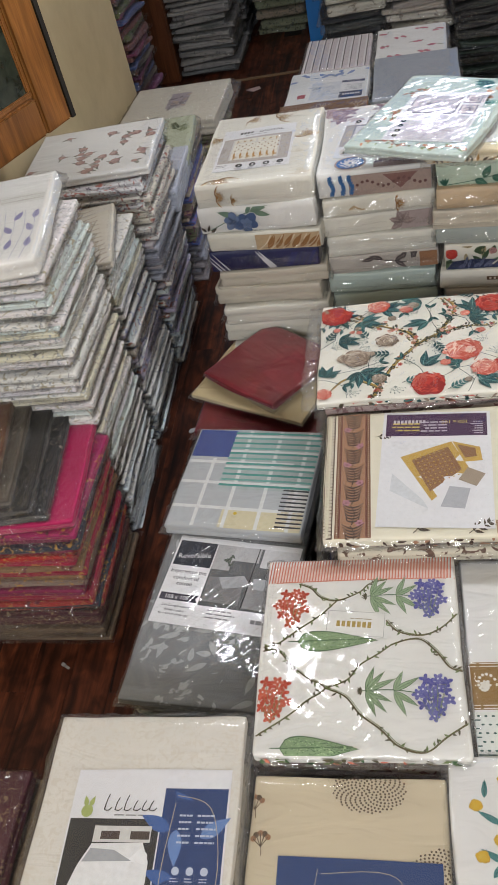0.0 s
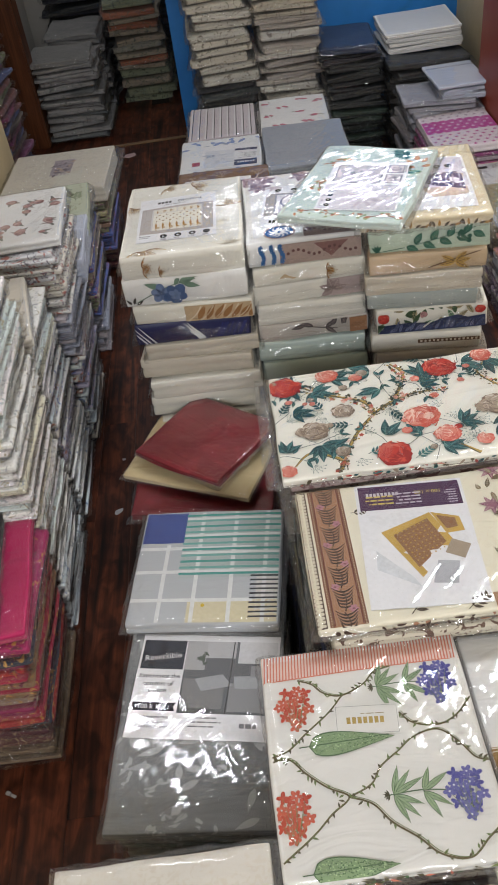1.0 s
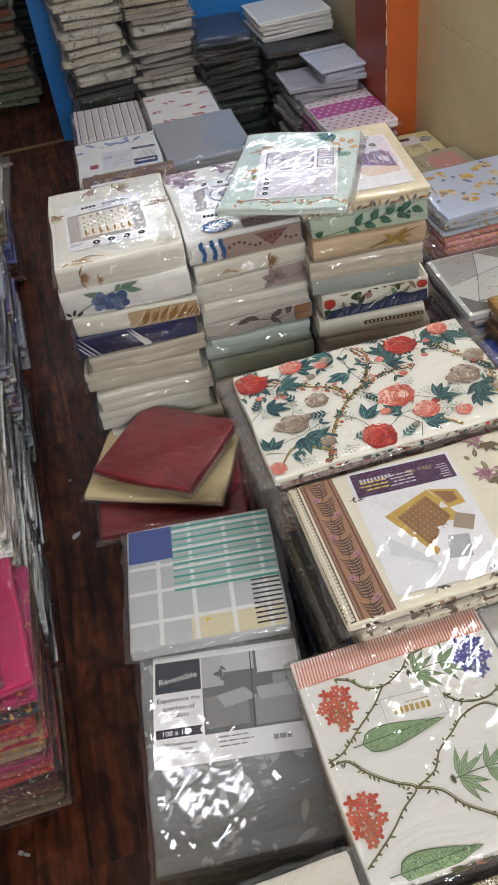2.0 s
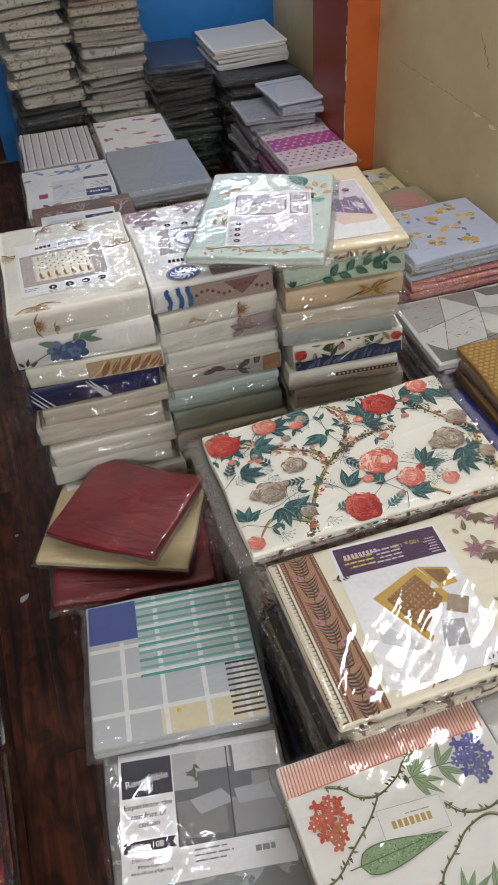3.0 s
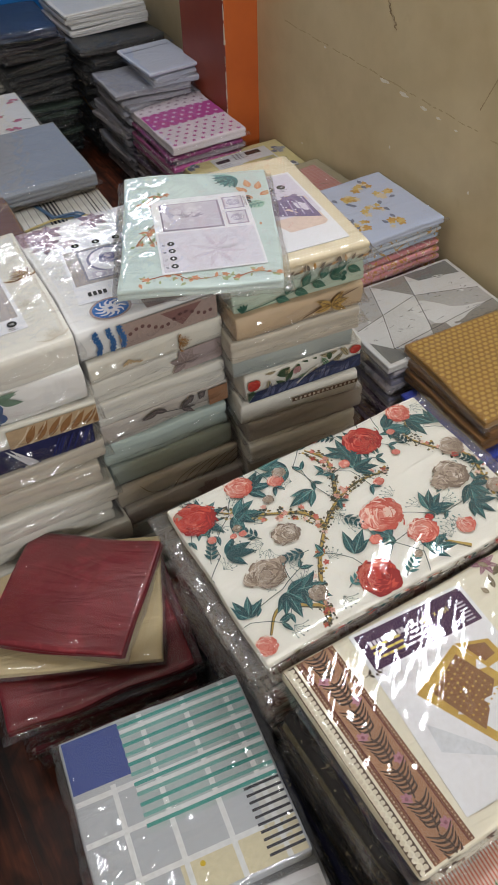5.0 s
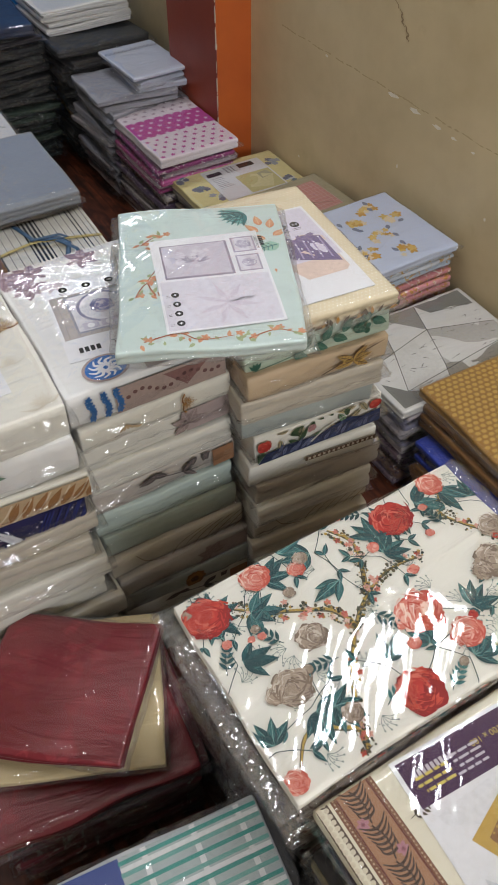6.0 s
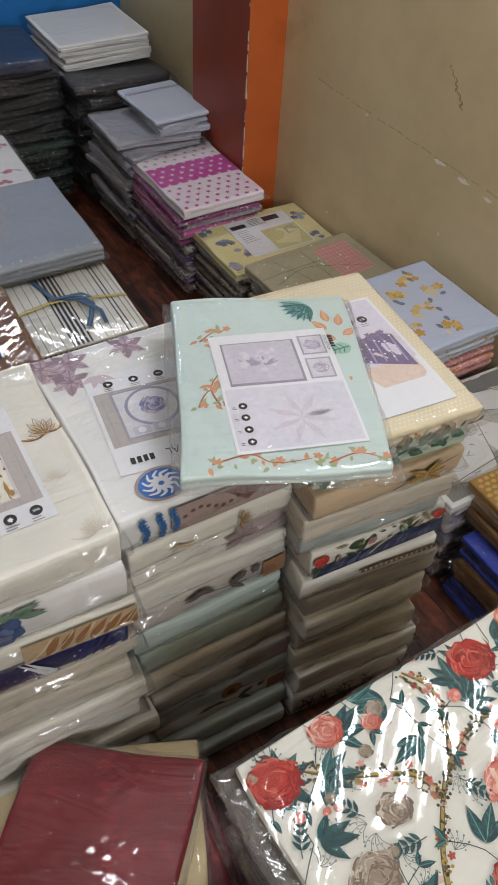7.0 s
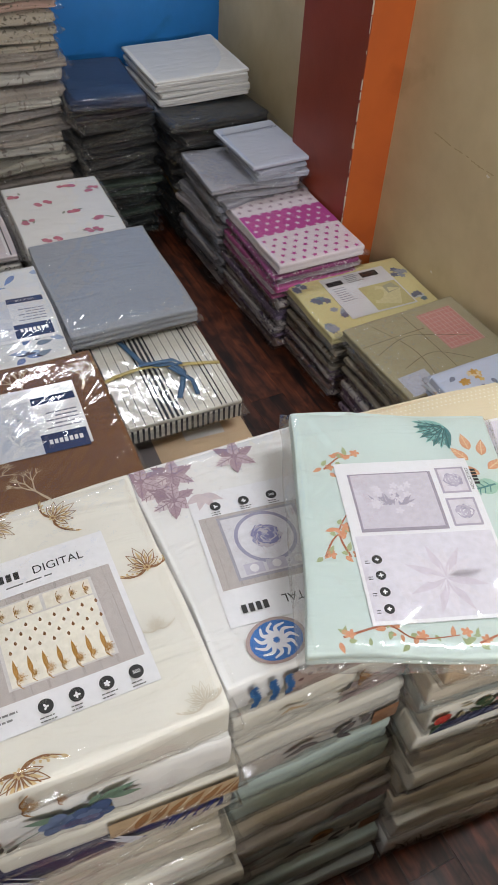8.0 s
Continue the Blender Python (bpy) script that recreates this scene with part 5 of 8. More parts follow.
def draw_a(q):
    greywood(q, -0.088, -0.075, 0.088, 0.058)
    q.word(-0.032, 0.079, 4, 0.0115, INKBLK)
    q.text("DIGITAL", 0.032, 0.0845, 0.017, INKBLK)
    q.bars(-0.035, 0.069, 0.08, 1, 0.006, K(0.2, 0.2, 0.2))
    q.rect(-0.062, -0.062, 0.062, 0.048, K(0.58, 0.56, 0.55))
    q.up().rect(-0.058, -0.060, 0.058, 0.022, K(0.72, 0.69, 0.60))
    q.rect(-0.058, 0.024, -0.002, 0.046, K(0.70, 0.66, 0.56)).rect(0.002, 0.024, 0.058, 0.046, K(0.70, 0.66, 0.56))
    q.up()
    for i in range(7):
        q.filigree(-0.05 + i * 0.0167, -0.050, 0.009 if i % 2 else 0.012, GOLDINK, GOLDINK)
        q.leaf(-0.05 + i * 0.0167, -0.05, 90, 0.024, 0.006, GOLDINK)
        for j in range(4):
            q.leaf(-0.05 + i * 0.0167 + (0.008 if j % 2 else 0), -0.020 + j * 0.010, 90, 0.006, 0.004, BRONZE)
        if abs(i - 3) > 0:
            q.filigree(-0.05 + i * 0.0167, 0.033, 0.008, GOLDINK, BRONZE)
    icons(q, -0.03, 0.072, -0.092, 0.0085)
    q.bars(-0.088, -0.088, 0.03, 2, 0.007, K(0.2, 0.2, 0.2))


card(e, s, -0.014, -0.013, 0.190, 0.222, 1, PAPER, draw_a, label="white insert card with a bed photo")

e, s = B[0]
p = Print(s, seed=6)
for x, y in ((-0.10, 0.13), (-0.075, 0.15), (-0.12, 0.155), (-0.09, 0.105), (0.02, 0.15)):
    for i in range(6):
        p.leaf(x, y, i * 60 + 15, 0.034, 0.02, MAUVES[i % 4], MAUVES[2])
    p.up().disc(x, y, 0.005, MAUVES[2]).up()
for a in (200, 240, 280, 320):
    p.leaf(-0.05, 0.10, a, 0.03, 0.014, MAUVES[3])
bb = K(0.03, 0.14, 0.42)
p.up().disc(-0.055, -0.142, 0.038, K(0.36, 0.27, 0.25), 26, 0.030).up().disc(-0.055, -0.142, 0.033, bb, 26, 0.026).up()
for i in range(11):
    a = i * 0.57
    p.line([(-0.055 + 0.006 * math.cos(a), -0.142 + 0.006 * math.sin(a)), (-0.055 + 0.018 * math.cos(a + 0.7), -0.142 + 0.016 * math.sin(a + 0.7)), (-0.055 + 0.028 * math.cos(a + 0.3), -0.142 + 0.023 * math.sin(a + 0.3))], 0.007, PAPER, 0.002)
p.rect(0.0, -0.175, 0.13, -0.135, K(0.33, 0.25, 0.24))
for i in range(12):
    p.up(0.1).disc(0.005 + i * 0.011, -0.15 + 0.006 * math.sin(i), 0.004, K(0.16, 0.08, 0.08), 8)
p.put(e, "printed_pattern", "mauve flowers and a blue medallion")


def draw_b(q):
    greywood(q, -0.078, -0.055, 0.078, 0.062)
    q.rect(-0.055, -0.047, 0.055, 0.057, K(0.34, 0.33, 0.38))
    q.up().rect(-0.051, -0.043, 0.051, 0.053, K(0.60, 0.59, 0.62)).up()
    q.disc(0, 0.012, 0.042, K(0.30, 0.29, 0.40), 26).up().disc(0, 0.012, 0.037, K(0.64, 0.63, 0.66), 26).up()
    q.bloom(0, 0.012, 0.022, [K(0.20, 0.20, 0.36), K(0.40, 0.38, 0.5), K(0.5, 0.46, 0.5)], 4)
    for x in (-0.03, 0.0, 0.03):
        q.rect(x - 0.013, -0.041, x + 0.013, -0.025, K(0.48, 0.46, 0.54)).up().disc(x, -0.033, 0.006, K(0.66, 0.65, 0.67)).up()
    icons(q, -0.05, 0.03, 0.078, 0.0075, 3)
    q.text("DIGITAL", 0.02, -0.085, 0.017, INKBLK, 180)
    q.word(-0.045, -0.092, 4, 0.0115, INKBLK)


card(e, s, -0.003, -0.012, 0.168, 0.212, -7, PAPER, draw_b, label="white insert card with a blue bed photo")

# cream dotted pack on the third stack
e, s = hero(0.222, 1.855, 0.72, 0.288, 0.365, 0.027, cloth("cream_yellow_cotton", (0.66, 0.57, 0.39), 0.7, 0.06), -7, "cream yellow dotted sheet pack with lilac card", 210, g7, film_mat=PLASTIC, r=0.006)
p = Print(s, seed=7)
for i in range(38):
    for j in range(48):
        x, y = -0.137 + i * 0.0074 + (0.0037 if j % 2 else 0), -0.172 + j * 0.0073
        if not (-0.12 < x < 0.10 and -0.12 < y < 0.15):
            p.disc(x, y, 0.0016, K(0.76, 0.72, 0.60), 6)
p.put(e, "printed_pattern", "pale dots")
f = Print(s, True, 0.0008, 8)
for i in range(26):
    f.leaf(-0.13 + i * 0.0105, 0.004, 60 + 50 * math.sin(i), 0.016, 0.007, K(0.10, 0.07, 0.04) if i % 3 else GOLDINK)
f.put(e, "front_print", "dark floral border")


def draw_c(q):
    q.rect(-0.10, -0.03, 0.10, 0.125, K(0.62, 0.58, 0.66)).up()
    lil = K(0.17, 0.13, 0.24)
    q.poly([(0.015, -0.075), (0.085, -0.075), (0.094, -0.066), (0.094, 0.03), (0.06, 0.045), (0.03, 0.03), (0.0, 0.045), (-0.03, 0.02)], K(0.66, 0.52, 0.44))
    q.up().poly([(0.02, -0.02), (0.09, -0.05), (0.09, 0.03), (0.06, 0.042), (0.03, 0.028), (0.0, 0.04), (-0.02, 0.02)], lil).up()
    for i in range(6):
        q.line([(0.0 + i * 0.016, -0.015 - i * 0.004), (0.01 + i * 0.015, 0.03)], 0.003, K(0.36, 0.30, 0.44))
    for i in range(26):
        q.disc(q.g.uniform(0.0, 0.085), q.g.uniform(-0.02, 0.035), 0.002, PAPER, 6)
    for i in range(18):
        q.petals(0.01 + q.g.uniform(0, 0.07), 0.03 + q.g.uniform(-0.004, 0.012), 0.006, 5, K(0.22, 0.17, 0.28))
    icons(q, -0.01, 0.065, 0.078, 0.0085)


card(e, s, 0.010, -0.020, 0.21, 0.26, 0, PAPER, draw_c, label="lilac insert card with a bed photo")

# pale mint pack lying askew over two stacks
e, s = hero(0.088, 1.835, 0.747, 0.275, 0.375, 0.019, MINT_W, -25.5, "pale mint sheet pack with floral vine and lilac card", 211, film_mat=PLASTIC, over=(0.012, 0.010), r=0.004, wave=0.0034, layers=2, groove=0.003)
p = Print(s, seed=9)
vine, org, lgr = K(0.36, 0.12, 0.06), K(0.58, 0.27, 0.15), K(0.32, 0.38, 0.20)
for pts in ([(-0.11, -0.06), (-0.095, -0.03), (-0.06, -0.01)], [(-0.10, 0.08), (-0.08, 0.10), (-0.065, 0.105)], [(-0.10, -0.165), (-0.05, -0.15), (-0.02, -0.165), (0.03, -0.16)], [(0.05, -0.17), (0.09, -0.155), (0.12, -0.165)], [(-0.08, -0.06), (-0.09, -0.02), (-0.06, 0.03)]):
    p.line(pts, 0.003, vine, 0.0012)
    for x, y in pts:
        for k in range(3):
            p.leaf(x + p.g.uniform(-0.01, 0.01), y + p.g.uniform(-0.008, 0.008), p.g.uniform(0, 360), p.g.uniform(0.008, 0.016), 0.007, p.g.choice([org, lgr, lgr]))
        p.petals(x + 0.008, y + 0.004, 0.007, 5, org)
for i in range(18):
    p.leaf(p.g.uniform(-0.12, 0.12), p.g.choice([p.g.uniform(-0.175, -0.14), p.g.uniform(-0.05, 0.1)]) if i < 10 else -0.16, p.g.uniform(0, 360), 0.010, 0.005, p.g.choice([org, lgr]))
for a in range(8):
    p.leaf(0.075, 0.165, 170 + a * 14, 0.045, 0.016, TEAL2 if a % 2 else K(0.20, 0.42, 0.38), TEAL)
for x, y, a in ((0.10, 0.12, 100), (0.115, 0.11, 80), (0.095, 0.10, 130), (0.118, 0.085, 40), (0.105, 0.075, 150)):
    p.leaf(x, y, a, 0.032, 0.016, org, K(0.7, 0.5, 0.3))
p.leaf(0.125, 0.06, 200, 0.04, 0.03, K(0.30, 0.48, 0.38), TEAL2)
p.put(e, "printed_pattern", "orange and green floral vine print")


def draw_m(q):
    q.rect(-0.085, -0.115, 0.085, 0.0, K(0.62, 0.60, 0.66)).up()
    for i in range(16):
        q.leaf(0.01, -0.065, i * 24 + 10, 0.05, 0.012, K(0.64, 0.61, 0.66) if i % 2 else K(0.57, 0.52, 0.59))
    q.rect(-0.075, 0.005, 0.035, 0.10, K(0.30, 0.27, 0.33)).up().rect(-0.072, 0.010, 0.031, 0.098, K(0.53, 0.50, 0.56)).up()
    for i in range(18):
        q.petals(-0.02 + q.g.uniform(-0.03, 0.03), 0.055 + q.g.uniform(-0.02, 0.025), 0.006, 5, K(0.62, 0.59, 0.64))
        q.leaf(-0.03 + q.g.uniform(-0.02, 0.02), 0.045, q.g.uniform(20, 160), 0.022, 0.004, K(0.33, 0.30, 0.37))
    for y in (0.030, 0.082):
        q.rect(0.042, y - 0.022, 0.080, y + 0.022, K(0.36, 0.33, 0.40)).up().rect(0.045, y - 0.019, 0.077, y + 0.019, K(0.58, 0.55, 0.60)).up()
        q.bloom(0.061, y, 0.013, [K(0.42, 0.38, 0.46), K(0.66, 0.64, 0.67), K(0.33, 0.30, 0.38)], 3)
    q.word(0.088, 0.085, 5, 0.007, INKBLK, -90)
    q.text("COLLECTION", 0.0835, 0.083, 0.006, INKBLK, -90)
    for i in range(4):
        q.disc(-0.066, -0.035 - i * 0.022, 0.0062, INKBLK, 14)
        q.bars(-0.081, -0.037 - i * 0.022, 0.006, 2, 0.003, INKBLK)
    q.up()
    for i in range(4):
        q.petals(-0.066, -0.035 - i * 0.022, 0.003, 4, PAPER)


card(e, s, 0.012, -0.024, 0.178, 0.240, 5, PAPER, draw_m, label="lilac insert card with a bed photo")

# ---- the rose pack ----
e, s = hero(0.065, 1.312, 0.50, 0.508, 0.318, 0.018, cloth("rose_ground_cotton", (0.76, 0.745, 0.67), 0.7, 0.05), 0, "cream sheet pack with red peony and branch print", 220, film_mat=PLASTIC, over=(0.030, 0.006), crinkle=0.0034, r=0.004)
p = Print(s, seed=11)


def uv(u, v):
    return ((u - 0.5) * 0.50, (0.5 - v) * 0.312)


moss, bark, dkbark = K(0.06, 0.07, 0.04), K(0.46, 0.31, 0.07), K(0.12, 0.10, 0.06)
branches = [[(0.22, 0.98), (0.235, 0.9), (0.30, 0.70), (0.39, 0.53), (0.47, 0.43), (0.585, 0.36), (0.71, 0.38)], [(0.40, 0.52), (0.37, 0.40), (0.29, 0.32), (0.20, 0.24), (0.12, 0.13)], [(0.49, 0.40), (0.53, 0.28), (0.56, 0.14), (0.52, 0.02)], [(0.97, 0.95), (0.96, 0.70), (0.985, 0.52), (0.90, 0.36), (0.86, 0.22), (0.93, 0.10)], [(0.235, 0.9), (0.12, 0.80), (0.05, 0.90)], [(0.74, 0.99), (0.68, 0.90)]]
fern = K(0.20, 0.26, 0.24)
for i in range(46):
    x, y = p.g.uniform(-0.235, 0.235), p.g.uniform(-0.145, 0.145)
    a = p.g.uniform(0, 360)
    for k in range(5):
        b = radians(a + (k - 2) * 24)
        p.line([(x, y), (x + 0.011 * math.cos(b), y + 0.011 * math.sin(b)), (x + 0.021 * math.cos(b + 0.25), y + 0.021 * math.sin(b + 0.25))], 0.0008, fern)
        p.disc(x + 0.021 * math.cos(b + 0.25), y + 0.021 * math.sin(b + 0.25), 0.0016, fern if i % 3 else TEAL2, 5)
        p.disc(x + 0.013 * math.cos(b - 0.2), y + 0.013 * math.sin(b - 0.2), 0.0012, fern, 5)
p.up()
for br in branches:
    pts = [uv(*q) for q in br]
    p.line(pts, 0.0085, dkbark, 0.0035).up(0.3).line([(a + 0.0012, b + 0.0008) for a, b in pts], 0.0055, bark, 0.0016)
p.up()
for br in branches[:4]:
    for i in range(len(br) - 1):
        for k in range(34):
            t = k / 34
            x, y = uv(br[i][0] + (br[i + 1][0] - br[i][0]) * t, br[i][1] + (br[i + 1][1] - br[i][1]) * t)
            if math.sin(9 * t + 5 * i) > -0.45:
                sd = p.g.choice((-1, 1))
                for _ in range(2):
                    p.disc(x + sd * p.g.uniform(0.001, 0.011), y + sd * p.g.uniform(-0.002, 0.010), p.g.uniform(0.0009, 0.0030), p.g.choice([moss, dkbark, K(0.03, 0.03, 0.02), K(0.025, 0.045, 0.035), bark]), 6)
            if p.g.random() < 0.10:
                p.petals(x + p.g.uniform(-0.012, 0.012), y + p.g.uniform(-0.012, 0.012), 0.0055, 5, p.g.choice(PINKS))
p.up()
clusters = [(0.72, 0.128, 190, 7), (0.80, 0.10, -20, 5), (0.904, 0.10, -60, 4), (0.056, 0.13, -30, 7), (0.16, 0.20, -40, 6), (0.243, 0.10, 10, 5), (0.44, 0.10, 160, 4), (0.16, 0.72, -70, 6), (0.20, 0.75, -40, 5), (0.33, 0.02, 20, 4), (0.60, 0.90, 10, 5), (0.54, 0.78, 100, 4), (0.70, 0.72, 20, 5), (0.60, 0.28, 20, 6), (0.63, 0.20, 80, 5), (0.85, 0.75, -60, 5), (0.90, 0.66, -90, 5), (0.02, 0.80, 80, 4), (0.06, 0.40, -10, 4), (0.975, 0.25, 70, 4), (0.40, 0.75, 40, 3), (0.46, 0.28, 200, 3)]
LEAF_D, LEAF_L = K(0.012, 0.055, 0.062), K(0.20, 0.38, 0.34)


def teal_leaf(p, x, y, a, ln, wd):
    """A broad leaf, one half in shade, with a pale rib."""
    c, q = math.cos(radians(a)), math.sin(radians(a))
    k = p.off
    p.leaf(x, y, a, ln, wd, p.g.choice([TEAL, TEAL, K(0.035, 0.13, 0.135)]), n=9)
    p.off += 0.000003
    half = [(0, 0)] + [(ln * t, -wd * 0.46 * math.sin(math.pi * t ** 0.8) * (1 - 0.25 * t)) for t in (0.15, 0.3, 0.5, 0.7, 0.85)] + [(ln, 0)]
    p.poly([(x + u * c - w * q, y + u * q + w * c) for u, w in half], LEAF_D)
    p.off += 0.000003
    p.line([(x, y), (x + ln * 0.95 * c, y + ln * 0.95 * q)], wd * 0.09, LEAF_L, wd * 0.03)
    for t in (0.2, 0.4, 0.6):
        u, w = ln * (t + 0.16), wd * 0.33
        p.line([(x + ln * t * c, y + ln * t * q), (x + u * c - w * q, y + u * q + w * c)], wd * 0.10, TEAL2, wd * 0.03)
    p.off = k + 0.000007


for u, v, a, n in clusters:
    x, y = uv(u, v)
    c, q = math.cos(radians(a)), math.sin(radians(a))
    for i in range(n):
        ln = p.g.uniform(0.038, 0.054) * (1.0 - 0.06 * abs(i - (n - 1) / 2))
        teal_leaf(p, x + 0.008 * c, y + 0.008 * q, a + (i - (n - 1) / 2) * 31 + p.g.uniform(-9, 9), ln, ln * 0.40)
    for i in range(2):
        sd = a + (110 if i else -110) + p.g.uniform(-20, 20)
        bx, by = x + 0.045 * math.cos(radians(sd)), y + 0.045 * math.sin(radians(sd))
        p.line([(x, y), ((x + bx) / 2 + 0.004 * q, (y + by) / 2), (bx, by)], 0.0012, LEAF_D)
        teal_leaf(p, bx, by, sd - 40, 0.022, 0.009)
        teal_leaf(p, bx, by, sd + 35, 0.018, 0.008)
p.up()
for u, v, r, tones in ((0.72, 0.128, 0.036, REDS), (0.904, 0.058, 0.024, PINKS), (0.056, 0.136, 0.036, REDS), (0.243, 0.068, 0.026, PINKS), (0.36, 0.13, 0.015, PINKS), (0.275, 0.457, 0.024, TAUPES), (0.149, 0.608, 0.031, TAUPES), (0.10, 0.60, 0.016, TAUPES), (0.241, 0.828, 0.016, TAUPES), (0.574, 0.61, 0.038, PINKS), (0.645, 0.80, 0.027, PINKS), (0.429, 0.905, 0.036, REDS), (0.874, 0.576, 0.033, TAUPES), (0.96, 0.42, 0.024, TAUPES), (0.82, 0.60, 0.018, TAUPES), (0.02, 0.94, 0.018, PINKS), (0.777, 0.88, 0.018, PINKS), (0.97, 0.76, 0.018, TAUPES), (0.65, 0.42, 0.010, PINKS), (0.60, 0.22, 0.011, PINKS), (0.16, 0.34, 0.007, PINKS), (0.50, 0.72, 0.011, PINKS), (0.13, 0.33, 0.006, PINKS), (0.78, 0.30, 0.008, PINKS), (0.30, 0.22, 0.010, TAUPES), (0.39, 0.09, 0.013, TAUPES)):
    x, y = uv(u, v)
    p.bloom(x, y, r, tones, 5 if r > 0.02 else 3)
for u, v, a in ((0.10, 0.03, 200), (0.50, 0.97, 30), (0.84, 0.30, 100), (0.33, 0.88, 20), (0.02, 0.42, 60), (0.66, 0.03, 160), (0.99, 0.60, 120), (0.30, 0.60, 170), (0.46, 0.50, -60), (0.78, 0.70, 200), (0.20, 0.42, 120), (0.93, 0.90, 60)):
    x, y = uv(u, v)
    sprig(p, x, y, a, 0.045, LEAF_D, p.g.choice([TEAL, TEAL2, LEAF_D]), 4)
    p.bloom(x + 0.045 * math.cos(radians(a)), y + 0.045 * math.sin(radians(a)), 0.008, p.g.choice([PINKS, REDS, TAUPES]), 3)
p.put(e, "printed_pattern", "red, pink and taupe peonies with teal leaves")


def edge_print(e, s, inks, n, seed):
    """Print that runs on over the folded front edge."""
    f = Print(s, True, 0.0009, seed)
    for i in range(n):
        x, y = f.g.uniform(-s.w / 2 + 0.01, s.w / 2 - 0.01), f.g.uniform(0.004, s.h)
        f.leaf(x, y, f.g.uniform(0, 360), f.g.uniform(0.008, 0.022), f.g.uniform(0.004, 0.009), f.g.choice(inks))
    f.line([(-s.w / 2 + 0.005, s.h * 0.45), (0.0, s.h * 0.42), (s.w / 2 - 0.005, s.h * 0.46)], 0.0012, K(0.12, 0.09, 0.08))
    f.put(e, "edge_print")


edge_print(e, s, [TEAL, TEAL2, REDS[0], PINKS[0], TAUPES[0], dkbark], 60, 71)

# ---- the brown border pack with the photo card ----
e, s = hero(0.075, 0.99, 0.472, 0.49, 0.312, 0.020, cloth("cream_ground_cotton", (0.72, 0.68, 0.545), 0.7, 0.06), 0, "cream sheet pack with brown leaf border and photo card", 221, film_mat=PLASTIC, over=(0.008, 0.008), crinkle=0.0036, r=0.006)
p = Print(s, seed=12)
p.rect(-0.243, -0.152, -0.226, 0.152, K(0.10, 0.065, 0.045))
p.up()
for i in range(40):
    for j in range(2):
        p.disc(-0.239 + j * 0.008, -0.15 + i * 0.0077 + j * 0.0035, 0.0034, K(0.66, 0.60, 0.47), 8)
p.rect(-0.222, -0.152, -0.160, 0.152, K(0.20, 0.09, 0.05))
p.up().rect(-0.215, -0.152, -0.167, 0.152, K(0.37, 0.20, 0.115)).up()
for i in range(60):
    for x in (-0.2185, -0.1635):
        p.disc(x, -0.15 + i * 0.0051, 0.0014, K(0.56, 0.42, 0.28), 5)
fd = K(0.07, 0.042, 0.03)
for i in range(7):
    x, y = -0.191, 0.150 - i * 0.046
    p.line([(x - 0.004, y), (x + 0.003, y - 0.02), (x - 0.002, y - 0.044)], 0.0022, fd)
    for k in range(6):
        for sg in (1, -1):
            yk = y - 0.006 - k * 0.0062
            p.line([(x, yk), (x + sg * 0.009, yk + 0.003), (x + sg * (0.019 - 0.0015 * k), yk + 0.011)], 0.0040, fd, 0.0012)
    p.up(0.3).petals(x + 0.012 * (1 if i % 2 else -1), y - 0.040, 0.0085, 6, K(0.42, 0.20, 0.25)).up(0.3).disc(x + 0.012 * (1 if i % 2 else -1), y - 0.040, 0.0025, K(0.25, 0.10, 0.13))
for x in (-0.214, -0.168):
    p.line([(x, -0.15), (x, 0.0), (x, 0.15)], 0.0022, K(0.16, 0.05, 0.035))
dk = K(0.075, 0.055, 0.035)
for x, y, a, sz in ((-0.15, 0.085, 0, 0.034), (-0.145, -0.02, 10, 0.034), (-0.09, -0.145, 40, 0.06), (0.00, -0.15, 30, 0.05), (-0.06, 0.14, 200, 0.04)):
    sprig(p, x, y, a, sz, dk, dk, 4)
p.rect(0.045, -0.152, 0.085, -0.125, K(0.37, 0.22, 0.13))
for i in range(5):
    p.up(0.2).leaf(0.05 + i * 0.007, -0.15, 80, 0.026, 0.006, dk)
for x, y in ((0.17, 0.10), (0.215, 0.02), (0.16, 0.00), (0.20, -0.08), (0.13, -0.12), (0.225, 0.14), (0.12, 0.145), (0.10, 0.06), (0.225, -0.13), (0.19, 0.055)):
    for i in range(7):
        p.leaf(x, y, i * 51 + 12, 0.024, 0.010, K(0.22, 0.08, 0.13) if i % 2 else K(0.34, 0.18, 0.22), K(0.50, 0.36, 0.36))
    p.up(0.3).bloom(x, y, 0.0115, [K(0.26, 0.10, 0.15), K(0.36, 0.20, 0.24), K(0.16, 0.05, 0.08), K(0.50, 0.36, 0.36)], 3)
    p.line([(x, y), (x + 0.022, y - 0.02), (x + 0.03, y - 0.045)], 0.0016, K(0.14, 0.11, 0.06))
    p.up(0.3)
    for i in range(4):
        p.leaf(x + 0.02, y - 0.015, 200 + i * 40, 0.026, 0.013, K(0.14, 0.11, 0.06))
for i in range(46):
    x, y = p.g.uniform(0.085, 0.232), p.g.uniform(-0.14, 0.14)
    p.leaf(x, y, p.g.uniform(0, 360), p.g.uniform(0.014, 0.028), 0.010, p.g.choice([K(0.14, 0.11, 0.06), K(0.22, 0.18, 0.10), K(0.30, 0.15, 0.19)]), K(0.42, 0.34, 0.26))
p.put(e, "printed_pattern", "brown leaf border and plum flowers")
edge_print(e, s, [fd, fd, K(0.37, 0.20, 0.115)], 40, 72)


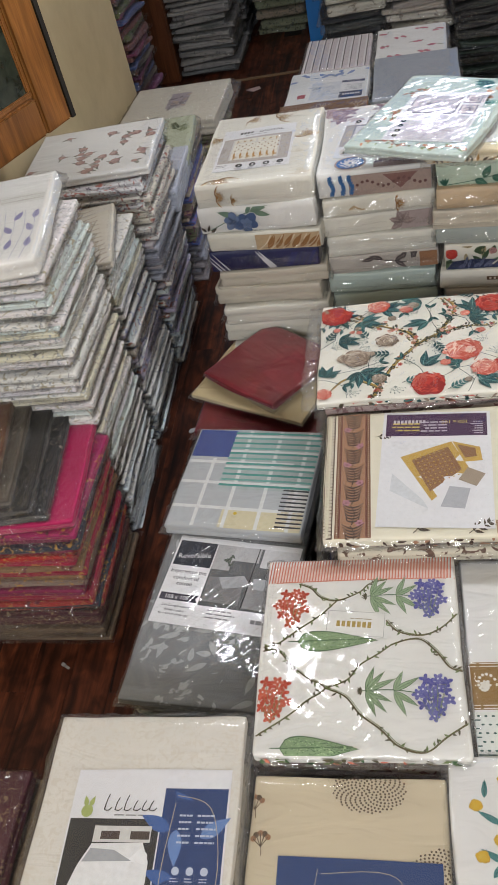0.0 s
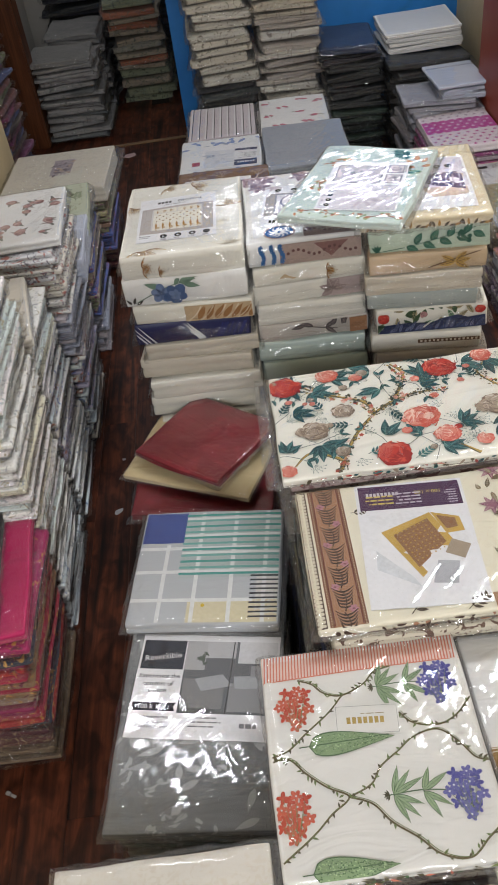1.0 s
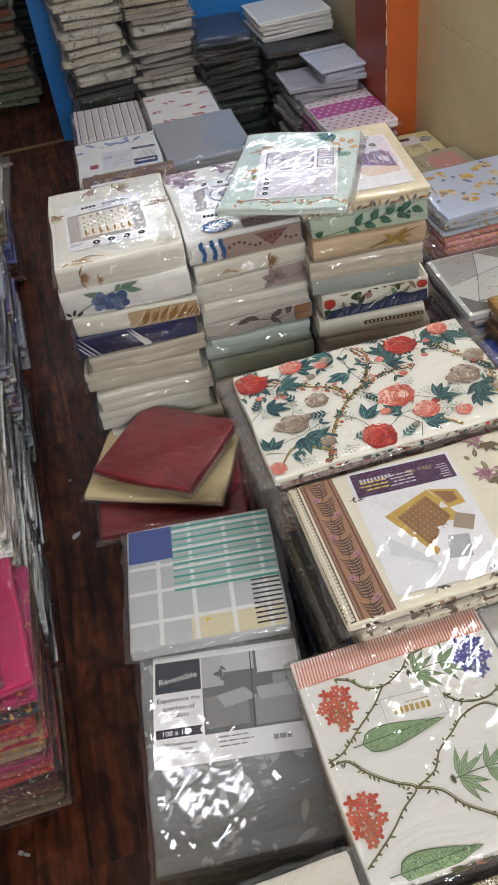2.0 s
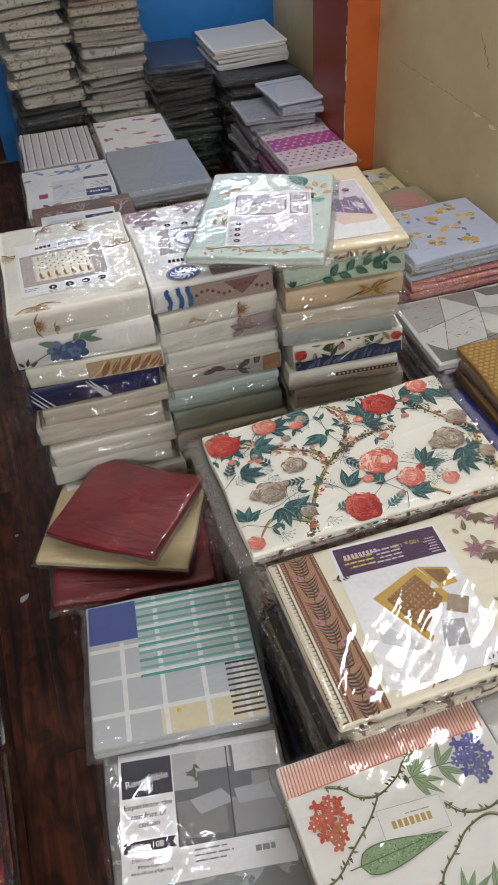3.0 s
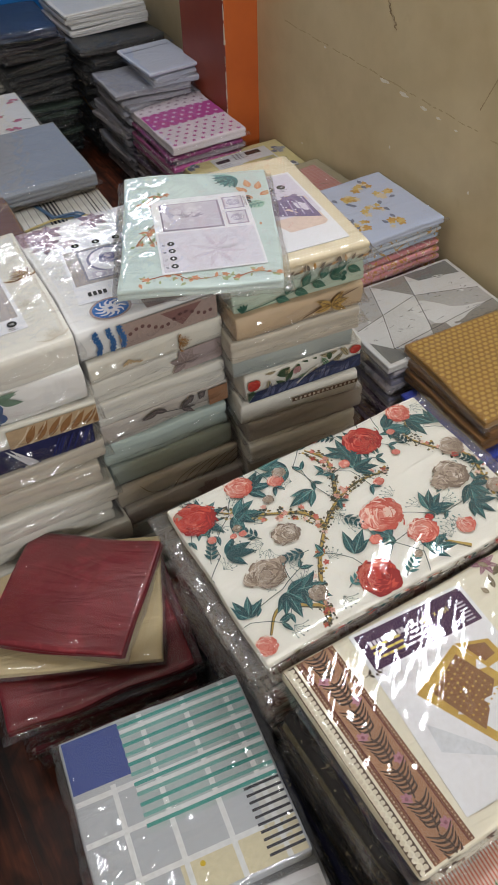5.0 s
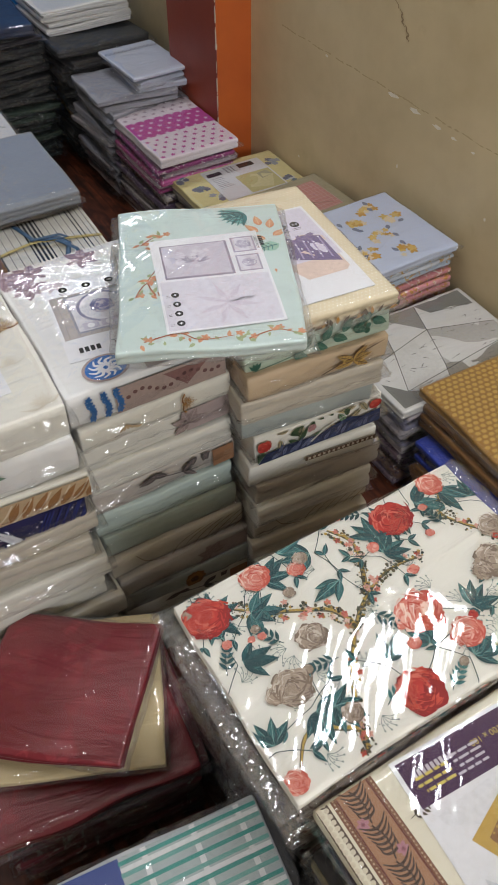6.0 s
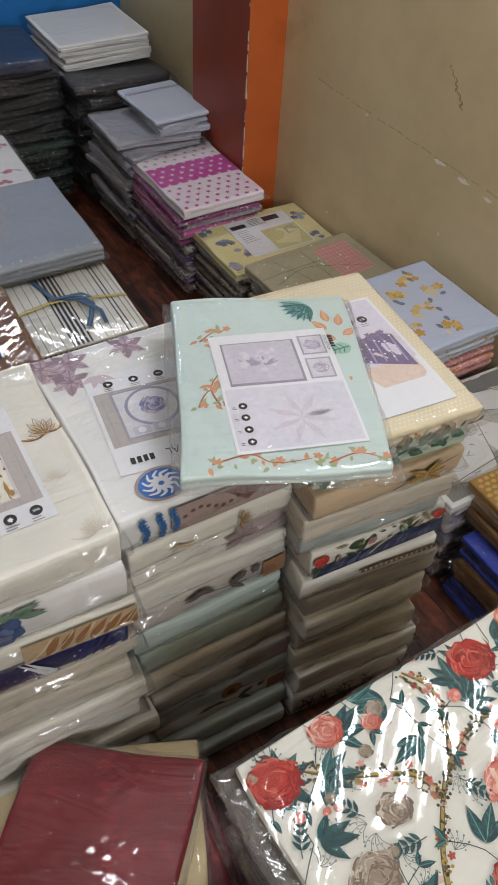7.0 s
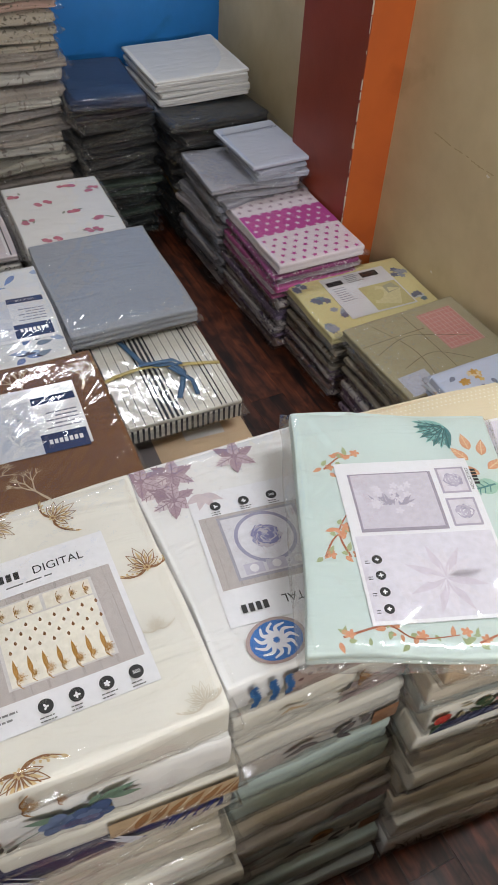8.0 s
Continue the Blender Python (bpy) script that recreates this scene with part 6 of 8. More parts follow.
def draw_e(q):
    q.rect(-0.092, 0.075, 0.092, 0.135, K(0.065, 0.025, 0.075)).up()
    pal = K(0.56, 0.52, 0.58)
    q.bars(0.084, 0.083, 0.022, 6, 0.006, pal, 0.4, 180)
    q.bars(0.02, 0.09, 0.06, 4, 0.008, pal, 0.4, 180)
    q.text("100 x 108", 0.033, 0.112, 0.012, K(0.62, 0.50, 0.12), 180)
    q.word(-0.05, 0.118, 9, 0.0085, pal, 180)
    q.bars(-0.03, 0.092, 0.055, 3, 0.009, K(0.62, 0.50, 0.12), 0.4, 180)
    q.poly([(-0.082, 0.06), (0.0, 0.068), (0.085, 0.03), (0.085, -0.02), (-0.02, -0.11)], K(0.70, 0.70, 0.72))
    gold, bz = K(0.52, 0.34, 0.08), K(0.26, 0.13, 0.06)
    q.up().poly([(-0.062, 0.02), (0.028, 0.060), (0.060, -0.01), (-0.005, -0.082)], gold)
    q.up().poly([(-0.042, 0.012), (0.022, 0.046), (0.046, -0.010), (-0.008, -0.062)], bz)
    q.up().poly([(0.03, 0.060), (0.078, 0.045), (0.082, 0.012), (0.050, 0.008)], gold).up().poly([(0.038, 0.052), (0.070, 0.042), (0.072, 0.022), (0.052, 0.018)], bz)
    q.poly([(0.056, -0.005), (0.086, -0.02), (0.07, -0.05), (0.04, -0.035)], K(0.34, 0.27, 0.2))
    q.poly([(0.025, -0.05), (0.06, -0.055), (0.05, -0.10), (0.01, -0.095)], K(0.42, 0.43, 0.46))
    q.poly([(-0.075, -0.02), (-0.02, -0.08), (-0.01, -0.10), (-0.078, -0.06)], K(0.60, 0.62, 0.65))
    q.up()
    for i in range(8):
        for j in range(8):
            u, v = -0.038 + i * 0.0098 + (j % 2) * 0.004, 0.0
            x, y = -0.042 + 0.064 * i / 8 + 0.030 * j / 8, 0.010 + 0.032 * i / 8 - 0.070 * j / 8
            q.disc(x, y, 0.0017, gold, 5)


card(e, s, -0.045, 0.004, 0.196, 0.280, -4, PAPER, draw_e, label="insert card with a purple header and a bed photo")

# ---- the block print pack ----
e, s = hero(-0.108, 0.662, 0.418, 0.318, 0.352, 0.022, BLOCK_W, 0.5, "white block print pack with red and blue flowers", 222, film_mat=PLASTIC, over=(0.006, 0.008), r=0.007)
p = Print(s, seed=13)


def sv(u, v):
    return ((u - 0.5) * 0.31, (0.5 - v) * 0.345)


salm = K(0.62, 0.20, 0.14)
x0, y0 = sv(0, 0.13)
p.rect(-0.157, y0, 0.157, 0.174, K(0.70, 0.55, 0.48)).up()
for i in range(62):
    x = -0.155 + i * 0.005
    p.line([(x, y0), (x + 0.004, 0.173)], 0.0022, salm)
p.line([(-0.157, y0), (0, y0 + 0.001), (0.157, y0)], 0.002, salm)
vn, vg = K(0.09, 0.08, 0.045), K(0.15, 0.20, 0.075)
vines = [[(0.17, 0.14), (0.24, 0.17), (0.29, 0.22), (0.38, 0.245), (0.50, 0.20), (0.56, 0.15), (0.65, 0.13)], [(0.38, 0.245), (0.30, 0.32), (0.18, 0.40), (0.08, 0.47), (0.0, 0.49)], [(0.0, 0.51), (0.08, 0.51), (0.15, 0.58), (0.24, 0.65), (0.33, 0.70), (0.24, 0.76), (0.15, 0.83), (0.0, 0.92)], [(0.33, 0.70), (0.44, 0.66), (0.50, 0.59), (0.60, 0.53), (0.68, 0.48), (0.80, 0.46), (0.88, 0.52), (0.94, 0.60), (1.0, 0.62)], [(0.33, 0.70), (0.43, 0.74), (0.50, 0.82), (0.60, 0.89), (0.68, 0.96), (0.80, 0.985), (0.90, 0.92), (1.0, 0.86)], [(0.64, 0.36), (0.70, 0.42), (0.82, 0.44), (0.92, 0.40), (1.0, 0.33)]]
for vnpts in vines:
    pts = [sv(*q) for q in vnpts]
    p.line(pts, 0.0027, K(0.13, 0.105, 0.05))
    p.line([(a + 0.0024, b + 0.0018) for a, b in pts], 0.0010, vg)
    for i in range(len(pts) - 1):
        for k in range(6):
            t = (k + 0.5) / 6
            x, y = pts[i][0] + (pts[i + 1][0] - pts[i][0]) * t, pts[i][1] + (pts[i + 1][1] - pts[i][1]) * t
            if p.g.random() < 0.62:
                a = math.degrees(math.atan2(pts[i + 1][1] - pts[i][1], pts[i + 1][0] - pts[i][0])) + p.g.choice((55, -55, 125, -125))
                p.leaf(x, y, a, p.g.uniform(0.006, 0.010), 0.0036, vn if k % 2 else vg)
p.up()


def pine(x, y, ln, half):
    """A cone shaped leaf, broad near the stem and drawn out to a point."""
    side = [(t / 16, half * math.sin(math.pi * math.sqrt(t / 16))) for t in range(17)]
    return [(x + ln * t, y + w) for t, w in side] + [(x + ln * t, y - w) for t, w in side[-2:0:-1]]


def block_flowers(p, x, y, tones, deg, n=16, r=0.030):
    for i in range(n):
        a = 2.4 * i
        q = r * math.sqrt(i / n)
        fx, fy = x + q * math.cos(a) * 0.85, y + q * math.sin(a) * 1.2
        p.line([(x, y - 0.04), (fx, fy)], 0.0007, vg)
        p.petals(fx, fy, 0.0098, 4 + i % 2, tones[i % len(tones)], i, 0.62)
        p.up(0.05).disc(fx, fy, 0.0016, PAPER if i % 2 else tones[-1], 6)


rb, bb2 = [K(0.46, 0.06, 0.03), K(0.54, 0.11, 0.06)], [K(0.08, 0.08, 0.30), K(0.14, 0.14, 0.38)]
grl, gdk = K(0.22, 0.32, 0.17), K(0.075, 0.14, 0.065)
for u, v in ((0.56, 0.225), (0.53, 0.715)):
    x, y = sv(u, v)
    p.line([(x - 0.01, y), (x + 0.04, y + 0.002), (x + 0.085, y - 0.004)], 0.0016, gdk)
    for dx, fan in ((0.0, (72, 48, 24, -24, -48, -70)), (0.042, (66, 30, -34, -66))):
        for a in fan:
            c, q = math.cos(radians(a)), math.sin(radians(a))
            ln = 0.050 - 0.00012 * abs(a) + p.g.uniform(-0.005, 0.005)
            p.leaf(x + dx, y, a, ln, 0.0105, gdk)
            p.up(0.1).leaf(x + dx + 0.0015 * c, y + 0.0015 * q, a, ln * 0.94, 0.0082, K(0.30, 0.40, 0.24), gdk)
    for k in range(6):
        p.leaf(x - 0.006, y, 110 + k * 28, 0.009, 0.003, vn)
p.up()
for u, v, tn in ((0.14, 0.27, rb), (0.07, 0.745, rb), (0.865, 0.235, bb2), (0.86, 0.735, bb2)):
    x, y = sv(u, v)
    block_flowers(p, x, y, tn, 0, 18)
for u0, u1, v in ((0.18, 0.60, 0.465), (0.12, 0.50, 0.975)):
    (x, y), (x1, _) = sv(u0, v), sv(u1, v)
    L = x1 - x
    p.poly(pine(x, y, L, 0.0190), gdk)
    p.up().poly(pine(x + 0.0015, y, L * 0.97, 0.0172), grl).up()
    for i in range(220):
        t = p.g.uniform(0.06, 0.9)
        p.disc(x + (x1 - x) * t, y + p.g.uniform(-1, 1) * 0.0150 * math.sin(math.pi * math.sqrt(t)), 0.0010, gdk if i % 3 else K(0.40, 0.55, 0.30), 5)
    p.line([(x - 0.014, y), (x, y), (x1 - 0.01, y + 0.003)], 0.0016, gdk)
    p.up()
p.put(e, "printed_pattern", "block printed vines with red and blue flowers")
edge_print(e, s, [vn, vg, salm, gdk], 40, 73)


def draw_f(q):
    q.line([(-0.046, -0.022), (0.046, -0.022)], 0.0006, K(0.3, 0.32, 0.3)).line([(-0.046, 0.022), (0.046, 0.022)], 0.0006, K(0.3, 0.32, 0.3)).line([(-0.046, -0.022), (-0.046, 0.022)], 0.0006, K(0.3, 0.32, 0.3)).line([(0.046, -0.022), (0.046, 0.022)], 0.0006, K(0.3, 0.32, 0.3))
    q.word(-0.004, 0.004, 7, 0.0105, K(0.42, 0.30, 0.08), 180)
    q.bars(0.026, 0.010, 0.05, 1, 0.005, K(0.35, 0.3, 0.2), 0.3, 180)


card(e, s, -0.006, 0.043, 0.096, 0.048, -5, BLOCK_W, draw_f, name="brand_card", label="small white card with gold print")

# ---- packs beside and before it ----
e, s = hero(0.205, 0.672, 0.395, 0.295, 0.345, 0.018, PURE_WHITE, 0, "white sheet pack with ochre paisley border", 223, film_mat=PLASTIC)
p = Print(s, seed=14)
oc, wh, dg = K(0.26, 0.15, 0.045), K(0.72, 0.70, 0.64), K(0.04, 0.10, 0.09)
p.rect(-0.146, -0.10, 0.146, -0.022, oc)
p.up()
for y in (-0.024, -0.029, -0.093, -0.098):
    p.line([(-0.145, y), (0, y), (0.145, y)], 0.0015, wh)
for i in range(8):
    x = -0.125 + i * 0.036
    for k in range(14):
        a = k * 0.45
        rr = 0.017 - k * 0.001
        p.disc(x + rr * math.cos(a), -0.06 + rr * 1.3 * math.sin(a), 0.0026, wh, 7)
    p.petals(x, -0.06, 0.009, 7, wh)
    p.leaf(x + 0.018, -0.085, 70, 0.03, 0.008, wh)
p.rect(-0.146, -0.172, 0.146, -0.104, K(0.70, 0.72, 0.68))
p.up()
for j in range(5):
    p.line([(-0.145, -0.116 - j * 0.013), (0.145, -0.116 - j * 0.013)], 0.002, dg)
    for i in range(28):
        p.disc(-0.14 + i * 0.0104 + (j % 2) * 0.005, -0.110 - j * 0.013, 0.0026, dg, 7, 0.0016)
p.put(e, "printed_pattern", "ochre paisley band and dotted green band")

e, s = hero(0.167, 0.315, 0.405, 0.30, 0.365, 0.020, PURE_WHITE, 0, "white sheet pack with yellow flowers on green stems", 224, film_mat=PLASTIC)
p = Print(s, seed=15)
yl = [K(0.60, 0.38, 0.03), K(0.66, 0.50, 0.10), K(0.50, 0.28, 0.02)]
for x in (-0.09, 0.0, 0.09):
    p.line([(x, -0.17), (x + 0.01, -0.05), (x + 0.0, 0.08), (x + 0.015, 0.15)], 0.003, TEAL)
    for i in range(12):
        p.leaf(x + 0.004, -0.15 + i * 0.024, 30 if i % 2 else 150, 0.036, 0.010, TEAL if i % 2 else TEAL2, TEAL2)
        p.leaf(x + p.g.uniform(-0.03, 0.03), -0.15 + i * 0.025, p.g.uniform(20, 160), 0.026, 0.009, TEAL2, TEAL)
    p.up()
    for i, (dx, y) in enumerate(((0.012, 0.15), (-0.028, 0.115), (0.03, 0.095), (-0.025, 0.05), (0.03, 0.03), (0.0, 0.07), (-0.02, -0.03), (0.03, -0.06))):
        p.bloom(x + dx, y, 0.0095, yl, 3)
p.put(e, "printed_pattern", "yellow flowers on green stems")

e, s = hero(-0.125, 0.285, 0.392, 0.275, 0.37, 0.018, SAND, 0, "sand coloured sheet pack with dark medallion and blue card", 225, film_mat=PLASTIC, crinkle=0.003)
p = Print(s, seed=16)
md = K(0.10, 0.065, 0.04)
for cx, cy in ((0.03, 0.165), (0.135, 0.06), (0.03, -0.05)):
    for i in range(230):
        a, q = 2.399 * i, 0.052 * math.sqrt(i / 230)
        p.disc(cx + q * math.cos(a), cy + q * 0.62 * math.sin(a), 0.0016, md, 6)
for x, y in ((-0.12, 0.09), (-0.133, 0.14), (-0.11, -0.06)):
    for i in range(5):
        p.disc(x + 0.012 * math.cos(0.6 + i * 0.55), y + 0.012 * math.sin(0.6 + i * 0.55), 0.0042, md if i % 2 else K(0.30, 0.15, 0.08), 8)
        p.line([(x, y - 0.006), (x + 0.012 * math.cos(0.6 + i * 0.55), y + 0.012 * math.sin(0.6 + i * 0.55))], 0.0012, md)
    p.line([(x, y), (x + 0.002, y - 0.018)], 0.001, md)
p.put(e, "printed_pattern", "dark medallions and small sprigs")
NAVYC = K(0.02, 0.05, 0.16)


def draw_blue(q):
    for i in range(9):
        q.leaf(-0.10 + i * 0.024, -0.06 + 0.05 * math.sin(i * 2.1), 40 + i * 37, 0.06, 0.03, K(0.05, 0.11, 0.30) if i % 2 else K(0.10, 0.18, 0.38))
    q.up()
    gd = K(0.5, 0.42, 0.3)
    for pts in ([(-0.05, 0.085), (0.04, 0.088), (0.06, 0.05), (0.05, -0.09)], [(-0.06, 0.06), (-0.055, -0.08), (-0.02, -0.095), (0.05, -0.085)], [(-0.055, 0.09), (-0.065, 0.0), (-0.05, -0.09)]):
        q.line(pts, 0.0009, gd)
    pal = K(0.50, 0.55, 0.66)
    q.bars(-0.045, 0.065, 0.028, 5, 0.010, pal, 0.3)
    q.bars(-0.005, 0.065, 0.05, 5, 0.010, pal, 0.3)
    for j in range(3):
        for i in range(4):
            q.disc(-0.04 + i * 0.027, -0.005 - j * 0.03, 0.006, pal, 8)
            q.bars(-0.048 + i * 0.027, -0.016 - j * 0.03, 0.016, 2, 0.004, pal, 0.4)


card(e, s, 0.016, -0.032, 0.22, 0.21, 0, NAVYC, draw_blue, label="dark blue insert card with fine print")

e, s = hero(-0.425, 0.362, 0.420, 0.300, 0.365, 0.022, STONE_W, 0.8, "off-white linen sheet pack with a photo card", 226, film_mat=PLASTIC, over=(0.012, 0.008), crinkle=0.002)


def draw_eth(q):
    q.rect(0.022, -0.13, 0.115, 0.105, NAVYC)
    q.rect(-0.115, -0.13, 0.022, -0.095, NAVYC)
    q.rect(-0.115, -0.095, 0.020, 0.062, K(0.03, 0.03, 0.032))
    q.up()
    for i in range(12):
        q.leaf(0.035 + 0.07 * q.g.random(), -0.12 + 0.2 * q.g.random(), q.g.uniform(0, 360), 0.05, 0.022, K(0.05, 0.12, 0.34) if i % 2 else K(0.14, 0.24, 0.50))
    q.up().poly([(0.042, 0.092), (0.09, 0.082), (0.108, 0.0), (0.102, -0.09), (0.05, -0.105), (0.032, -0.03)], NAVYC).up()
    gd, pal = K(0.5, 0.42, 0.3), K(0.50, 0.55, 0.66)
    for pts in ([(0.042, 0.095), (0.092, 0.078), (0.11, 0.0), (0.098, -0.095)], [(0.04, 0.085), (0.031, -0.03), (0.048, -0.108), (0.10, -0.092)]):
        q.line(pts, 0.001, gd)
    q.bars(0.048, 0.066, 0.02, 5, 0.009, pal, 0.3)
    q.bars(0.074, 0.066, 0.028, 5, 0.009, pal, 0.3)
    for j in range(3):
        for i in range(3):
            q.disc(0.052 + i * 0.020, -0.005 - j * 0.027, 0.0055, pal, 9)
            q.bars(0.046 + i * 0.020, -0.015 - j * 0.027, 0.013, 2, 0.0035, pal, 0.4)
    for i in range(4):
        q.disc(-0.10 + i * 0.036, -0.113, 0.0105, K(0.66, 0.70, 0.76), 16)
        q.up(0.2).disc(-0.10 + i * 0.036, -0.113, 0.005, NAVYC, 8)
    # the bed of the photo
    q.rect(-0.075, 0.030, 0.010, 0.052, K(0.60, 0.59, 0.57)).up()
    for x in (-0.062, -0.018):
        q.rect(x - 0.002, 0.034, x + 0.026, 0.045, K(0.07, 0.05, 0.045))
    q.poly([(-0.09, 0.0), (-0.075, 0.028), (0.0, 0.030), (0.012, 0.005), (0.012, -0.05), (-0.085, -0.062), (-0.10, -0.03)], K(0.74, 0.74, 0.74))
    q.up().poly([(-0.085, 0.004), (-0.075, 0.022), (-0.04, 0.020), (-0.012, 0.006)], K(0.36, 0.37, 0.39)).poly([(-0.02, 0.006), (0.0, 0.024), (0.01, 0.014), (0.008, 0.002)], K(0.80, 0.80, 0.80))
    q.poly([(-0.095, -0.036), (0.012, -0.050), (0.012, -0.062), (-0.09, -0.068)], K(0.55, 0.55, 0.56))
    q.disc(-0.008, -0.048, 0.022, K(0.62, 0.62, 0.62), 20)
    q.up().petals(-0.008, -0.048, 0.014, 9, K(0.48, 0.48, 0.49))
    # brand mark and word as shapes
    lg = K(0.36, 0.42, 0.14)
    q.disc(-0.092, 0.072, 0.009, lg, 10).leaf(-0.094, 0.078, 105, 0.016, 0.008, lg).leaf(-0.089, 0.078, 70, 0.016, 0.008, lg)
    for i, (u, h) in enumerate(((-0.066, 0.022), (-0.050, 0.017), (-0.036, 0.021), (-0.022, 0.013), (-0.009, 0.013), (0.002, 0.013))):
        q.line([(u, 0.074), (u + 0.002, 0.074 + h * 0.6), (u + 0.005, 0.074 + h)], 0.0016, INKBLK)
        q.line([(u, 0.074), (u + 0.006, 0.073), (u + 0.011, 0.077)], 0.0012, INKBLK)
    q.bars(-0.05, 0.066, 0.06, 1, 0.004, K(0.2, 0.2, 0.2))


card(e, s, 0.02, -0.035, 0.235, 0.265, 0.5, PAPER, draw_eth, label="insert card with a white bed photo and blue side")

# ---- slate grey pack with the cotton card ----
e, s = hero(-0.385, 0.812, 0.300, 0.288, 0.385, 0.020, SLATE, -6, "slate grey marbled sheet pack with a white card", 227, film_mat=PLASTIC, over=(0.010, 0.008), crinkle=0.0026)
p = Print(s, seed=17)
for i in range(60):
    p.leaf(p.g.uniform(-0.13, 0.13), p.g.uniform(-0.18, 0.18), p.g.uniform(0, 360), p.g.uniform(0.025, 0.05), 0.014, K(0.37, 0.38, 0.39) if i % 2 else K(0.20, 0.21, 0.22))
p.put(e, "printed_pattern", "tone on tone grey leaf print")


def draw_g(q):
    q.rect(-0.125, 0.030, -0.045, 0.090, K(0.035, 0.04, 0.055))
    q.rect(-0.043, -0.055, 0.125, 0.090, K(0.14, 0.145, 0.155)).up()
    q.text("Reversible", -0.085, 0.056, 0.0165, PAPER, 8)
    for x0, y0, x1, y1, c in ((-0.043, 0.03, -0.005, 0.09, 0.40), (0.055, 0.045, 0.125, 0.09, 0.62), (-0.005, 0.055, 0.05, 0.09, 0.46), (0.08, 0.01, 0.125, 0.04, 0.30), (-0.04, -0.045, 0.035, 0.012, 0.22), (0.045, -0.05, 0.125, 0.005, 0.27)):
        q.rect(x0, y0, x1, y1, K(c, c, c * 1.03))
    q.up().poly([(-0.02, 0.012), (0.03, 0.022), (0.05, 0.0), (-0.005, -0.012)], K(0.36, 0.37, 0.39)).poly([(0.05, 0.018), (0.115, 0.022), (0.12, -0.005), (0.055, -0.006)], K(0.38, 0.39, 0.41))
    q.line([(0.042, -0.055), (0.044, 0.02), (0.045, 0.09)], 0.002, K(0.05, 0.05, 0.055))
    for i in range(8):
        q.leaf(-0.01, 0.04 + i * 0.004, 40 + i * 40, 0.014, 0.006, K(0.10, 0.12, 0.10))
    gk = K(0.06, 0.06, 0.07)
    for k, t in enumerate(("Experience the", "comfort of", "cotton")):
        q.text(t, -0.085, 0.015 - k * 0.014, 0.0125, gk)
    q.rect(-0.125, -0.052, -0.055, -0.036, K(0.05, 0.045, 0.07)).poly([(-0.055, -0.036), (-0.046, -0.036), (-0.052, -0.044), (-0.046, -0.052), (-0.055, -0.052)], K(0.05, 0.045, 0.07))
    q.up().text("108 x 108", -0.089, -0.044, 0.0125, PAPER)
    for k, t in enumerate(("2 N Complimentary", "Pillow Covers", "46 x 69 cm (Approx)")):
        q.text(t, -0.085, -0.064 - k * 0.009, 0.0072, gk)
    q.bars(-0.02, -0.064, 0.07, 3, 0.008, K(0.3, 0.3, 0.32), 0.3)
    q.bars(0.07, -0.080, 0.045, 1, 0.012, K(0.3, 0.3, 0.32), 0.7)


card(e, s, 0.003, 0.060, 0.258, 0.205, -4, PAPER, draw_g, label="white insert card with lettering and a grey bed photo")

# ---- plaid pack ----
e, s = hero(-0.357, 1.122, 0.330, 0.292, 0.285, 0.028, cloth("light_grey_cotton", (0.43, 0.45, 0.47), 0.65, 0.06), -8, "grey windowpane check pack with blue and teal bands", 228, film_mat=PLASTIC, over=(0.012, 0.010), layers=2, groove=0.004, r=0.005)
p = Print(s, seed=18)
wl, tl2 = K(0.68, 0.69, 0.68), K(0.06, 0.30, 0.26)
p.rect(-0.142, 0.055, -0.055, 0.138, K(0.055, 0.085, 0.27))
p.rect(-0.055, -0.035, 0.142, 0.138, K(0.40, 0.45, 0.45))
p.rect(-0.030, -0.138, 0.142, -0.088, K(0.62, 0.56, 0.38))
p.rect(0.10, -0.12, 0.142, -0.02, K(0.60, 0.60, 0.56))
p.up()
for x in (-0.085, -0.02, 0.05, 0.115):
    p.rect(x - 0.004, -0.138, x + 0.004, 0.138 if x > -0.05 else 0.05, wl)
for y in (-0.088, -0.02, 0.04):
    p.rect(-0.142, y - 0.004, 0.095, y + 0.004, wl)
p.up()
for i in range(11):
    y = 0.130 - i * 0.0155
    p.rect(-0.056, y - 0.0028, 0.142, y + 0.0028, tl2 if i % 2 == 0 else K(0.16, 0.38, 0.34))
    if i % 3 == 0:
        p.up(0.2).rect(-0.055, y - 0.012, 0.142, y - 0.006, wl)
for i in range(10):
    p.rect(0.088, -0.034 - i * 0.0105, 0.142, -0.030 - i * 0.0105, K(0.035, 0.035, 0.045))
p.disc(0.0, -0.10, 0.004, K(0.60, 0.42, 0.02), 8)
p.put(e, "printed_pattern", "check, teal bands and black bars")

# ---- maroon packs ----
e, s = hero(-0.362, 1.525, 0.200, 0.34, 0.28, 0.020, WINE, -8, "folded maroon satin pack in plastic", 229, film_mat=PLASTIC, crinkle=0.0030, over=(0.012, 0.012), wave=0.004)
e, s = hero(-0.362, 1.572, 0.234, 0.335, 0.27, 0.014, BUTTER, -25, "folded butter yellow pack under a maroon one", 230, film_mat=PLASTIC, crinkle=0.0024, over=(0.006, 0.006), tilt=(1, -1))
e, s = hero(-0.350, 1.564, 0.280, 0.265, 0.239, 0.016, WINE, -41.2, "maroon satin pack laid askew on the others", 231, film_mat=PLASTIC, crinkle=0.0036, over=(0.006, 0.006), tilt=(2, -4), wave=0.006, puff=0.008, groove=0.002)

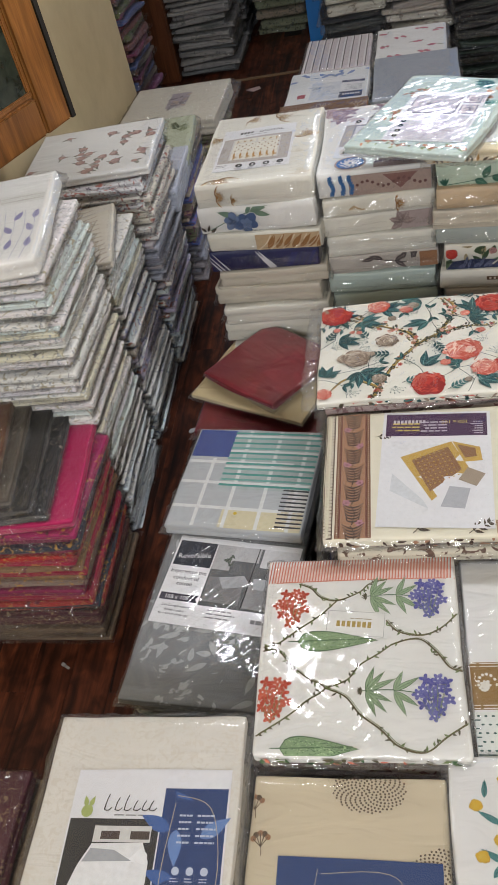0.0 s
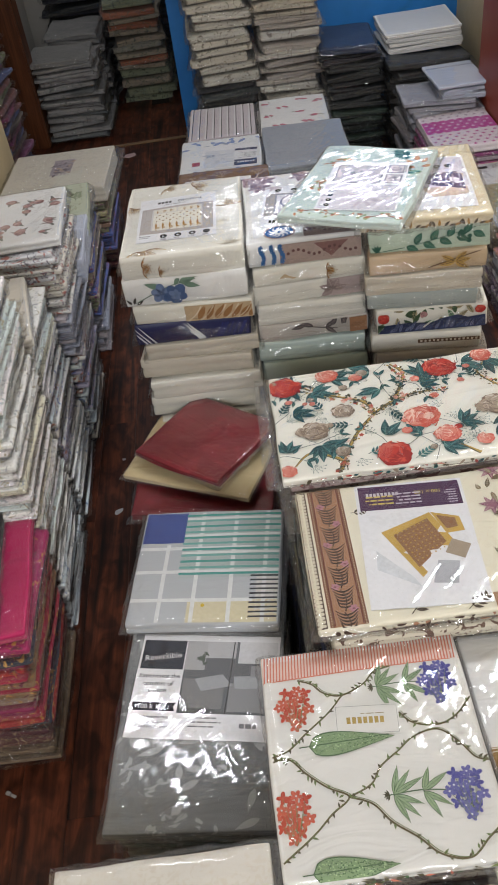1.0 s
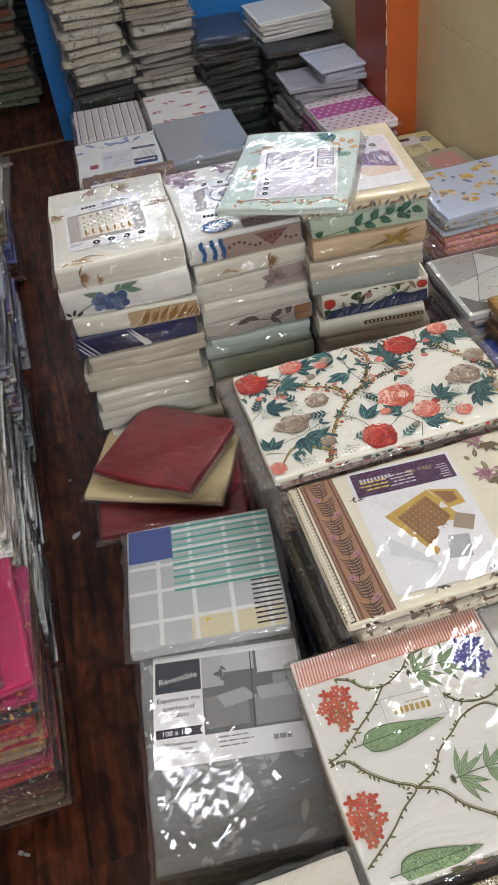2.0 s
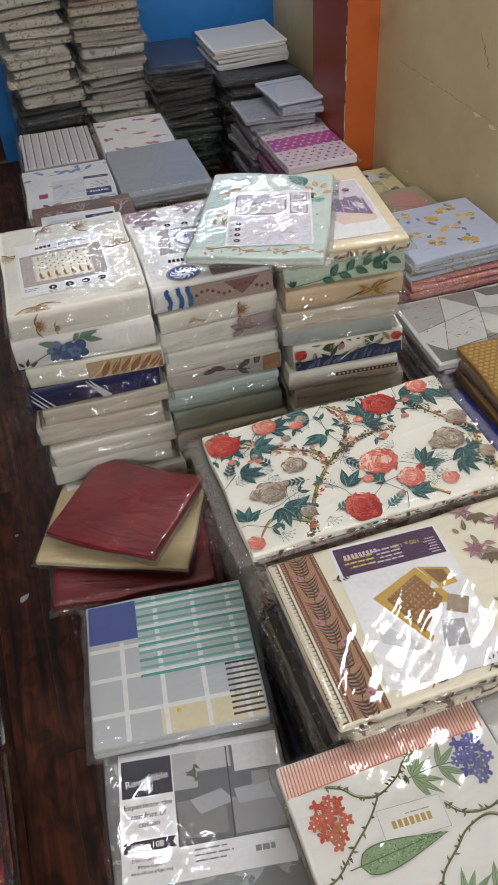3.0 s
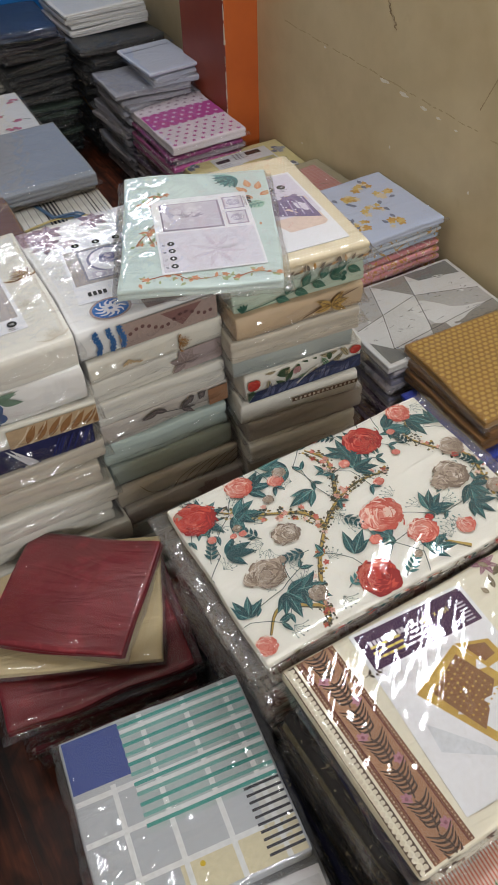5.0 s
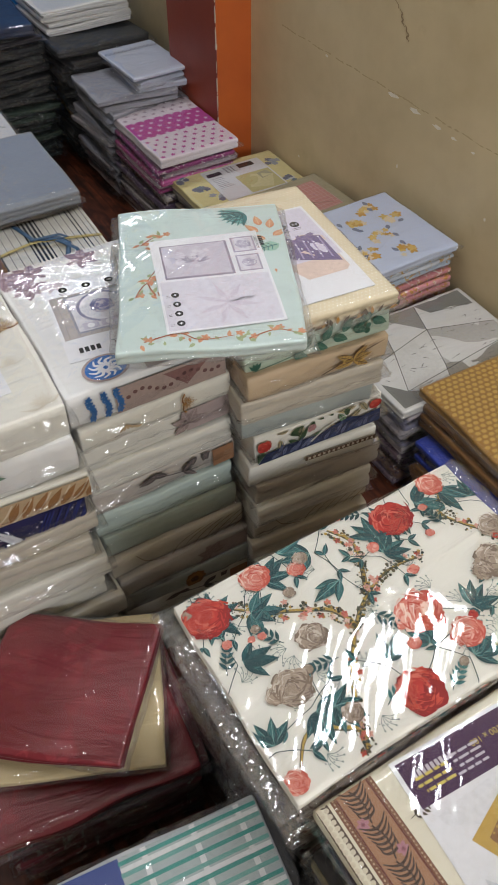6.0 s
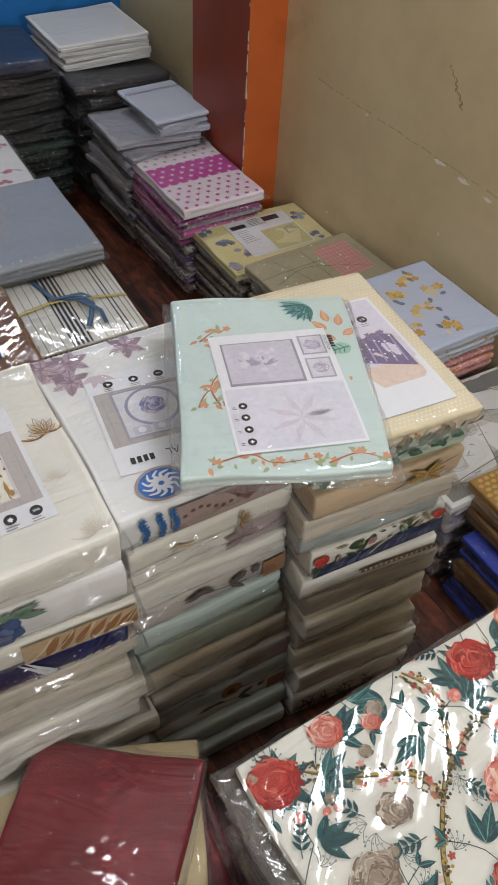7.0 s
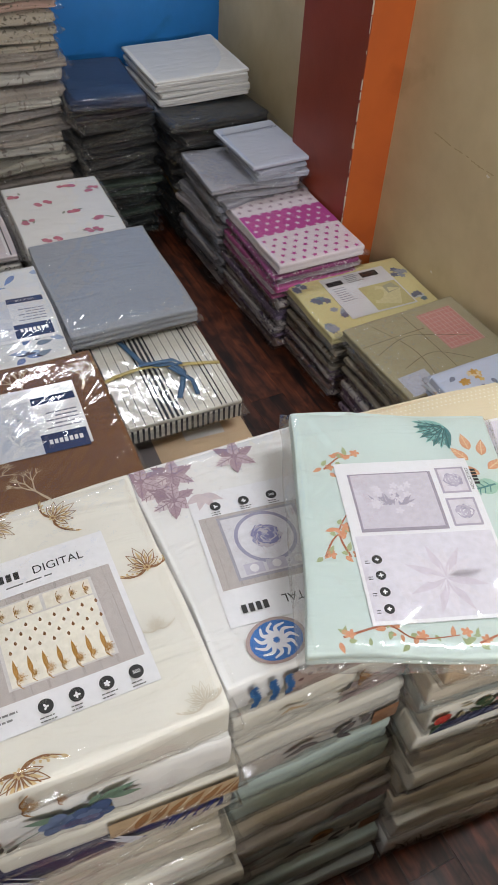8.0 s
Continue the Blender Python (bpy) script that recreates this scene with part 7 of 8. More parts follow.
# ---- tops of the east row ----
g8 = "top packs of the east row"
e, s = hero(0.702, 3.155, 0.292, 0.275, 0.355, 0.030, cloth("white_pink_cotton", (0.74, 0.66, 0.70), 0.7, 0.05), -1, "white pack with magenta band and stars", 240, g8, layers=2, groove=0.003)
p = Print(s, seed=21)
mg, gst, wst = K(0.50, 0.06, 0.30), K(0.40, 0.30, 0.36), K(0.72, 0.62, 0.70)
p.rect(-0.135, -0.03, 0.135, 0.085, mg)
p.up()


def star(p, x, y, r, mat, turn=0.3):
    p.poly([(x + (r if i % 2 == 0 else r * 0.45) * math.cos(turn + i * 0.6283), y + (r if i % 2 == 0 else r * 0.45) * math.sin(turn + i * 0.6283)) for i in range(10)], mat)


for j in range(13):
    for i in range(8):
        x, y = -0.122 + i * 0.034 + (0.017 if j % 2 else 0), -0.165 + j * 0.0275
        if x > 0.13:
            continue
        star(p, x, y, 0.0095, wst if -0.028 < y < 0.083 else (mg if y < 0 else gst), 0.3 + 0.2 * j)
p.put(e, "printed_pattern", "stars and a magenta band")

e, s = hero(0.776, 2.862, 0.215, 0.365, 0.27, 0.026, cloth("lemon_cotton", (0.70, 0.62, 0.30), 0.7, 0.06), -1, "lemon yellow sheet pack with a photo card", 241, g8, film_mat=PLASTIC)
p = Print(s, seed=22)
for x, y in ((-0.13, 0.03), (-0.10, -0.04), (0.15, 0.06), (0.13, -0.06), (-0.15, -0.09), (-0.16, 0.10)):
    for i in range(6):
        p.petals(x + p.g.uniform(-0.02, 0.02), y + p.g.uniform(-0.02, 0.02), 0.013, 6, p.g.choice([K(0.16, 0.17, 0.24), K(0.60, 0.62, 0.66), K(0.34, 0.36, 0.42), K(0.14, 0.22, 0.28)]))
        p.up(0.2)
p.put(e, "printed_pattern", "grey and blue flowers")


def draw_y(q):
    q.rect(-0.02, -0.09, 0.10, 0.02, K(0.56, 0.50, 0.24)).up()
    q.poly([(-0.01, -0.06), (0.06, -0.085), (0.095, -0.02), (0.03, 0.012)], K(0.66, 0.60, 0.34))
    q.poly([(0.05, -0.03), (0.095, -0.02), (0.085, 0.012), (0.05, 0.005)], K(0.40, 0.38, 0.26))
    q.rect(-0.095, 0.055, -0.045, 0.075, INKBLK).rect(0.02, 0.06, 0.075, 0.085, INKBLK)
    q.bars(-0.03, 0.085, 0.05, 5, 0.008, K(0.2, 0.2, 0.2), 0.4)
    q.bars(-0.09, 0.04, 0.05, 7, 0.010, K(0.35, 0.35, 0.4), 0.35)


card(e, s, 0.015, 0.01, 0.21, 0.19, 0, PAPER, draw_y, label="insert card with a yellow bed photo")

e, s = hero(0.775, 2.56, 0.265, 0.35, 0.29, 0.026, cloth("khaki_cotton", (0.36, 0.32, 0.20), 0.7, 0.12), 2, "khaki check sheet pack in loose plastic", 242, g8, film_mat=PLASTIC_ROUGH, over=(0.012, 0.012), crinkle=0.004)
p = Print(s, seed=23)
p.rect(0.03, -0.04, 0.14, 0.11, K(0.52, 0.22, 0.20))
p.rect(-0.16, -0.14, -0.08, -0.07, K(0.48, 0.50, 0.58))
p.up()
for i in range(9):
    p.line([(0.035 + i * 0.013, -0.04), (0.035 + i * 0.013, 0.11)], 0.0018, K(0.60, 0.40, 0.36))
    p.line([(0.03, -0.035 + i * 0.017), (0.14, -0.035 + i * 0.017)], 0.0018, K(0.60, 0.40, 0.36))
for pts in ([(-0.15, 0.02), (-0.05, 0.05), (0.02, 0.03), (0.12, -0.02)], [(-0.12, -0.05), (-0.02, -0.03), (0.06, -0.09)], [(-0.10, 0.12), (-0.06, 0.0), (-0.07, -0.12)], [(0.0, 0.13), (0.0, -0.14)], [(-0.17, 0.06), (0.02, 0.06)]):
    p.line(pts, 0.0018, K(0.13, 0.10, 0.05))
p.put(e, "printed_pattern", "red check and dark lines")

e, s = hero(0.765, 2.225, 0.372, 0.328, 0.295, 0.020, cloth("periwinkle_cotton", (0.46, 0.51, 0.64), 0.7, 0.06), 0, "pale blue sheet with gold flower sprays", 243, g8, film_mat=PLASTIC_FLAT, over=(0.012, 0.006))
p = Print(s, seed=24)
gl, gl2, bld = K(0.52, 0.28, 0.05), K(0.62, 0.42, 0.12), K(0.16, 0.18, 0.26)
for cx, cy in ((-0.01, 0.06), (0.06, 0.10), (-0.08, 0.10), (0.02, -0.02), (-0.05, -0.07), (0.04, -0.10), (0.10, 0.03), (-0.11, -0.01)):
    for i in range(9):
        p.petals(cx + p.g.uniform(-0.028, 0.028), cy + p.g.uniform(-0.016, 0.016), p.g.uniform(0.008, 0.015), 5, p.g.choice([gl, gl2, gl, K(0.66, 0.54, 0.36)]))
        p.up(0.1)
    for i in range(2):
        p.leaf(cx + p.g.uniform(-0.04, 0.04), cy + p.g.uniform(-0.04, 0.04), p.g.uniform(0, 360), 0.022, 0.014, bld)
p.put(e, "printed_pattern", "gold flower sprays")

e, s = hero(0.735, 1.918, 0.248, 0.405, 0.30, 0.022, cloth("white_marble_cotton", (0.64, 0.63, 0.60), 0.7, 0.06), -2, "white and grey geometric marble print pack", 244, g8, film_mat=PLASTIC, over=(0.012, 0.008))
p = Print(s, seed=25)
g_a, g_b, g_c = K(0.28, 0.26, 0.23), K(0.18, 0.18, 0.165), K(0.44, 0.42, 0.39)
for pts, c in (([(-0.19, 0.14), (-0.06, 0.14), (-0.10, 0.02), (-0.19, 0.0)], g_c), ([(-0.06, 0.14), (0.05, 0.14), (0.02, 0.05)], g_a), ([(0.05, 0.14), (0.19, 0.14), (0.19, 0.08), (0.07, 0.10)], g_b), ([(-0.10, 0.02), (0.02, 0.05), (-0.02, -0.07), (-0.15, -0.10)], K(0.62, 0.61, 0.58)), ([(0.02, 0.05), (0.19, 0.0), (0.19, -0.06), (-0.02, -0.07)], g_c), ([(-0.02, -0.07), (0.19, -0.06), (0.19, -0.14), (-0.05, -0.14)], g_a), ([(-0.19, -0.05), (-0.15, -0.10), (-0.05, -0.14), (-0.19, -0.14)], g_b)):
    p.poly(pts, c)
p.up()
for a, b_ in (((-0.06, 0.14), (-0.10, 0.02)), ((-0.10, 0.02), (-0.15, -0.10)), ((-0.19, 0.0), (0.02, 0.05)), ((0.02, 0.05), (0.19, 0.0)), ((0.05, 0.14), (-0.02, -0.07)), ((-0.02, -0.07), (-0.05, -0.14)), ((-0.15, -0.10), (0.19, -0.06)), ((0.07, 0.10), (0.19, 0.08))):
    p.line([a, b_], 0.0016, INKBLK)
for i in range(70):
    x, y = p.g.uniform(-0.18, 0.18), p.g.uniform(-0.13, 0.13)
    p.line([(x, y), (x + p.g.uniform(-0.012, 0.012), y + p.g.uniform(-0.004, 0.008)), (x + p.g.uniform(-0.02, 0.02), y + p.g.uniform(-0.006, 0.006))], 0.0024, g_b, 0.0006)
p.put(e, "printed_pattern", "grey shards with dark veins")

e, s = hero(0.745, 1.642, 0.272, 0.325, 0.305, 0.024, GOLD, -3, "mustard gold sheet pack with dot weave", 245, g8, film_mat=PLASTIC_FLAT, layers=2, groove=0.003)
p = Print(s, seed=26)
for i in range(19):
    for j in range(22):
        p.disc(-0.15 + i * 0.0165 + (0.008 if j % 2 else 0), -0.142 + j * 0.0134, 0.0064, K(0.56, 0.35, 0.09), 8, 0.0050)
p.put(e, "printed_pattern", "woven darker dots")

# lavender sheet with zigzag stitch
zz = Slab(0.205, 0.27, 0.012, 0.004, 246, 0.001)
e = pack(pose(0.757, 3.468, 0.378, 0, 0, 1), zz.mesh(LAVENDER), zz.sleeve(PLASTIC_FLAT, 0.003, 0.003), "lavender sheet with a dark zigzag stitched border", g8)
p = Print(zz, seed=27)
p.line([(-0.1 + i * 0.0079, 0.085 + (0.007 if i % 2 else -0.007)) for i in range(26)], 0.003, K(0.10, 0.11, 0.15))
p.put(e, "zigzag_stitch", "dark zigzag stitching")

# ---- tops behind the thick stacks ----
g9 = "top packs behind the thick stacks"
e, s = hero(-0.215, 3.33, 0.385, 0.262, 0.335, 0.018, cloth("mauve_ticking_cotton", (0.52, 0.46, 0.48), 0.7, 0.06), -3, "mauve and white ticking stripe pack", 250, g9, film_mat=PLASTIC)
p = Print(s, seed=31)
for i in range(9):
    x = -0.12 + i * 0.029
    p.rect(x - 0.004, -0.165, x + 0.002, 0.165, K(0.68, 0.66, 0.66))
    p.rect(x + 0.003, -0.165, x + 0.0065, 0.165, K(0.06, 0.055, 0.06))
p.put(e, "printed_pattern", "white and black stripes")

e, s = hero(0.07, 3.29, 0.395, 0.265, 0.34, 0.020, PURE_WHITE, -3, "white sheet pack with small pink flowers", 251, g9, film_mat=PLASTIC_FLAT)
p = Print(s, seed=32)
for x, y in ((-0.10, 0.12), (0.04, 0.13), (0.10, 0.10), (-0.09, -0.02), (0.02, 0.0), (0.09, -0.06), (-0.04, 0.06), (-0.06, -0.12), (0.05, -0.11)):
    for i in range(4):
        p.bloom(x + p.g.uniform(-0.02, 0.02), y + p.g.uniform(-0.01, 0.01), 0.009, [K(0.50, 0.14, 0.20), K(0.62, 0.30, 0.36), K(0.40, 0.08, 0.14)], 3)
        p.leaf(x + p.g.uniform(-0.02, 0.02), y, p.g.uniform(0, 360), 0.016, 0.008, K(0.26, 0.28, 0.22))
p.put(e, "printed_pattern", "small pink flower sprays")

e, s = hero(0.075, 2.952, 0.405, 0.30, 0.385, 0.038, DENIM, -2, "blue grey chambray sheet pack in plastic", 252, g9, film_mat=PLASTIC, layers=3, groove=0.003, over=(0.010, 0.008), crinkle=0.003)
p = Print(s, seed=33)
for i in range(420):
    x, y = p.g.uniform(-0.145, 0.145), p.g.uniform(-0.185, 0.185)
    p.line([(x, y), (x + 0.003, y + 0.004)], 0.001, K(0.23, 0.25, 0.31) if i % 2 else K(0.38, 0.41, 0.48))
p.put(e, "woven_slub", "fine woven flecks")

e, s = hero(0.065, 2.645, 0.345, 0.295, 0.29, 0.045, cloth("white_stripe_cotton", (0.70, 0.68, 0.62), 0.7, 0.06), -3, "white sheet bundle with black stripes and ribbon", 253, g9, film_mat=PLASTIC_FLAT, layers=4, groove=0.003)
p = Print(s, seed=34)
for i, (x, w) in enumerate([(-0.14, .006), (-0.131, .006), (-0.121, .006), (-0.111, .004), (-0.09, .0012), (-0.07, .0012), (-0.05, .0012), (-0.03, .004), (-0.02, .006), (-0.009, .006), (0.002, .006), (0.012, .004), (0.03, .0012), (0.048, .0012), (0.066, .0012), (0.084, .0012), (0.10, .003), (0.11, .003), (0.125, .0014), (0.138, .0014)]):
    p.rect(x - w / 2, -0.143, x + w / 2, 0.143, K(0.025, 0.025, 0.035))
p.put(e, "printed_pattern", "black stripes")
fr = Print(s, True, 0.0008, 35)
for i in range(24):
    fr.rect(-0.14 + i * 0.012, 0.004, -0.135 + i * 0.012, s.h - 0.004, K(0.025, 0.025, 0.035))
fr.put(e, "front_print")


def ribbon(name, pts, width, mat, parent, label):
    """A flat tied ribbon: a strip that follows the points."""
    bm = bmesh.new()
    prev = None
    n = len(pts)
    for i, q in enumerate(pts):
        a, b_ = Vector(pts[max(i - 1, 0)]), Vector(pts[min(i + 1, n - 1)])
        side = (b_ - a).cross(Vector((0, 0, 1)))
        side = (side.normalized() if side.length > 1e-6 else Vector((1, 0, 0))) * width / 2
        cur = [bm.verts.new(Vector(q) + side + Vector((0, 0, dz))) for dz in (0, 0.0012)] + [bm.verts.new(Vector(q) - side + Vector((0, 0, dz))) for dz in (0.0012, 0)]
        if prev:
            for k in range(4):
                bm.faces.new((prev[k], prev[(k + 1) % 4], cur[(k + 1) % 4], cur[k]))
        prev = cur
    return part(name, bm, mat, parent, label, True)


zt = s.h + 0.006
RIB, RIBY = K(0.06, 0.13, 0.24, 0.5), K(0.52, 0.42, 0.16, 0.5)
ribbon("ribbon", [(-0.15, 0.0, zt - 0.006), (-0.09, 0.012, zt), (-0.03, 0.018, zt + 0.004), (0.0, 0.01, zt + 0.008)], 0.010, RIBY, e, "yellow ribbon")
ribbon("ribbon", [(0.0, 0.01, zt + 0.006), (0.07, 0.0, zt + 0.002), (0.148, -0.012, zt - 0.006)], 0.010, RIBY, e, "yellow ribbon")
ribbon("ribbon", [(-0.045, 0.14, zt - 0.004), (-0.03, 0.08, zt), (-0.02, 0.03, zt + 0.006), (0.01, 0.008, zt + 0.010), (0.04, 0.002, zt + 0.010), (0.055, -0.03, zt + 0.008), (0.04, -0.065, zt + 0.004), (0.02, -0.10, zt + 0.002)], 0.012, RIB, e, "blue ribbon tied in a knot")
ribbon("ribbon", [(-0.03, 0.02, zt + 0.011), (0.01, 0.014, zt + 0.013), (0.045, 0.012, zt + 0.012), (0.06, 0.0, zt + 0.008), (0.03, -0.01, zt + 0.012), (0.065, -0.06, zt + 0.006), (0.062, -0.10, zt)], 0.010, RIB, e, "blue ribbon tied in a knot")

e, s = hero(0.072, 2.46, 0.262, 0.29, 0.27, 0.028, PEACH, -4, "peach sheet pack with orange flower in plastic", 254, g9, film_mat=PLASTIC, over=(0.010, 0.010), crinkle=0.004)
p = Print(s, seed=36)
p.bloom(0.10, -0.05, 0.020, [K(0.60, 0.26, 0.02), K(0.66, 0.36, 0.05), K(0.5, 0.18, 0.02)], 3)
p.rect(-0.14, -0.06, -0.07, 0.1, K(0.16, 0.14, 0.14))
p.rect(0.0, 0.04, 0.09, 0.1, K(0.6, 0.58, 0.56))
for i in range(8):
    p.leaf(-0.08 + i * 0.02, -0.12, 60 + 20 * i, 0.02, 0.01, K(0.40, 0.12, 0.24))
p.put(e, "printed_pattern", "orange flower and dark patch")


def draw_fl(q):
    q.rect(-0.085, -0.09, 0.02, 0.05, K(0.60, 0.62, 0.68)).up()
    for i in range(14):
        q.leaf(-0.035 + q.g.uniform(-0.03, 0.03), -0.02 + q.g.uniform(-0.05, 0.05), q.g.uniform(0, 360), 0.04, 0.018, q.g.choice([K(0.26, 0.30, 0.42), K(0.50, 0.54, 0.62), K(0.66, 0.67, 0.70)]))
    nv = K(0.025, 0.04, 0.12)
    q.rect(0.02, -0.09, 0.10, -0.045, nv)
    q.rect(0.02, 0.035, 0.10, 0.055, nv).up()
    q.word(0.06, -0.06, 7, 0.011, PAPER, 180)
    q.text("108 X 108", 0.06, 0.045, 0.010, PAPER, 180)
    q.bars(0.095, -0.03, 0.06, 5, 0.010, K(0.3, 0.3, 0.36), 0.35, 180)


e, s = hero(-0.235, 2.86, 0.432, 0.285, 0.345, 0.030, cloth("white_blue_cotton", (0.68, 0.69, 0.70), 0.7, 0.06), -3, "white and blue floral pack with a card", 255, g9, film_mat=PLASTIC, over=(0.008, 0.008))
p = Print(s, seed=37)
for i in range(34):
    p.leaf(p.g.uniform(-0.13, 0.13), p.g.choice([p.g.uniform(-0.16, -0.09), p.g.uniform(0.09, 0.16)]), p.g.uniform(0, 360), p.g.uniform(0.02, 0.045), 0.018, p.g.choice([K(0.18, 0.26, 0.50), K(0.36, 0.44, 0.62), K(0.24, 0.30, 0.38), K(0.10, 0.10, 0.14)]))
p.rect(-0.10, -0.06, -0.07, -0.03, K(0.35, 0.05, 0.08))
p.put(e, "printed_pattern", "blue watercolour leaves")
card(e, s, 0.03, 0.0, 0.20, 0.20, -2, PAPER, draw_fl, label="insert card with navy bands")

e, s = hero(-0.238, 2.435, 0.492, 0.29, 0.36, 0.030, OCHRE, -3, "dark brown pack with pale coral branches and card", 256, g9, film_mat=PLASTIC, over=(0.008, 0.008), crinkle=0.003)
p = Print(s, seed=38)
bonec = K(0.56, 0.46, 0.34)


def twig(p, x, y, a, ln, w, depth):
    x1, y1 = x + ln * math.cos(a), y + ln * math.sin(a)
    p.line([(x, y), ((x + x1) / 2 + 0.004 * math.sin(7 * x), (y + y1) / 2), (x1, y1)], w, bonec, w * 0.6)
    if depth:
        for k in (-0.5, 0.45, 0.05):
            twig(p, x1, y1, a + k + p.g.uniform(-0.2, 0.2), ln * 0.72, w * 0.62, depth - 1)


for x, y, a in ((-0.10, 0.06, 1.2), (0.0, 0.08, 1.7), (0.10, 0.07, 1.3), (-0.12, -0.13, 1.0), (-0.02, -0.17, 2.2)):
    twig(p, x, y, a, 0.032, 0.005, 3)
p.put(e, "printed_pattern", "pale coral branches")
card(e, s, -0.02, 0.02, 0.21, 0.17, -2, PAPER, draw_fl, label="insert card with navy bands")

# ---- tops of the west row ----
g10 = "top packs of the west row"
e, s = hero(-0.855, 1.085, 0.425, 0.34, 0.31, 0.022, MAGENTA, 5, "bright magenta pack under black ones", 260, g10, film_mat=PLASTIC_ROUGH, over=(0.004, 0.006))
for k, (dx, z, mt, lab) in enumerate(((-0.885, 0.447, BLACK_MIX, "black patterned sheet pack in plastic"), (-0.915, 0.469, cloth("black_dotted_cotton", (0.03, 0.027, 0.025), 0.7, 0.1), "black and beige dotted patchwork pack"), (-0.955, 0.489, BLACK_MIX, "black patterned sheet pack in plastic"), (-0.985, 0.508, BROWN_MIX, "brown and black sheet pack"))):
    e, s = hero(dx, 1.075, z, 0.30, 0.30, 0.019, mt, 6 + k, lab, 261 + k, g10, film_mat=PLASTIC_ROUGH, over=(0.005, 0.006))
    if k == 1:
        p = Print(s, seed=41)
        p.rect(0.02, -0.14, 0.085, 0.14, K(0.28, 0.22, 0.17)).rect(-0.03, -0.14, 0.0, 0.14, K(0.60, 0.58, 0.54)).rect(0.02, 0.06, 0.085, 0.14, K(0.10, 0.06, 0.045))
        p.up()
        for i in range(7):
            for j in range(17):
                p.disc(0.026 + i * 0.0095, -0.13 + j * 0.011, 0.003, K(0.50, 0.45, 0.38), 7)
        for j in range(11):
            p.rect(-0.024, -0.10 + j * 0.015, -0.006, -0.094 + j * 0.015, INKBLK)
        p.put(e, "printed_pattern", "beige dots and a barred stripe")
e, s = hero(-0.862, 1.345, 0.862, 0.36, 0.36, 0.036, cloth("white_quilt_cotton", (0.72, 0.71, 0.68), 0.7, 0.05), 9, "white pack with lilac leaves and lace band", 266, g10, film_mat=PLASTIC_FLAT, layers=2, groove=0.003)
p = Print(s, seed=42)
lil = K(0.30, 0.28, 0.46)
for j in range(3):
    p.line([(-0.17, 0.055 + j * 0.016), (0.17, 0.055 + j * 0.016)], 0.0012, K(0.42, 0.40, 0.34))
for i in range(40):
    for j in range(2):
        p.disc(-0.168 + i * 0.0085, 0.063 + j * 0.016, 0.0035, K(0.50, 0.48, 0.42), 7)
for i in range(16):
    x = -0.15 + i * 0.020
    top = 0.03 - 0.02 * p.g.random()
    p.line([(x, -0.17), (x + 0.012, -0.07), (x + 0.004, top)], 0.0010, K(0.38, 0.38, 0.50))
    if i % 2:
        for y in (-0.13, -0.07, -0.02):
            p.leaf(x + 0.008, y, 60 + p.g.uniform(-20, 60), 0.036, 0.016, lil if i % 4 == 1 else K(0.38, 0.36, 0.52), K(0.22, 0.2, 0.36))
p.put(e, "printed_pattern", "lilac leaf stems and lace band")
e, s = hero(-0.90, 1.74, 0.585, 0.345, 0.30, 0.024, cloth("oat_cotton", (0.60, 0.56, 0.48), 0.7, 0.06), 12, "oat coloured pack with curved taupe stripes", 267, g10, film_mat=PLASTIC, over=(0.006, 0.006))
p = Print(s, seed=43)
for i in range(16):
    r0 = 0.03 + i * 0.022
    p.line([(0.17 - r0 * math.cos(a), -0.16 + r0 * math.sin(a)) for a in (0.05, 0.35, 0.7, 1.05, 1.4)], 0.006, K(0.40, 0.34, 0.28), 0.003)
p.put(e, "printed_pattern", "curved taupe stripes")
e, s = hero(-0.858, 2.14, 0.640, 0.375, 0.32, 0.022, PURE_WHITE, 3, "white floral sheet pack in thin plastic", 268, g10, film_mat=PLASTIC_FLAT, layers=2, groove=0.003)
p = Print(s, seed=44)
for i in range(26):
    x, y = p.g.uniform(-0.17, 0.17), p.g.uniform(-0.14, 0.14)
    p.bloom(x, y, p.g.uniform(0.008, 0.016), [K(0.42, 0.24, 0.22), K(0.56, 0.42, 0.38), K(0.20, 0.12, 0.12)], 3)
    for k in range(3):
        p.leaf(x, y, p.g.uniform(0, 360), 0.028, 0.010, p.g.choice([K(0.20, 0.20, 0.18), K(0.36, 0.34, 0.32)]))
p.put(e, "printed_pattern", "small muted flowers")
e, s = hero(-0.872, 2.58, 0.452, 0.38, 0.35, 0.032, cloth("pale_sage_cotton", (0.50, 0.54, 0.40), 0.7, 0.08), 4, "pale sage pack with dark leaf sprays", 269, g10, film_mat=PLASTIC, over=(0.014, 0.010), crinkle=0.004)
p = Print(s, seed=45)
for i in range(14):
    sprig(p, p.g.uniform(-0.15, 0.15), p.g.uniform(-0.15, 0.1), p.g.uniform(20, 160), 0.07, K(0.10, 0.13, 0.07), p.g.choice([K(0.12, 0.15, 0.08), K(0.26, 0.30, 0.18)]))
p.put(e, "printed_pattern", "dark leaf sprays")
e, s = hero(-0.865, 3.15, 0.352, 0.40, 0.38, 0.060, cloth("cream_pack_cotton", (0.58, 0.54, 0.46), 0.7, 0.1), -3, "cream sheets in a loose crumpled plastic bag", 270, g10, film_mat=PLASTIC_ROUGH, over=(0.035, 0.026), crinkle=0.011, layers=3, groove=0.004)
p = Print(s, seed=46)
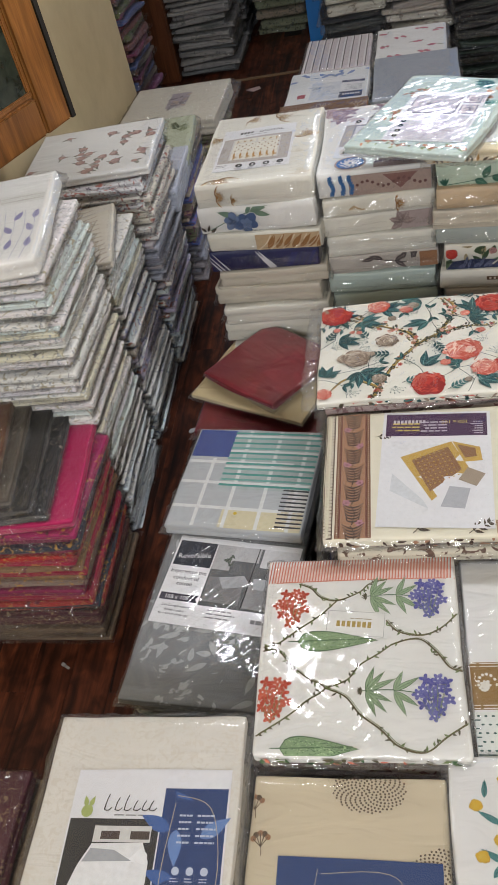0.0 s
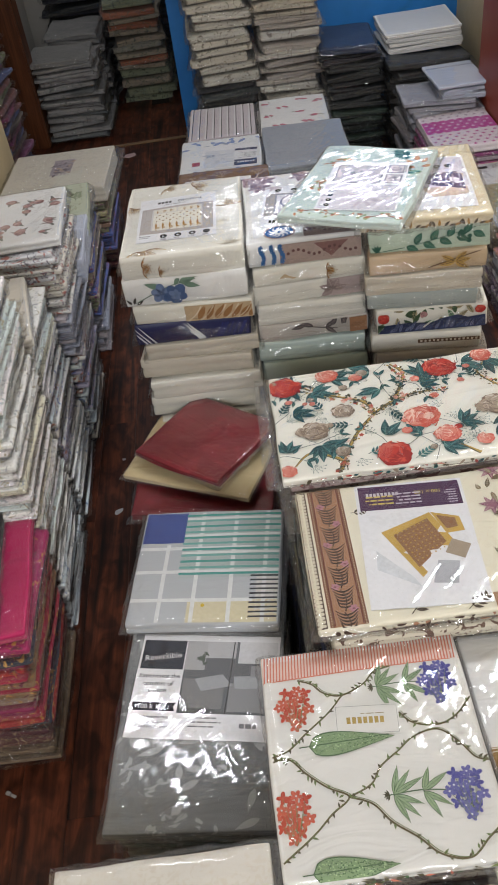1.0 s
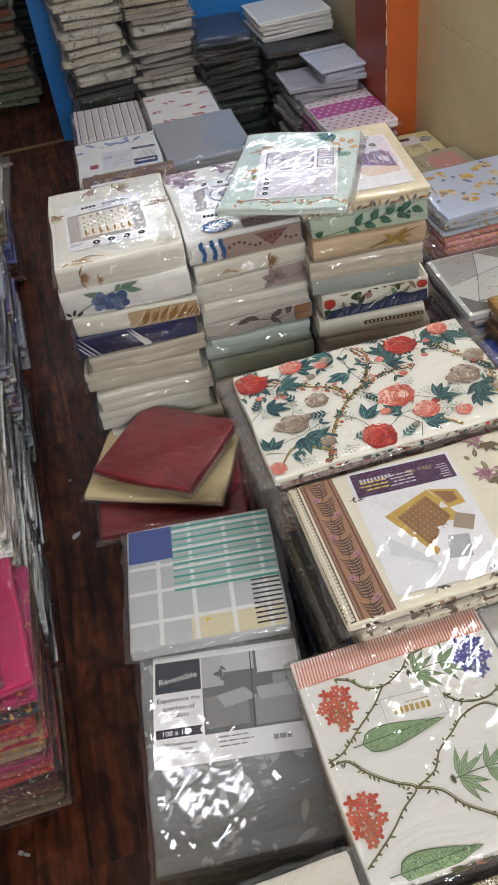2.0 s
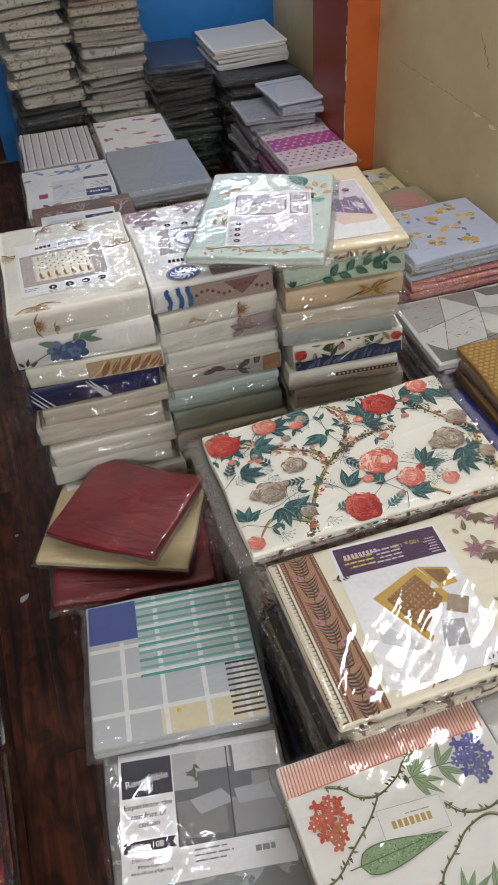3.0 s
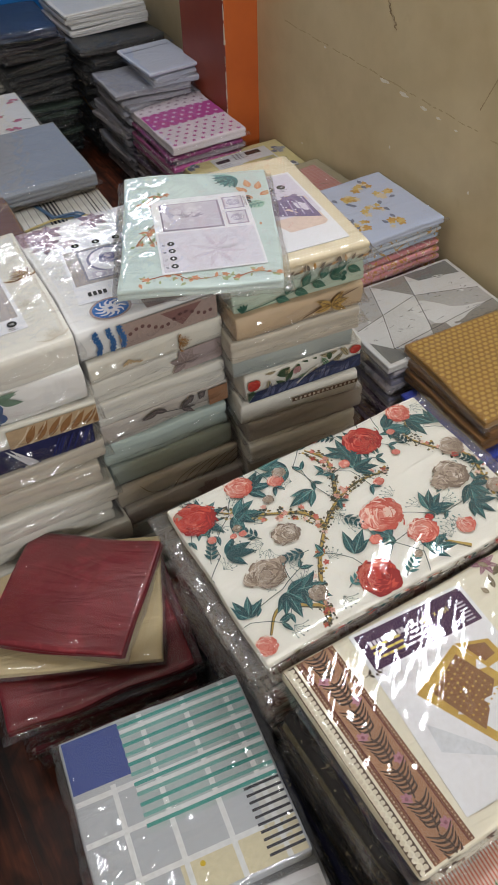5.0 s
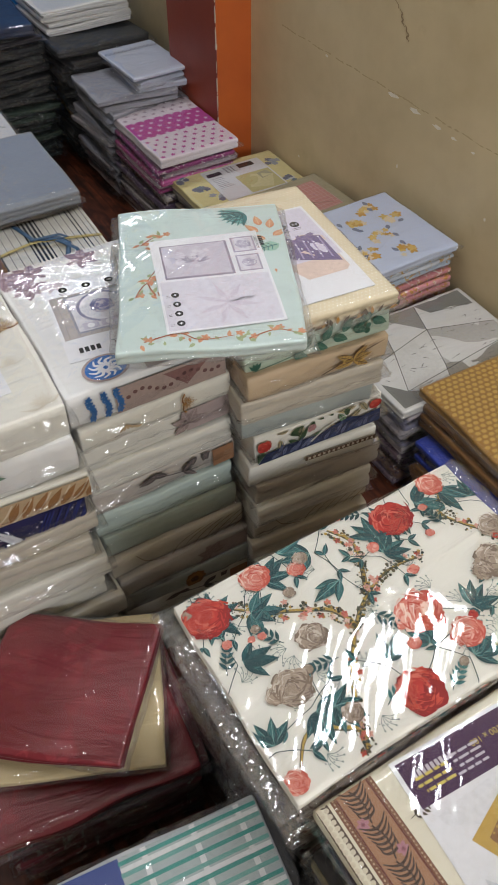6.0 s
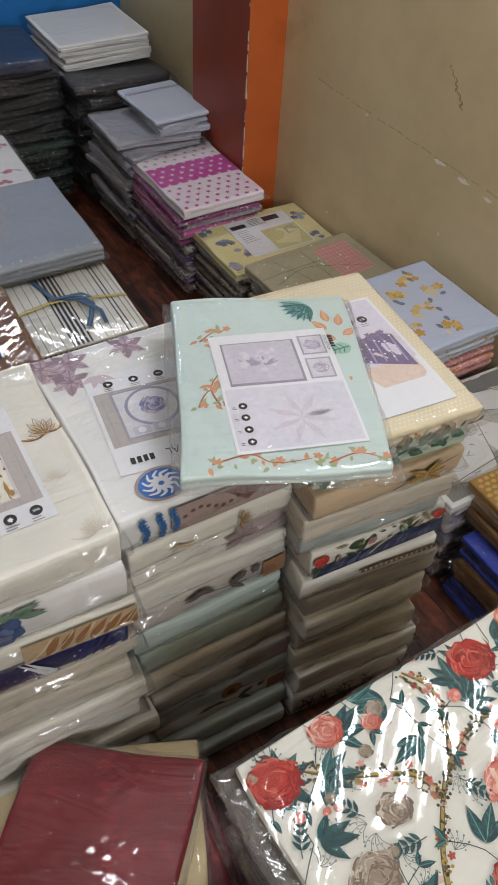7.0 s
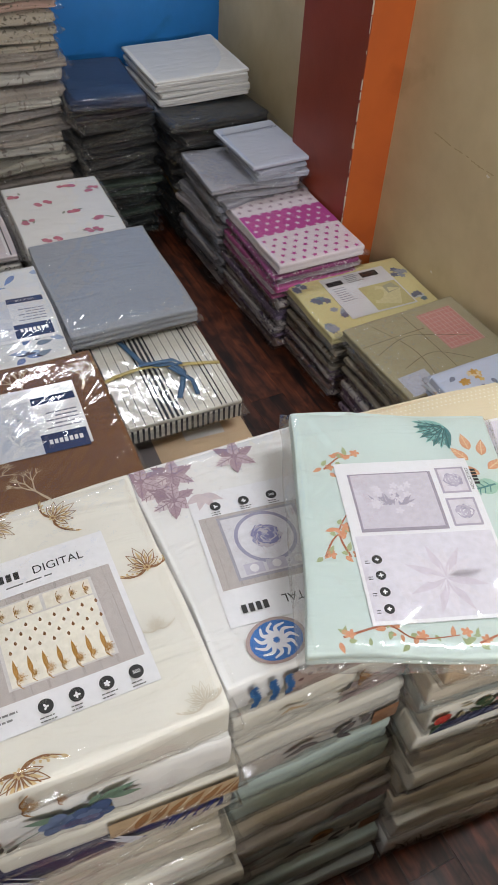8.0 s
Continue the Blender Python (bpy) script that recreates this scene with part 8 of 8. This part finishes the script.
p.rect(-0.03, -0.05, 0.05, 0.10, K(0.34, 0.29, 0.32)).rect(0.0, -0.17, 0.10, -0.03, K(0.60, 0.58, 0.50))
p.up()
for i in range(20):
    p.leaf(p.g.uniform(-0.02, 0.04), p.g.uniform(-0.04, 0.08), p.g.uniform(0, 360), 0.03, 0.012, p.g.choice([K(0.16, 0.13, 0.16), K(0.46, 0.34, 0.26)]))
p.put(e, "printed_pattern", "dark printed panel")
# a pale blue pack slid down beside the pile
e, s = hero(-0.728, 2.33, 0.47, 0.12, 0.30, 0.075, LAVENDER, 2, "pale blue folded pack slipped beside the pile", 271, g10, film_mat=PLASTIC_ROUGH, layers=4, groove=0.004, over=(0.006, 0.006))

# ---- scraps on the floor ----
def scrap(x, y, size, deg, mat, label, name="paper_scrap", seed=0):
    g = random.Random(seed)
    bm = bmesh.new()
    n = 7
    low = [bm.verts.new((size * math.cos(6.2832 * i / n) * g.uniform(0.5, 1), size * 0.6 * math.sin(6.2832 * i / n) * g.uniform(0.5, 1), 0.0006)) for i in range(n)]
    top = [bm.verts.new(v.co + Vector((0, 0, 0.0012 + g.uniform(0, 0.004)))) for v in low]
    bm.faces.new(top)
    bm.faces.new(low[::-1])
    for i in range(n):
        bm.faces.new((low[i], low[(i + 1) % n], top[(i + 1) % n], top[i]))
    ob = mesh_ob(name, bm, mat)
    ob.matrix_world = pose(x, y, 0.0, 0, 0, deg)
    return tagged(ob, label, "scrap")


scrap(-0.70, 4.10, 0.055, 20, K(0.50, 0.36, 0.36), "pale pink paper scrap lying on the floor", seed=1)
scrap(-0.635, 1.62, 0.016, 40, K(0.40, 0.40, 0.42), "small grey scrap on the wood floor", seed=2)
scrap(-0.63, 1.83, 0.008, 10, K(0.32, 0.32, 0.34), "tiny grey scrap on the wood floor", seed=3)
scrap(-0.75, 0.58, 0.018, 70, K(0.45, 0.38, 0.22), "beige paper scrap on the wood floor", seed=4)
zp = tagged(new("zip_puller", None), "small metal zip puller lying on floor", "zip puller")
zp.matrix_world = pose(-0.822, 0.865, 0.0, 0, 0, -30)
MET = ink("dull_zinc", (0.30, 0.29, 0.28), 0.35)
part("slider", box(bmesh.new(), -0.011, -0.004, 0.0005, 0.0, 0.004, 0.004, 0.001), MET, zp)
part("tab", box(bmesh.new(), 0.001, -0.003, 0.0005, 0.014, 0.003, 0.002, 0.0007), MET, zp)

# ---- floor boards ----
me_board = bpy.data.meshes.new("floor_board")
bm = box(bmesh.new(), 0.0002, 0.0002, -0.012, 0.0998, 1.1998, 0.0, 0.0005)
bm.to_mesh(me_board)
bm.free()
me_board.materials.append(FLOOR_WOOD)
for i in range(33):
    for j in range(8):
        ob = new("floor_board", me_board)
        ob.parent = FLOOR
        ob.location = (-2.3 + 0.1 * i, YF - 1.0 + 1.2 * j + (0.4 * (i % 3)), 0)
        if ob.location.y + 1.2 > 6.0 or ob.location.y < YF - 0.01:
            bpy.data.objects.remove(ob)
